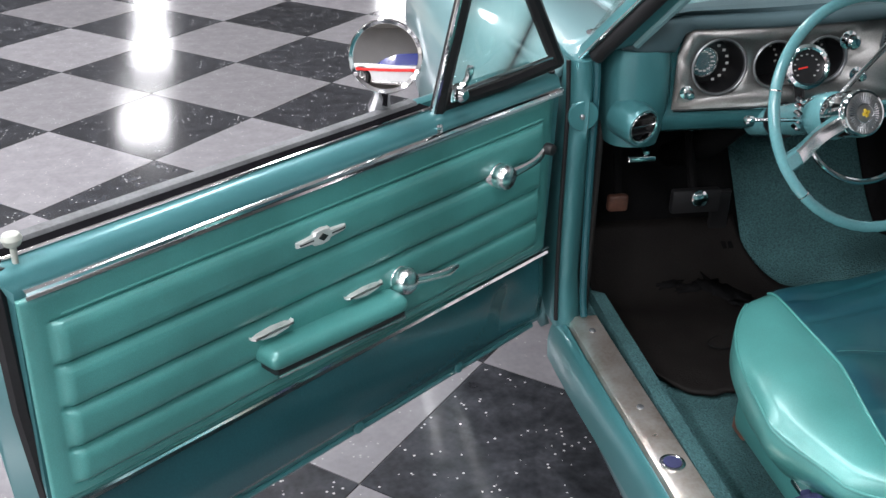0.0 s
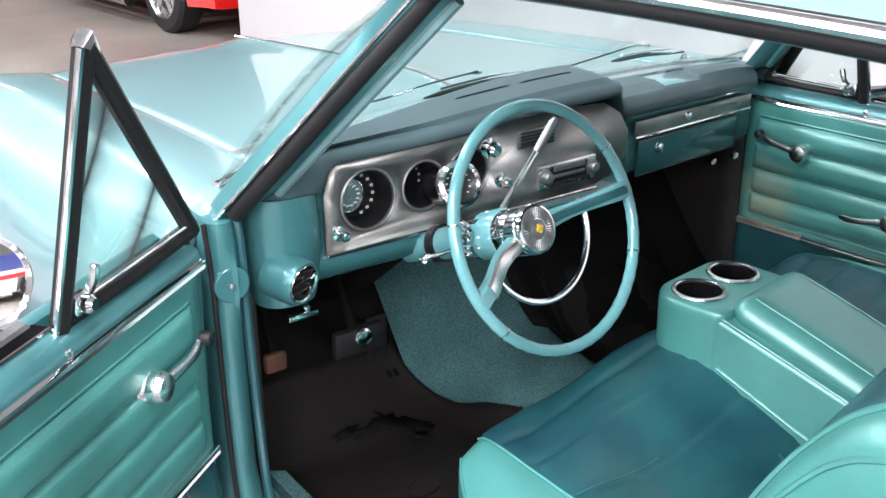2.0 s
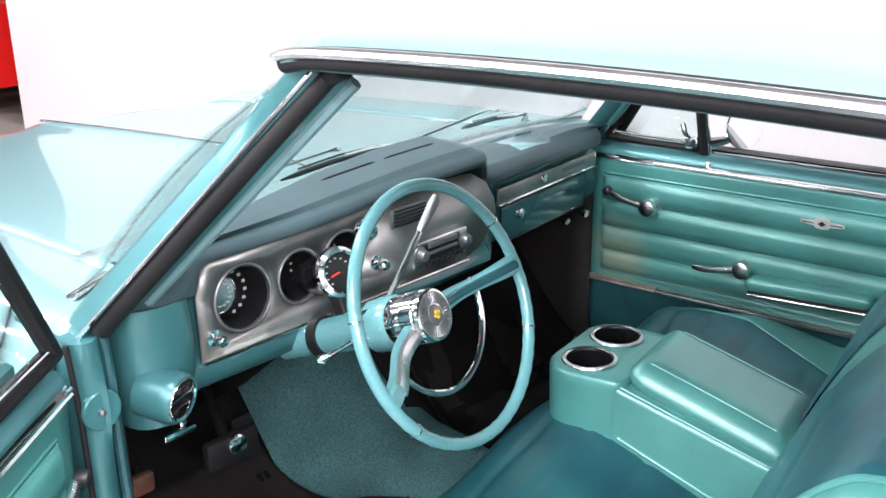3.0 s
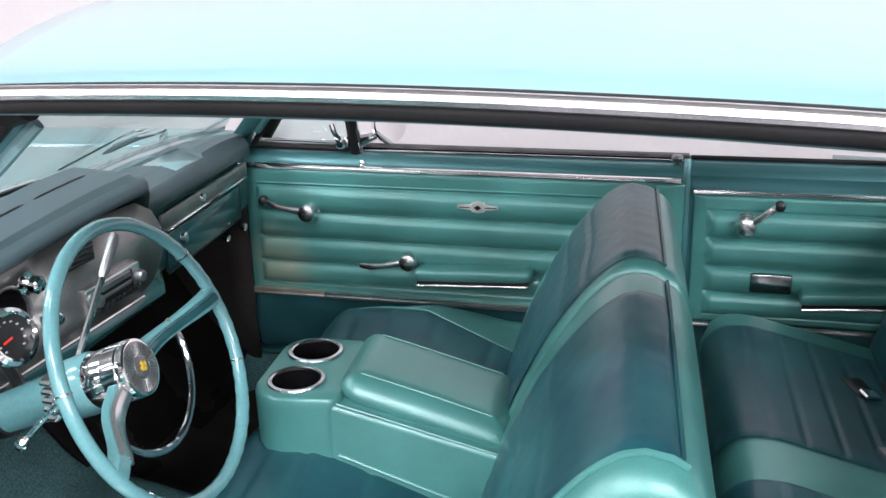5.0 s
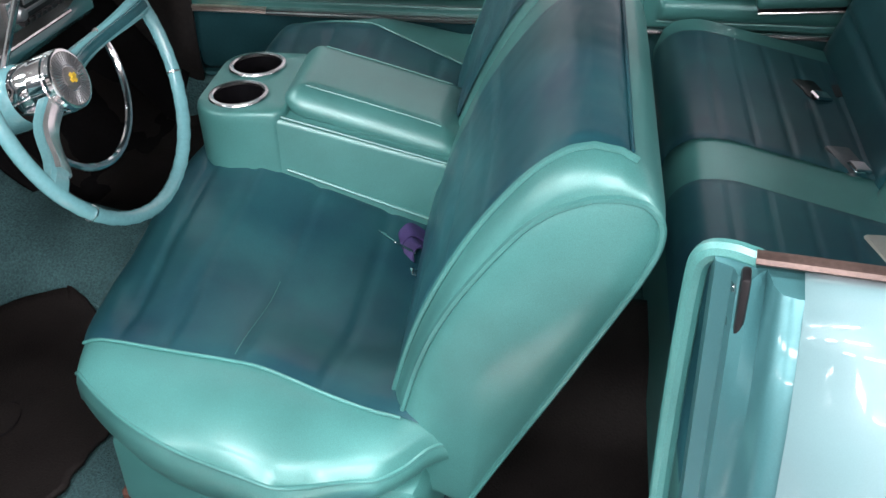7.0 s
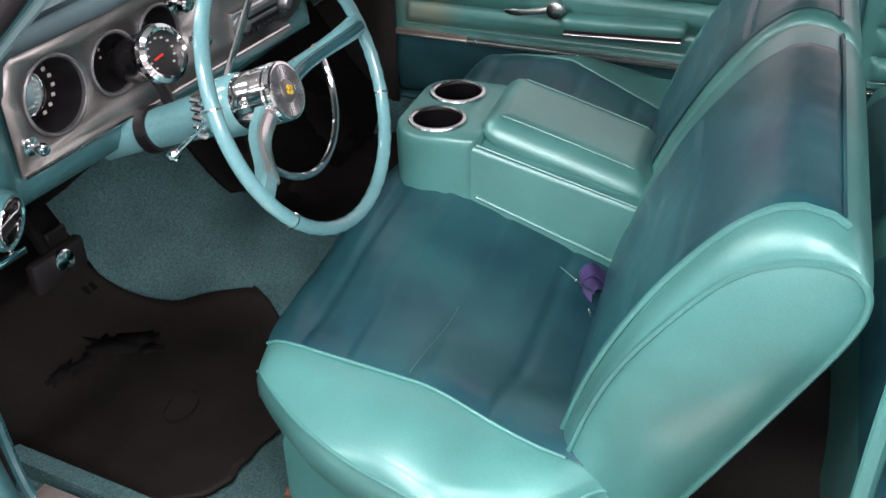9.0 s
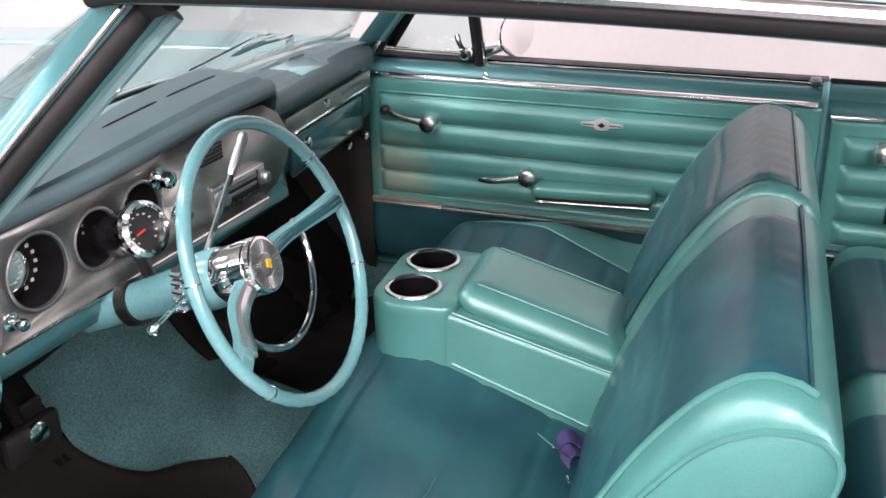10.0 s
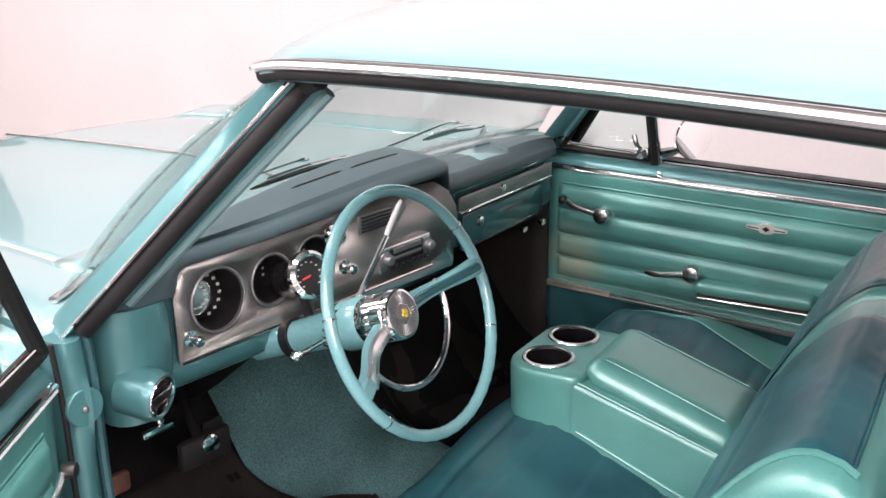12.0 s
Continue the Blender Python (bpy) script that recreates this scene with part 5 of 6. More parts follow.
def build_pedals():
    bm = B()
    box(bm, (-0.435, 0.425, 0.520), (0.115, 0.022, 0.058), 0.008, 2, m=Matrix.Translation((0, 0, 0)))
    p = part("brake_pedal", bm, RUBBER, CAR, "black rubber brake pedal")
    bm = B()
    tube(bm, [(-0.435, 0.44, 0.53), (-0.435, 0.52, 0.68), (-0.435, 0.55, 0.76)], 0.011, 8)
    part("pedal_arm", bm, UNDER, p)
    bm = B()
    lathe(bm, [(0.019, 0), (0.019, 0.006), (0.012, 0.009), (0.0, 0.010)], facing((-0.432, 0.412, 0.530), (0, -1, 0.2)), 24)
    part("pedal_boss", bm, CHROME, p, "round bright metal pedal boss")
    bm = B()
    box(bm, (-0.603, 0.46, 0.508), (0.048, 0.02, 0.040), 0.008, 3)
    q = part("parking_brake_pedal", bm, RUST, CAR, "worn reddish parking brake pedal")
    bm = B()
    tube(bm, [(-0.60, 0.47, 0.51), (-0.60, 0.54, 0.72)], 0.010, 8)
    part("parking_brake_arm", bm, UNDER, q)
    bm = B()
    tube(bm, curve([(-0.40, 0.33, 0.75), (-0.40, 0.5, 0.62), (-0.39, 0.74, 0.50)], 8), 0.032, 12)
    part("lower_column", bm, UNDER, CAR)
    bm = B()
    box(bm, (-0.295, 0.585, 0.40), (0.05, 0.012, 0.14), 0.004, 1, m=Matrix.Translation((0, 0, 0)))
    part("accelerator_pedal", bm, RUBBER, CAR)


build_pedals()


# ---- steering ----
def build_steering():
    n = Vector((0.10, -0.92, 0.375)).normalized()
    ax = Vector((1, 0, 0)) - n * n.x
    ax.normalize()
    ay = n.cross(ax) * -1
    if ay.z < 0:
        ay = -ay
    C = Vector((-0.345, -0.036, 0.883))
    H = C - n * 0.052

    def dirn(a):
        return ax * math.cos(radians(a)) + ay * math.sin(radians(a))
    bm = B()
    rows = []
    for i in range(97):
        a = 360 * i / 96
        d = dirn(a)
        thick = 0.0098 + 0.0004 * math.cos(radians(a * 48)) * (1 if -150 < (a if a < 180 else a - 360) < 60 else 0)
        rows.append([C + d * (0.195 + thick * math.cos(s)) + n * thick * math.sin(s) for s in [2 * math.pi * j / 12 for j in range(12)]])
    loft(bm, rows, caps=False)
    bmesh.ops.remove_doubles(bm, verts=bm.verts, dist=1e-5)
    w = part("steering_wheel", bm, WHEEL, CAR, "thin-rimmed turquoise two-spoke steering wheel")
    for a in (-24, 32, -137, 168):
        d = dirn(a)
        t = d.cross(n)
        bm = B()
        tube(bm, [C + d * 0.195 - t * 0.0012, C + d * 0.195 + t * 0.0012], 0.0111, 14)
        part("rim_seam", bm, WORN, w)
    for a in (8, 205):
        d = dirn(a)
        t = d.cross(n).normalized()
        bm = B()
        rows = []
        for k in [i / 8 for i in range(9)]:
            p = H.lerp(C, smooth(0.2, 1.0, k)) + d * (0.035 + 0.158 * k)
            wd = 0.0135 + 0.004 * math.cos(math.pi * k * 2) * 0.5
            rows.append([p + t * wd - n * 0.006, p + t * wd + n * 0.006, p + t * wd * 0.7 + n * 0.010, p - t * wd * 0.7 + n * 0.010, p - t * wd + n * 0.006, p - t * wd - n * 0.006])
        loft(bm, rows)
        part("spoke", bm, WHEEL, w, "flat turquoise spoke")
        bm = B()
        rows = []
        k0, k1 = (0.0, 0.84) if a > 90 else (0.0, 0.93)
        for k in [k0 + (k1 - k0) * i / 8 for i in range(9)]:
            p = H.lerp(C, smooth(0.2, 1.0, k)) + d * (0.035 + 0.158 * k) + n * 0.010
            wd = (0.0125 if a > 90 else 0.0075)
            rows.append([p + t * wd, p + t * wd * 0.8 + n * 0.006, p + t * wd * 0.25 + n * 0.007, p - t * wd * 0.25 + n * 0.007, p - t * wd * 0.8 + n * 0.006, p - t * wd])
        loft(bm, rows)
        part("spoke_trim", bm, BRIGHT if a > 90 else PAINT_LOW, w, "fluted chrome spoke cover" if a > 90 else "dark teal spoke inlay")
    # hub, ribbed horn cap, round badge
    bm = B()
    lathe(bm, [(0.043, -0.095), (0.044, -0.07), (0.0435, -0.052), (0.040, -0.045)], facing(H, n), 36)
    part("hub_shroud", bm, WHEEL, w, "turquoise hub shroud")
    bm = B()
    lathe(bm, [(0.039, -0.050), (0.0405, -0.046), (0.0405, -0.020), (0.0395, -0.018), (0.0395, -0.014), (0.0415, -0.012), (0.0415, 0.010), (0.040, 0.012), (0.040, 0.016), (0.0415, 0.018), (0.040, 0.023), (0.037, 0.024)], facing(H, n), 40)
    part("horn_ring_collar", bm, CHROME, w, "chrome hub collar")
    for i in range(40):
        a = 9.0 * i
        bm = B()
        box(bm, (0.026, 0, 0.0245), (0.018, 0.0022, 0.003), 0.0005, 1, m=facing(H, n) @ Matrix.Rotation(radians(a), 4, "Z"))
        part("horn_cap_rib", bm, GREY, w)
    bm = B()
    lathe(bm, [(0.037, 0.022), (0.036, 0.0245), (0.016, 0.023), (0.015, 0.026), (0.010, 0.0275), (0.0, 0.028)], facing(H, n), 36)
    part("horn_cap", bm, ALU, w, "fluted metal horn cap")
    bm = B()
    for m2 in (Matrix.Identity(4), Matrix.Rotation(radians(90), 4, "Z")):
        box(bm, (0, 0, 0.0285), (0.015, 0.006, 0.003), 0.001, 1, m=facing(H, n, 20) @ m2)
    part("horn_cap_badge", bm, GOLD, w, "small yellow enamel badge")
    # half horn ring below
    bm = B()
    pts = [H.lerp(C, 0.35) + dirn(a) * (0.118 if i not in (0, 32) else 0.112) for i, a in enumerate([-158 + 172 * q / 32 for q in range(33)])]
    tube(bm, pts, 0.0052, 8)
    part("horn_ring", bm, CHROME, w, "slim chrome half horn ring")
    # column and stalks
    c1 = H - n * 0.05
    c2 = H - n * 0.215 + Vector((-0.004, 0, 0.0))
    bm = B()
    ps = [c1, c1.lerp(c2, 0.25), c1.lerp(c2, 0.3), c1.lerp(c2, 0.6), c2]
    tube(bm, ps, [0.042, 0.040, 0.036, 0.032, 0.030], 24)
    tube(bm, [c2, c2 - n * 0.10], 0.027, 24)
    col = part("steering_column", bm, WHEEL, CAR, "turquoise steering column")
    bm = B()
    tube(bm, [c2 + n * 0.006, c2 - n * 0.014], 0.035, 24)
    part("column_clamp", bm, BLACK, col)
    base, tip = c1.lerp(c2, 0.30) + Vector((0.02, 0, 0.03)), Vector((-0.213, 0.106, 1.008))
    bm = B()
    tube(bm, [base, base.lerp(tip, 0.4), base.lerp(tip, 0.72)], 0.0052, 10)
    part("shift_lever", bm, CHROME, col, "chrome column shift lever")
    bm = B()
    tube(bm, [base.lerp(tip, 0.66), base.lerp(tip, 0.72), base.lerp(tip, 0.95), tip], [0.0055, 0.0075, 0.0088, 0.006], 10)
    part("shift_lever_grip", bm, GREY, col, "grey shift lever grip")
    bm = B()
    lathe(bm, [(0.030, 0), (0.034, 0.01), (0.030, 0.02)], facing(base + Vector((-0.02, 0, -0.015)), (0, 0.35, 0.9)), 20)
    part("shift_collar", bm, CHROME, col)
    b2, t2 = c1.lerp(c2, 0.28) + Vector((-0.03, 0, -0.005)), Vector((-0.536, 0.035, 0.852))
    bm = B()
    tube(bm, [b2, b2.lerp(t2, 0.5), t2], 0.0038, 8)
    lathe(bm, [(0.003, -0.012), (0.0075, -0.006), (0.0075, 0.006), (0.003, 0.010)], facing(t2, t2 - b2), 14)
    part("turn_signal_lever", bm, CHROME, col, "slim chrome turn signal lever")
    bm = B()
    for q in range(5):
        box(bm, tuple(c1.lerp(c2, 0.25) + Vector((-0.05, 0.0, 0.034 - 0.013 * q))), (0.012, 0.022, 0.009), 0.003, 1)
    part("column_trim", bm, CHROME, col)


build_steering()


# ---- seats ----
def cushion_top(x, y):
    """Height of the front cushion: it falls towards the back and dips where people sit."""
    z = 0.574 - 0.40 * max(0, -(y + 0.10)) ** 1.0 - 0.6 * max(0, y + 0.02 - 0.10 * smooth(0.0, 0.6, x)) ** 1.5
    z -= 0.010 * (math.exp(-((x + 0.24) / 0.16) ** 2) + math.exp(-((x - 0.28) / 0.16) ** 2))
    z += 0.010 * math.exp(-(x / 0.10) ** 2) + 0.018 * smooth(0.30, 0.52, x)
    return z


def pillow(bm, a, b, R, prof, warp, nc=8, ns=14):
    """A padded block over a rounded rectangle of half sizes a and b: rings (inset, h) closed towards the middle."""
    def ring(i):
        r = max(R - i, 0.004)
        pts = []
        for cx, cy, a0 in ((a - i - r, b - i - r, 0), (-(a - i - r), b - i - r, 90), (-(a - i - r), -(b - i - r), 180), (a - i - r, -(b - i - r), 270)):
            pts.append([(cx + r * math.cos(radians(a0 + 90 * q / nc)), cy + r * math.sin(radians(a0 + 90 * q / nc))) for q in range(nc + 1)])
        out = []
        for q in range(4):
            p, n = pts[q][-1], pts[(q + 1) % 4][0]
            out += pts[q] + [(p[0] + (n[0] - p[0]) * k / ns, p[1] + (n[1] - p[1]) * k / ns) for k in range(1, ns)]
        return out
    rows = [[warp(x, y, *h) for x, y in ring(i)] for i, *h in prof]
    last = ring(prof[-1][0])
    for k in (0.8, 0.55, 0.3, 0.1):
        rows.append([warp(x * k, y * k, *prof[-1][1:]) for x, y in last])
    loft(bm, rows)


def arc(r, n=7):
    """Insets and drops of a quarter round."""
    return [(r - r * math.cos(math.pi / 2 * q / n), r - r * math.sin(math.pi / 2 * q / n)) for q in range(n + 1)]


def build_front_seat():
    seat = thing("front_seat", (0, -0.25, 0.25), "turquoise and dark teal vinyl bench seat with split backrest", "car seat")
    yb = -0.56

    def nose(x):
        return -0.045 + 0.105 * (1 - abs((x - 0.0075) / 0.56) ** 2.5) + 0.13 * smooth(0.0, 0.6, x)

    def left_edge(y):
        """Outer edge of the driver side, drawn in towards the front corner."""
        return -0.620 + 0.14 * min(1.1, max(0.0, (y + 0.30) / 0.30)) ** 3.3 + 0.072 * smooth(-0.32, -0.48, y) + 0.085 * smooth(-0.455, -0.545, y)

    def right_edge(y):
        return 0.655 - 0.10 * smooth(-0.20, 0.13, y) ** 1.5

    def top_at(x, y):
        """Height of the cushion at a place: side bolsters that fall a little to a creased edge, a rounded front."""
        dl, dr = max(0.0, x - left_edge(y)), max(0.0, right_edge(y) - x)
        d, f, level = min(dl, dr), max(0.0, nose(x) - y), 0.516 - 0.050 * smooth(-0.28, -0.50, y) if dl < dr else 0.552
        top = cushion_top(x, y) - 0.004
        if dl < dr:
            seam = 0.530 + 0.010 * smooth(0.0, -0.24, y) - 0.055 * smooth(-0.26, -0.46, y)
            top += (seam - top) * smooth(0.34, 0.15, dl)
        t = min(1.0, d / 0.15)
        z = level + (top - level) * math.sqrt(1 - (1 - t) ** 2) + 0.009 * math.sin(math.pi * t)
        fall = [r - math.sqrt(max(0.0, r * r - (r - e) ** 2)) for e, r in ((d, 0.012), (f, 0.010 + 0.035 * smooth(0.0, 0.10, d))) if e < r]
        return z - max(fall, default=0.0)
    nu, nv = 90, 60

    def skin(u, v):
        y = yb + (nose(-0.5 + 1.05 * u) - yb) * v
        xa, xb = left_edge(y), right_edge(y)
        q = u * u * (3 - 2 * u) * 0.35 + u * 0.65
        x = xa + (xb - xa) * q
        y = yb + (nose(x) - yb) * v
        return Vector((x, y, top_at(x, y)))
    bm = B()
    g = sheet(bm, skin, nu, nv)
    rim = [g[0][j].co.copy() for j in range(nv + 1)] + [g[i][nv].co.copy() for i in range(1, nu + 1)] + [g[nu][j].co.copy() for j in range(nv - 1, -1, -1)]
    part("cushion", bm, VINYL, seat, "turquoise vinyl seat cushion shell", sharp=70)
    # boxing round the cushion, drawn in below
    bm = B()
    mid = Vector((0.02, -0.30, 0))
    rows = []
    for p in rim:
        tow = Vector((mid.x - p.x, (mid.y - p.y) * 1.2, 0)).normalized()
        col = [Vector((p.x, p.y, p.z))]
        for k, inn in ((0.12, -0.004), (0.35, -0.004), (0.65, 0.014), (0.9, 0.036), (1.0, 0.050)):
            w = p + tow * inn
            col.append(Vector((w.x, w.y, p.z + (0.385 - p.z) * k)))
        rows.append(col)
    gg = [[bm.verts.new(c) for c in col] for col in rows]
    for p, q in zip(gg, gg[1:]):
        for j in range(5):
            bm.faces.new((p[j], p[j + 1], q[j + 1], q[j]))
    part("cushion_side", bm, VINYL, seat, "turquoise vinyl cushion boxing", sharp=60)
    bm = B()
    tube(bm, [p + Vector((0, 0, -0.001)) for p in rim[2:nv + 1]], 0.0030, 8)
    part("piping", bm, VINYL, seat)
    # dark insert with cross pleats
    seams = (-0.012, -0.085, -0.192, -0.310)
    xl, xr = -0.468, 0.540
    bm = B()

    def insert(u, v):
        x = xl + (xr - xl) * u
        yf = nose(x) - 0.004
        y = yf + (yb - yf) * v
        q = min(abs(y - 0.12 * x - s) for s in seams)
        puff = 0.004 * smooth(0, 0.014, q) * smooth(0, 0.012, min(x - xl, xr - x))
        return Vector((x, y, top_at(x, y) + 0.0015 + puff + 0.0016 * noise.noise(Vector((x * 7, y * 7, 3))) + 0.0007 * noise.noise(Vector((x * 25, y * 12, 1)))))
    sheet(bm, insert, 60, 100)
    part("cushion_insert", bm, VINYL_DARK, seat, "dark teal vinyl insert with pleats", sharp=70)
    bm = B()
    tube(bm, [Vector((x, 0.12 * x - 0.189, top_at(x, 0.12 * x - 0.189) + 0.0052)) for x in [xl + 0.010 + 0.20 * i / 20 for i in range(21)]], 0.0006, 6)
    part("seam_thread", bm, VINYL, seat, "pale thread along a seam")
    for x in (xl - 0.002, xr + 0.002):
        bm = B()
        tube(bm, [Vector((x, y, top_at(x, y) + 0.003)) for y in [nose(x) - 0.006 - 0.46 * i / 30 for i in range(31)]], 0.0026, 8)
        part("piping", bm, VINYL, seat)
    # base skirt and rusty foot
    bm = B()
    box(bm, (0.03, -0.28, 0.335), (1.10, 0.46, 0.15), 0.02)
    part("seat_base", bm, VINYL, seat, "turquoise vinyl seat skirt")
    for x in (-0.49, 0.50):
        bm = B()
        box(bm, (x, -0.062, 0.262), (0.04, 0.05, 0.035), 0.006, 1)
        part("seat_foot", bm, RUST, seat, "rusty seat bracket")
        bm = B()
        box(bm, (x, -0.5, 0.262), (0.04, 0.05, 0.035), 0.006, 1)
        part("seat_foot", bm, RUST, seat, "rusty seat bracket")

    # split backrests: outline of the side, swept across
    front = curve([(-0.440, 0.36), (-0.448, 0.45), (-0.492, 0.60), (-0.558, 0.74), (-0.622, 0.835), (-0.672, 0.883), (-0.705, 0.896)], 44)
    rear = curve([(-0.735, 0.892), (-0.770, 0.868), (-0.788, 0.82), (-0.770, 0.755), (-0.69, 0.60), (-0.60, 0.42), (-0.555, 0.33)], 40)
    outline = [Vector((0, p[0], p[1])) for p in front + rear]
    K, nf = len(outline), len(front)
    # the smaller teardrop of the end panel
    side = curve([(-0.446, 0.37), (-0.464, 0.45), (-0.500, 0.575), (-0.545, 0.675), (-0.615, 0.78), (-0.660, 0.826), (-0.705, 0.850)], 44) + curve([(-0.735, 0.855), (-0.766, 0.848), (-0.781, 0.818), (-0.764, 0.757), (-0.688, 0.602), (-0.600, 0.425), (-0.558, 0.338)], 40)
    inner = [Vector((0, p[0], p[1])) for p in side]
    mid = Vector((0, -0.602, 0.62))

    def back(u, k, xa, xb, grow=0.0):
        """Point k of the outline at the fraction u from the outer to the inner end."""
        w = xb - xa
        e = min(u, 1 - u) * abs(w)
        p = outline[k]
        r = 0.050 if u < 0.5 else 0.022
        f = 0.0 if e > r else 1 - math.sqrt(max(0, 1 - ((r - e) / r) ** 2))
        d = (p - mid).normalized()
        q = (p.lerp(inner[k], f) if u < 0.5 else p - d * 0.02 * f) + d * grow
        x = xa + w * u
        return Vector((x, q.y + 0.17 * (x + 0.45), q.z + 0.05 * smooth(-0.45, 0.05, x) * (q.z - 0.35)))
    for xa, xb in ((-0.455, 0.062), (0.548, 0.088)):
        us = [0.0, 0.003, 0.008, 0.016, 0.028, 0.044, 0.065, 0.09] + [0.12 + 0.76 * i / 10 for i in range(11)] + [0.91, 0.94, 0.965, 0.982, 0.994, 1.0]
        bm = B()
        sgn = -1 if xa < 0 else 1
        dome = [[Vector((xa + sgn * dx, mid.y + (p.y - mid.y) * f, mid.z + (p.z - mid.z) * f)) for p in [back(0.0, k, xa, xb) for k in range(K)]] for f, dx in ((0.12, 0.020), (0.4, 0.018), (0.7, 0.013), (0.88, 0.007), (0.97, 0.002))]
        loft(bm, dome + [[back(u, k, xa, xb) for k in range(K)] for u in us])
        part("backrest", bm, VINYL, seat, "turquoise vinyl backrest shell", sharp=60)
        bm = B()
        nx, k1 = 64, nf + 2
        seamv = (0.12, 0.24, 0.36, 0.48) if xa < 0 else (0.12, 0.24, 0.36, 0.48, 0.60)

        def ins(u, v):
            uu = 0.075 + ((0.83 if xa < 0 else 0.95) - 0.075) * u
            kf = 4 + (k1 - 4) * v
            j = min(int(kf), K - 2)
            a, b = back(uu, j, xa, xb), back(uu, j + 1, xa, xb)
            p = a.lerp(b, kf - j)
            q = min(abs(v + 0.01 * math.sin(9 * uu) - s) for s in seamv)
            h = 0.002 + 0.0045 * smooth(0, 0.022, q) * smooth(0, 0.05, min(u, 1 - u)) * smooth(0.0, 0.1, 1 - v)
            wr = 0.003 * noise.noise(Vector((uu * 5, v * 7, xa))) * smooth(0.75, 0.2, v) + 0.0008 * noise.noise(Vector((uu * 20, v * 20, xa)))
            return p + (p - Vector((p.x, mid.y, mid.z))).normalized() * (h + wr)
        sheet(bm, ins, nx, 80)
        part("backrest_insert", bm, VINYL_DARK, seat, "dark teal pleated vinyl backrest insert", sharp=60)
        for uu in (0.07,):
            bm = B()
            tube(bm, [back(uu, k, xa, xb, 0.003) for k in range(0, nf + 4)], 0.0045, 6)
            part("piping", bm, VINYL, seat)
        bm = B()
        tube(bm, [back(0.0, k, xa, xb, 0.002) + Vector((-0.001 if xa < 0 else 0.001, 0, 0)) for k in range(K)], 0.0045, 6)
        part("piping", bm, VINYL, seat)
        bm = B()
        tube(bm, [back(u, nf + 2, xa, xb, 0.003) for u in [0.09 + 0.87 * i / 16 for i in range(17)]], 0.0028, 6)
        part("piping", bm, VINYL_DARK, seat)
    return seat


build_front_seat()


def build_rear_seat():
    seat = thing("rear_seat", (0, -1.0, 0.25), "dark teal and turquoise vinyl rear bench seat", "car seat")
    bm = B()

    def top(u, v):
        x = -0.60 + 1.29 * u
        y = -0.765 + 0.14 * x - 0.42 * v
        d = 0.42 * v
        r = 0.075
        drop = 0 if d > r else r - math.sqrt(max(0, r * r - (r - d) ** 2))
        return Vector((x, y, 0.600 - 0.20 * max(0, d - 0.1) - drop + 0.012 * math.sin(math.pi * u)))
    rows = []
    for i in range(41):
        u = i / 40
        t = [top(u, v / 24) for v in range(25)]
        rows.append([Vector((t[0].x, t[0].y + 0.015, 0.30)), Vector((t[0].x, t[0].y, 0.45))] + t + [Vector((t[0].x, t[-1].y, 0.30))])
    loft(bm, rows)
    part("cushion", bm, VINYL, seat, "turquoise vinyl rear cushion", sharp=60)
    for xa, xb in ((-0.53, 0.025), (0.155, 0.62)):
        bm = B()
        def ins(u, v):
            x = xa + (xb - xa) * u
            p = top((x + 0.60) / 1.29, v * 0.93)
            q = min(abs(0.42 * 0.93 * v - s) for s in (0.085, 0.145, 0.205, 0.265, 0.325))
            p.z += 0.003 + 0.0024 * smooth(0, 0.008, q) * smooth(0, 0.02, min(u, 1 - u))
            if v < 0.15:
                p.y += 0.004
            return p
        sheet(bm, ins, 50, 80)
        part("cushion_insert", bm, VINYL_DARK, seat, "dark teal pleated insert", sharp=60)
    bm = B()
    rows = []
    prof = [(-1.00, 0.45), (-1.035, 0.60), (-1.085, 0.76), (-1.135, 0.90), (-1.165, 0.955), (-1.20, 0.965), (-1.30, 0.95), (-1.20, 0.45)]
    for x in [-0.66, -0.64, -0.4, 0, 0.4, 0.70, 0.74]:
        rows.append([Vector((x, a - 0.105 + 0.13 * x - (0.02 if abs(x) > 0.65 else 0), b)) for a, b in prof])
    loft(bm, rows)
    part("backrest", bm, VINYL_DARK, seat, "dark teal rear backrest", sharp=60)
    for xa, xb, mat, lab in ((-0.62, -0.02, VINYL_DARK, "dark teal pleated insert"), (-0.02, 0.125, VINYL, "turquoise centre band"), (0.125, 0.70, VINYL_DARK, "dark teal pleated insert")):
        bm = B()

        def face(u, v):
            x = xa + (xb - xa) * u
            q = min(abs(v - s) for s in (0.0, 0.2, 0.4, 0.6, 0.8, 1.0))
            puff = 0.007 * smooth(0, 0.03, q) if mat is VINYL_DARK else 0.010
            return (x, -1.075 + 0.13 * x - 0.135 * v - 0.03 * v * v + puff * smooth(0, 0.03, min(u, 1 - u)), 0.46 + 0.45 * v)
        sheet(bm, face, 24, 60)
        part("backrest_panel", bm, mat, seat, lab, solid=0.006, sharp=70)
    bm = B()
    box(bm, (0.03, -1.52, 0.935), (1.42, 0.60, 0.03), 0.01)
    part("parcel_shelf", bm, PAD, CAR, "blue-grey parcel shelf")
    return seat


build_rear_seat()


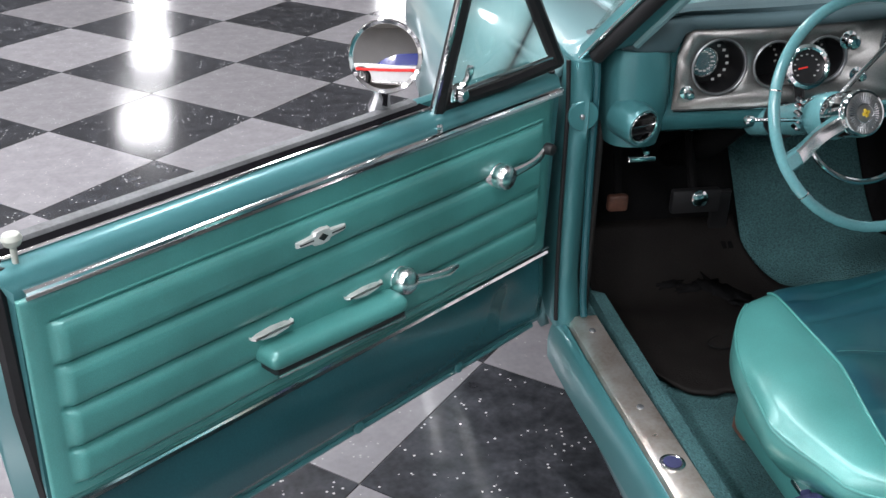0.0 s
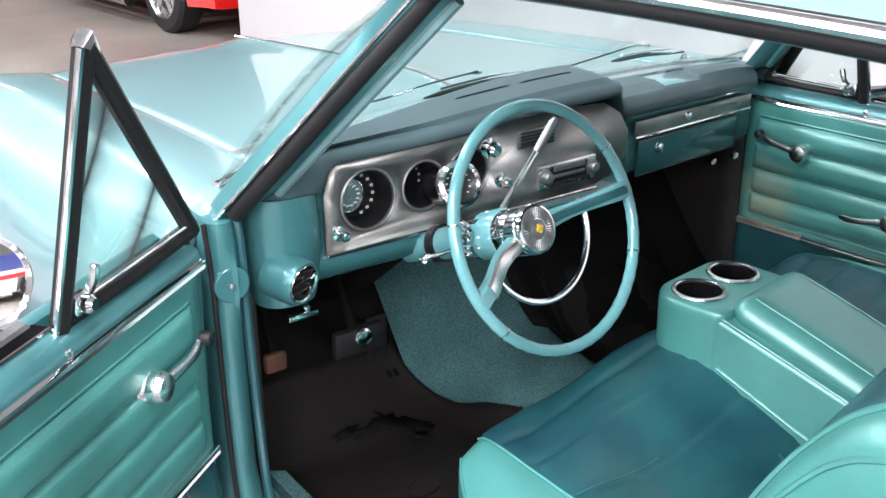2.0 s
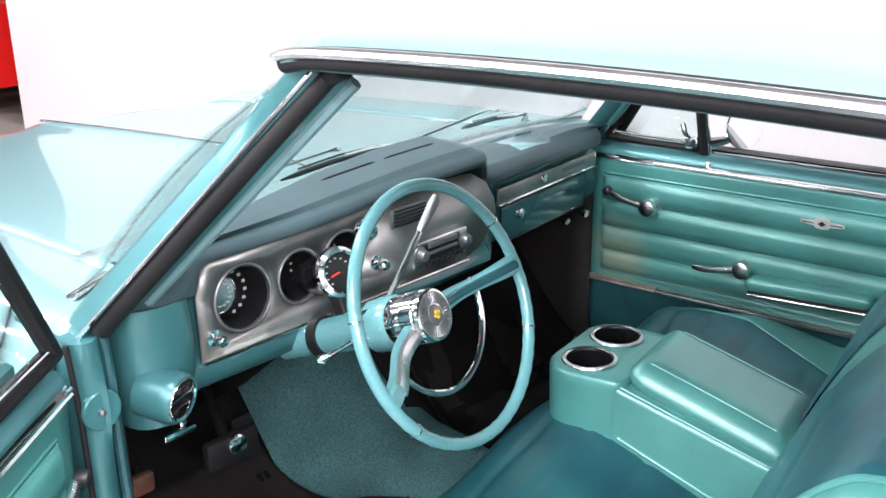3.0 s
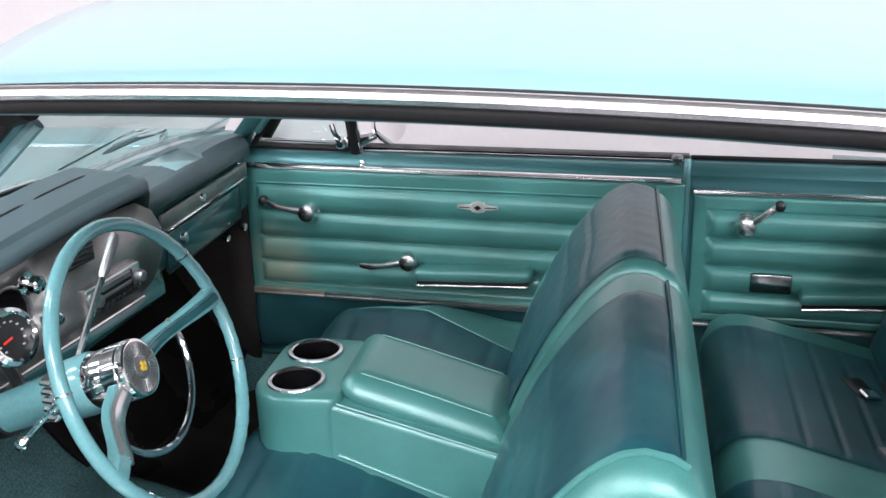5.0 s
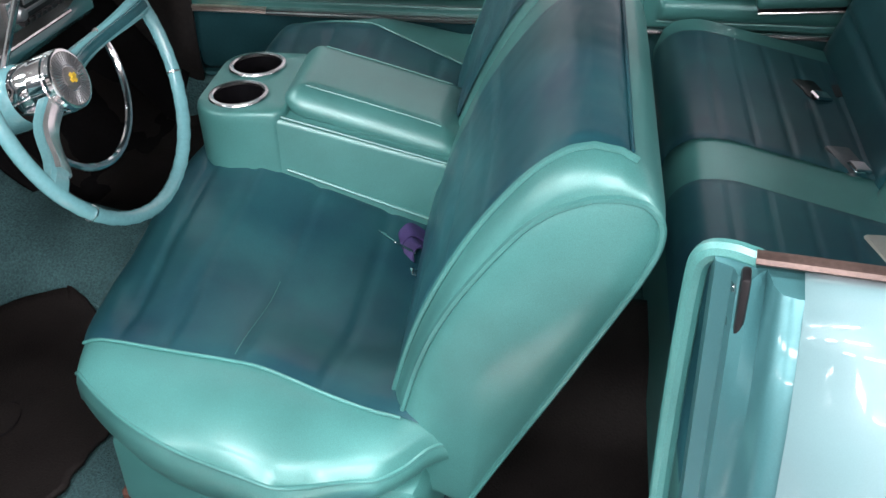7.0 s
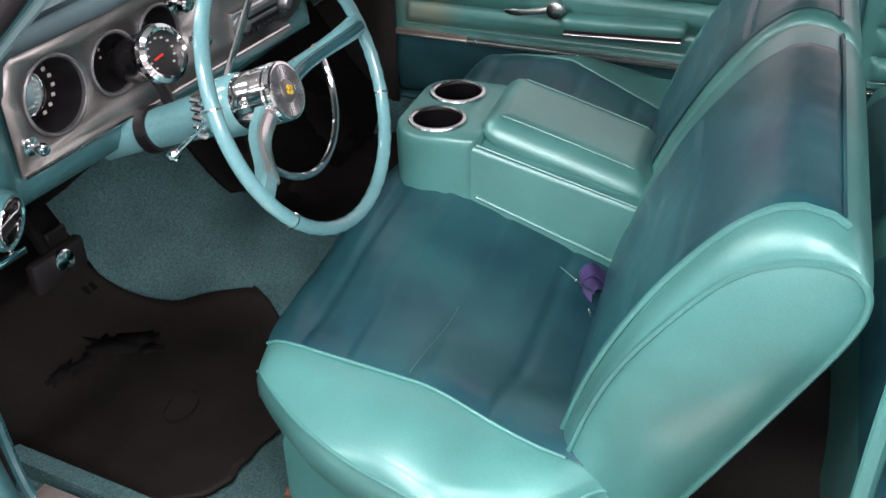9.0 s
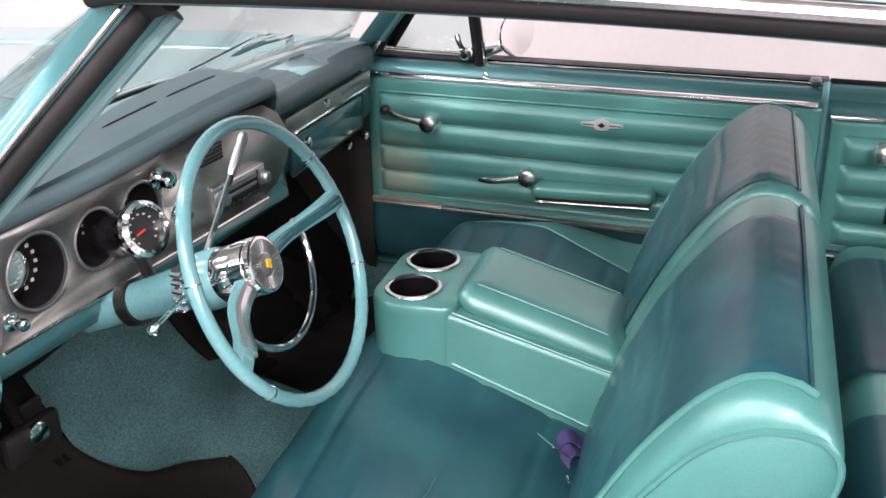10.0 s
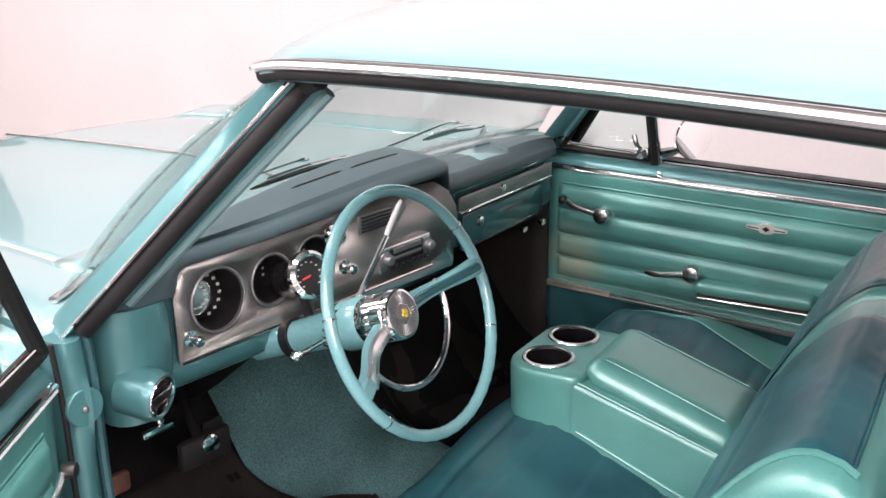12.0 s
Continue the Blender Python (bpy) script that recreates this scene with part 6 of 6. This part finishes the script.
# ---- loose things ----
def build_console():
    e = thing("console", (0.07, -0.18, 0.50), "turquoise vinyl console with two cup holders resting on the bench seat", "console")
    m = Matrix.Translation((0.066, -0.043, 0)) @ Matrix.Rotation(radians(8.5), 4, "Z")
    zc = 0.682
    # front block with two wells: a rounded outline, open wells cut as rings
    bm = B()
    out = []
    for cx, cy, rr, a0 in ((0.064, 0.008, 0.058, 0), (-0.064, 0.008, 0.060, 90), (-0.088, -0.060, 0.030, 180), (0.104, -0.072, 0.015, 270)):
        for i in range(9):
            a = radians(a0 + 11.25 * i)
            out.append((cx + rr * math.cos(a), cy + rr * math.sin(a)))
    rows = [[Vector((x * k, y * k + (1 - k) * -0.01, z)) for x, y in out] for z, k in ((0.535, 0.985), (0.62, 1.0), (0.66, 1.005), (zc - 0.011, 1.004), (zc - 0.007, 0.992), (zc - 0.004, 0.985), (zc - 0.001, 0.95))]
    loft(bm, rows, caps=False)
    rim = [(x * 0.95, y * 0.95 - 0.0005) for x, y in out]
    edges = []
    for ring in [rim] + [[(x + 0.044 * math.cos(2 * math.pi * q / 32), 0.044 * math.sin(2 * math.pi * q / 32)) for q in range(32)] for x in (-0.0575, 0.0575)]:
        vs = [bm.verts.new((x, y, zc - 0.001)) for x, y in ring]
        edges += [bm.edges.new((vs[q], vs[(q + 1) % len(vs)])) for q in range(len(vs))]
    bmesh.ops.triangle_fill(bm, use_beauty=True, edges=edges)
    bmesh.ops.remove_doubles(bm, verts=bm.verts, dist=0.0008)
    part("front_block", bm, VINYL, e, "rounded turquoise vinyl block", m=m, sharp=40)
    for x in (-0.0575, 0.0575):
        mm = m @ Matrix.Translation((x, 0.0, zc))
        bm = B()
        lathe(bm, [(0.043, -0.002), (0.049, -0.001), (0.0505, 0.0015), (0.049, 0.004), (0.044, 0.0048), (0.0415, 0.003), (0.041, -0.001)], mm, 40, caps=False)
        part("cup_ring", bm, SATIN, e, "satin metal cup holder ring")
        bm = B()
        lathe(bm, [(0.0425, 0.002), (0.041, -0.002), (0.039, -0.075), (0.0, -0.076)], mm, 40, caps=False)
        part("cup_well", bm, FELT, e, "deep black cup holder well")
    # box behind, tapering down to the rear
    bm = B()
    rows = []
    for i in range(9):
        t = i / 8
        y = -0.055 - 0.310 * t
        zt = 0.676 - 0.082 * t
        zb = 0.520 - 0.13 * t
        rows.append([Vector((x, y, z)) for x, z in ((-0.112, zb), (-0.114, zt - 0.012), (-0.112, zt - 0.005), (-0.106, zt), (0.112, zt), (0.120, zt - 0.003), (0.124, zt - 0.010), (0.122, zb))])
    loft(bm, rows)
    part("box", bm, VINYL, e, "turquoise vinyl console box", m=m, sharp=50)
    bm = B()
    tube(bm, [(-0.115, -0.085 - 0.27 * t, 0.576 - 0.098 * t) for t in [i / 10 for i in range(11)]], 0.0032, 6)
    part("piping", bm, VINYL, e, m=m)
    bm = B()
    tube(bm, [(-0.112, -0.085 - 0.27 * t, 0.6715 - 0.075 * t) for t in [i / 10 for i in range(11)]], 0.0022, 6)
    part("piping", bm, VINYL, e, m=m)
    # padded lid
    bm = B()

    def lid(x, y, drop):
        yy = y - 0.228
        base = 0.676 - 0.082 * (-0.055 - yy) / 0.310
        return Vector((x + 0.016, yy, base + 0.038 + 0.010 * (yy + 0.37) / 0.28 - drop + 0.004 * (1 - (x / 0.11) ** 2) * (1 - (y / 0.15) ** 2)))
    prof = [(0.012, 0.052), (0.003, 0.046), (0.0, 0.038), (0.0, 0.032), (0.004, 0.024), (0.011, 0.016), (0.019, 0.009), (0.028, 0.004), (0.038, 0.001), (0.046, 0.0)]
    pillow(bm, 0.108, 0.148, 0.034, prof, lid, nc=7, ns=14)
    part("lid", bm, VINYL, e, "padded turquoise vinyl lid", m=m, sharp=70)
    for sx in (-1, 1):
        bm = B()
        tube(bm, [lid(sx * 0.078, y, 0.0022) for y in [-0.11 + 0.22 * i / 20 for i in range(21)]], 0.0014, 6)
        part("lid_stitching", bm, VINYL, e, m=m)
    return e


build_console()


def build_mats():
    """Black mats lying on the carpet, their edges uneven."""
    for x0, x1, y0, y1, lab in ((-0.638, -0.170, 0.600, 0.075, "dusty black driver floor mat on the carpet"), (0.17, 0.66, 0.62, 0.02, "black passenger floor mat on the carpet"), (-0.60, 0.06, -0.50, -0.765, "black rear floor mat")):
        bm = B()

        def f(u, v):
            x = x0 + (x1 - x0) * u
            y = y0 + (y1 - y0) * v
            loose = 1.0 if y1 > 0 else 0.15
            y += 0.14 * max(0, abs(2 * u - 1) - 0.45) ** 2 * 4 * smooth(0.55, 1.0, v) * (1 if y1 > 0 else 0)
            x += (0.095 * smooth(0.45, 0.0, v) - 0.02) * -max(0.0, 2 * u - 1) * loose
            x += 0.020 * loose * smooth(0.30, 1.0, v) * max(0.0, 1 - 2 * u) if x0 < 0 else 0.0
            x += 0.035 * loose * noise.noise(Vector((v * 4, x0, 0))) * (1 if u > 0.5 else -1) * abs(2 * u - 1)
            y += (0.018 * noise.noise(Vector((u * 4, x1, 2))) + 0.006 * noise.noise(Vector((u * 19, x1, 4)))) * loose * max(0.0, 2 * v - 1) + (0.12 * x if y1 < 0 else 0)
            return (x, y, floor_height(x, y) + 0.012 + 0.006 * noise.noise(Vector((x * 12, y * 12, 5))))
        sheet(bm, f, 40, 40)
        rug = tagged(part("floor_mat", bm, MAT, None, solid=0.008, offset=0, out=(0, 0, 1)), lab, "floor mat", "floor mats")
        if x1 < 0:
            # moulded oval and a row of worn marks across the driver mat
            bm = B()
            rows = []
            for i in range(33):
                a = 2 * math.pi * i / 32
                p = Vector((-0.399 + 0.040 * math.cos(a) - 0.010 * math.sin(a), 0.250 + 0.012 * math.cos(a) + 0.024 * math.sin(a), 0.2535))
                rows.append([p + Vector((0.002 * math.cos(q), 0.002 * math.cos(q), 0.002 * math.sin(q))) for q in (0, 1.57, 3.14, 4.71)])
            loft(bm, rows, caps=False)
            part("mat_emblem", bm, UNDER, rug, "moulded oval mark")
            for i, (x, y, w, h, turn) in enumerate(((-0.315, 0.452, 0.125, 0.050, -0.5), (-0.375, 0.474, 0.110, 0.024, 0.15), (-0.440, 0.482, 0.070, 0.018, 0.1), (-0.300, 0.405, 0.050, 0.026, -0.9))):
                bm = B()
                ring = []
                for q in range(40):
                    a = 2 * math.pi * q / 40
                    k = 0.5 + 0.30 * noise.noise(Vector((2.2 * math.cos(a), 2.2 * math.sin(a), 7 + i))) + 0.22 * noise.noise(Vector((6 * math.cos(a), 6 * math.sin(a), 3 + i)))
                    p = Matrix.Rotation(turn, 2) @ Vector((w * k * math.cos(a), h * k * math.sin(a)))
                    ring.append(bm.verts.new((x + p.x, y + p.y, floor_height(x + p.x, y + p.y) + 0.0225)))
                bm.faces.new(ring)
                part("worn_mark", bm, UNDER, rug, "worn black patch", solid=0.002, out=(0, 0, 1))


build_mats()

# Black sheets over the toe board carpet put footwell shade into colour.
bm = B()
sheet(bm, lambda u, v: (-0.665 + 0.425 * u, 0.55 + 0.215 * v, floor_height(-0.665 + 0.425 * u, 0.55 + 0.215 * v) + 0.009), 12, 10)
part("toe_board_pad", bm, UNDER, CAR, "near-black sheet on the toe board under the pedals, shade put into its colour", solid=0.008, offset=0, out=(0, 0, 1))
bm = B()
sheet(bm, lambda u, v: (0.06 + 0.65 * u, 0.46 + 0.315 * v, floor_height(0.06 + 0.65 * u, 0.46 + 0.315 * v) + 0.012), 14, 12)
part("toe_board_pad", bm, UNDER, CAR, "near-black sheet on the passenger toe board, shade put into its colour", solid=0.008, offset=0, out=(0, 0, 1))


def ribbon(bm, pts, width, side, thick=0.0025):
    """A flat strap along pts, its width along side."""
    side = Vector(side).normalized() * width / 2
    pts = [Vector(p) for p in pts]
    rows = []
    for i, p in enumerate(pts):
        d = (pts[min(i + 1, len(pts) - 1)] - pts[max(i - 1, 0)]).normalized()
        n = d.cross(side).normalized() * thick
        rows.append([p - side - n, p + side - n, p + side + n, p - side + n])
    loft(bm, rows)


def build_belts():
    # centre belt folded on the driver cushion
    e = thing("seat_belt", (0.0, -0.35, 0.45), "purple seat belt with a steel buckle tucked behind the cushion", "seat belt", "seat belts")
    bm = B()
    ribbon(bm, curve([(-0.025, -0.410, 0.470), (-0.040, -0.372, 0.512), (-0.058, -0.352, 0.520), (-0.076, -0.338, 0.500), (-0.062, -0.350, 0.486), (-0.046, -0.366, 0.492), (-0.035, -0.395, 0.478)], 26), 0.044, (0.85, 0.45, 0.3))
    ribbon(bm, curve([(-0.060, -0.410, 0.474), (-0.085, -0.384, 0.506), (-0.108, -0.372, 0.502), (-0.124, -0.376, 0.484)], 14), 0.040, (0.5, 0.8, 0.3))
    bmesh.ops.transform(bm, matrix=Matrix.Translation((-0.07, -0.368, 0.486)) @ Matrix.Scale(0.62, 4) @ Matrix.Translation((0.07, 0.368, -0.492)), verts=bm.verts)
    part("webbing", bm, BELT, e)
    bm = B()
    mb = Matrix.Translation((-0.080, -0.345, 0.492)) @ Euler((0.75, 0.25, 0.75)).to_matrix().to_4x4()
    for p, q in (((-0.034, -0.020), (0.034, -0.020)), ((0.034, -0.020), (0.034, 0.020)), ((0.034, 0.020), (-0.034, 0.020)), ((-0.034, 0.020), (-0.034, -0.020))):
        tube(bm, [mb @ Vector((*p, 0)), mb @ Vector((*q, 0))], 0.0020, 8)
    part("buckle", bm, CHROME, e, "bright steel wire buckle")
    bm = B()
    box(bm, (0, 0, 0), (0.022, 0.016, 0.006), 0.002, 1, m=Matrix.Translation((-0.140, -0.394, 0.480)) @ Euler((0.6, 0.2, 0.5)).to_matrix().to_4x4())
    part("tongue", bm, CHROME, e)
    # driver belt end on the sill side
    e = thing("seat_belt", (-0.56, -0.45, 0.34), "navy seat belt end lying by the door sill", "seat belt", "seat belts")
    bm = B()
    ribbon(bm, curve([(-0.575, -0.40, 0.375), (-0.58, -0.44, 0.40), (-0.59, -0.49, 0.395), (-0.60, -0.53, 0.37), (-0.60, -0.50, 0.352)], 14), 0.05, (1, 0.2, 0.15), 0.006)
    part("webbing", bm, NAVY, e)
    bm = B()
    box(bm, (0, 0, 0), (0.02, 0.035, 0.014), 0.004, 2, m=Matrix.Translation((-0.565, -0.385, 0.392)))
    part("tongue", bm, CHROME, e)
    # rear belts
    for x, y, z, mat, lab in ((0.20, -1.035, 0.568, GREY, "black rear seat belt with a dark steel buckle"), (-0.06, -1.085, 0.568, IVORY, "rear seat belt with a pale buckle"), (0.45, -0.98, 0.568, BLACK, "black rear seat belt with a chrome buckle")):
        e = thing("seat_belt", (x, y, z - 0.02), lab, "seat belt", "seat belts")
        bm = B()
        box(bm, (0, 0, 0), (0.085, 0.05, 0.02), 0.006, 2, m=Matrix.Translation((x, y, z)) @ Euler((0.25, -0.1, 0.5)).to_matrix().to_4x4())
        part("buckle", bm, mat, e)
        bm = B()
        box(bm, (0, 0, 0), (0.03, 0.034, 0.008), 0.003, 1, m=Matrix.Translation((x - 0.03, y - 0.015, z + 0.013)) @ Euler((0.25, -0.1, 0.5)).to_matrix().to_4x4())
        part("release", bm, CHROME, e)
        bm = B()
        ribbon(bm, curve([(x + 0.02, y - 0.03, z - 0.004), (x + 0.05, y - 0.07, z - 0.01), (x + 0.07, y - 0.11, z - 0.05)], 8), 0.045, (0.8, 0.4, 0))
        part("webbing", bm, BLACK, e)


build_belts()


# ---- the red car beyond the partition ----
def build_red_car():
    e = thing("sports_car", (0.6, 7.4, 0), "red sports car with bright wheels and a chrome side pipe", "car")
    bm = B()
    rows = []
    # side body as sections along its length
    for i in range(41):
        x = -2.0 + 4.5 * i / 40
        arch = 0.0
        for cx in (1.62, -0.85):
            d = abs(x - cx)
            if d < 0.40:
                arch = max(arch, math.sqrt(0.40 ** 2 - d * d))
        low = max(0.24 + 0.04 * smooth(1.9, 2.5, x), 0.34 + arch if arch > 0 else 0)
        top = 0.80 + 0.03 * math.sin(x)
        low = min(low, top - 0.08)
        yo = 6.62 + 0.05 * math.cos(x * 0.9)
        rows.append([Vector((x, yo + 0.10, low)), Vector((x, yo + 0.01, low + 0.01)), Vector((x, yo, 0.5 * low + 0.5 * top)), Vector((x, yo + 0.03, top - 0.03)), Vector((x, yo + 0.12, top)), Vector((x, yo + 1.5, top + 0.02)), Vector((x, yo + 1.6, low))])
    loft(bm, rows)
    part("body", bm, RED, e, "glossy red body", sharp=40)
    bm = B()
    rows = []
    for x, k in ((-1.3, 0.0), (-1.1, 0.6), (-0.5, 1.0), (0.3, 1.0), (0.9, 0.5), (1.2, 0.0)):
        rows.append([Vector((x, 6.85, 0.81)), Vector((x, 7.0, 0.81 + 0.40 * k)), Vector((x, 7.8, 0.81 + 0.40 * k)), Vector((x, 8.0, 0.81))])
    loft(bm, rows)
    part("roof", bm, RED, e)
    for cx in (1.62, -0.85):
        bm = B()
        mm = facing((cx, 6.72, 0.33), (0, -1, 0))
        lathe(bm, [(0.21, -0.12), (0.30, -0.11), (0.33, -0.08), (0.33, 0.07), (0.30, 0.10), (0.22, 0.10), (0.21, 0.06)], mm, 48, caps=False)
        w = part("wheel", bm, RUBBER, e, "black tyre with a bright spoked rim")
        bm = B()
        lathe(bm, [(0.225, -0.05), (0.23, 0.09), (0.215, 0.105), (0.20, 0.09), (0.19, 0.03)], mm, 48, caps=False)
        part("rim", bm, WORN, w)
        bm = B()
        lathe(bm, [(0.205, 0.02), (0.0, 0.02)], mm, 40, caps=False)
        part("brake_shadow", bm, GREY, w)
        for k in range(5):
            bm = B()
            box(bm, (0.115, 0, 0.062), (0.18, 0.058, 0.03), 0.01, 2, m=mm @ Matrix.Rotation(radians(72 * k + 10), 4, "Z"))
            part("rim_spoke", bm, CHROME, w)
        bm = B()
        lathe(bm, [(0.055, 0.05), (0.05, 0.09), (0.03, 0.105), (0.0, 0.107)], mm, 24)
        part("rim_cap", bm, CHROME, w)
    bm = B()
    tube(bm, [(-0.35, 6.60, 0.21), (0.4, 6.60, 0.21), (1.12, 6.60, 0.21)], 0.06, 14)
    part("side_pipe", bm, WORN, e, "satin metal side pipe")
    bm = B()
    tube(bm, curve([(2.0, 6.58, 0.60), (2.2, 6.58, 0.60), (2.5, 6.62, 0.61)], 8), [0.008, 0.02, 0.026, 0.028, 0.028, 0.028, 0.028, 0.028], 10, flat=0.9)
    part("bumper", bm, CHROME, e, "slim chrome bumper")
    # the car stands end-on beyond the partition
    other = copy_thing(e, Matrix.Translation((-1.6, -5.9, 0)) @ Matrix.Rotation(radians(196), 4, "Z"))
    tagged(other, "white sports car with a red side band and blue roof", "car")
    for ch in other.children:
        if ch.name.startswith(("body", "roof")):
            ch.data = ch.data.copy()
            ch.data.materials[0] = WHITE_CAR if ch.name.startswith("body") else BLUE_CAR
            tagged(ch, "glossy white body" if ch.name.startswith("body") else "glossy blue roof")
            if ch.name.startswith("body"):
                bm = B()
                loft(bm, [[Vector((x, 6.606 + 0.05 * math.cos(x * 0.9) + d, z)) for d, z in ((0, 0.60), (0.012, 0.70), (0.030, 0.70), (0.030, 0.60))] for x in [-1.9 + 4.3 * i / 20 for i in range(21)]])
                band = part("side_band", bm, RED, other, "red painted side band")
                band.matrix_basis = ch.matrix_basis.copy()
                band.matrix_parent_inverse = ch.matrix_parent_inverse.copy()
    e.matrix_basis = Matrix.Translation((1.60, 6.62, 0)) @ Matrix.Rotation(radians(-85), 4, "Z") @ Matrix.Translation((-1.62, -6.66, 0)) @ Matrix.Translation(e.location)


build_red_car()
build_tiles()
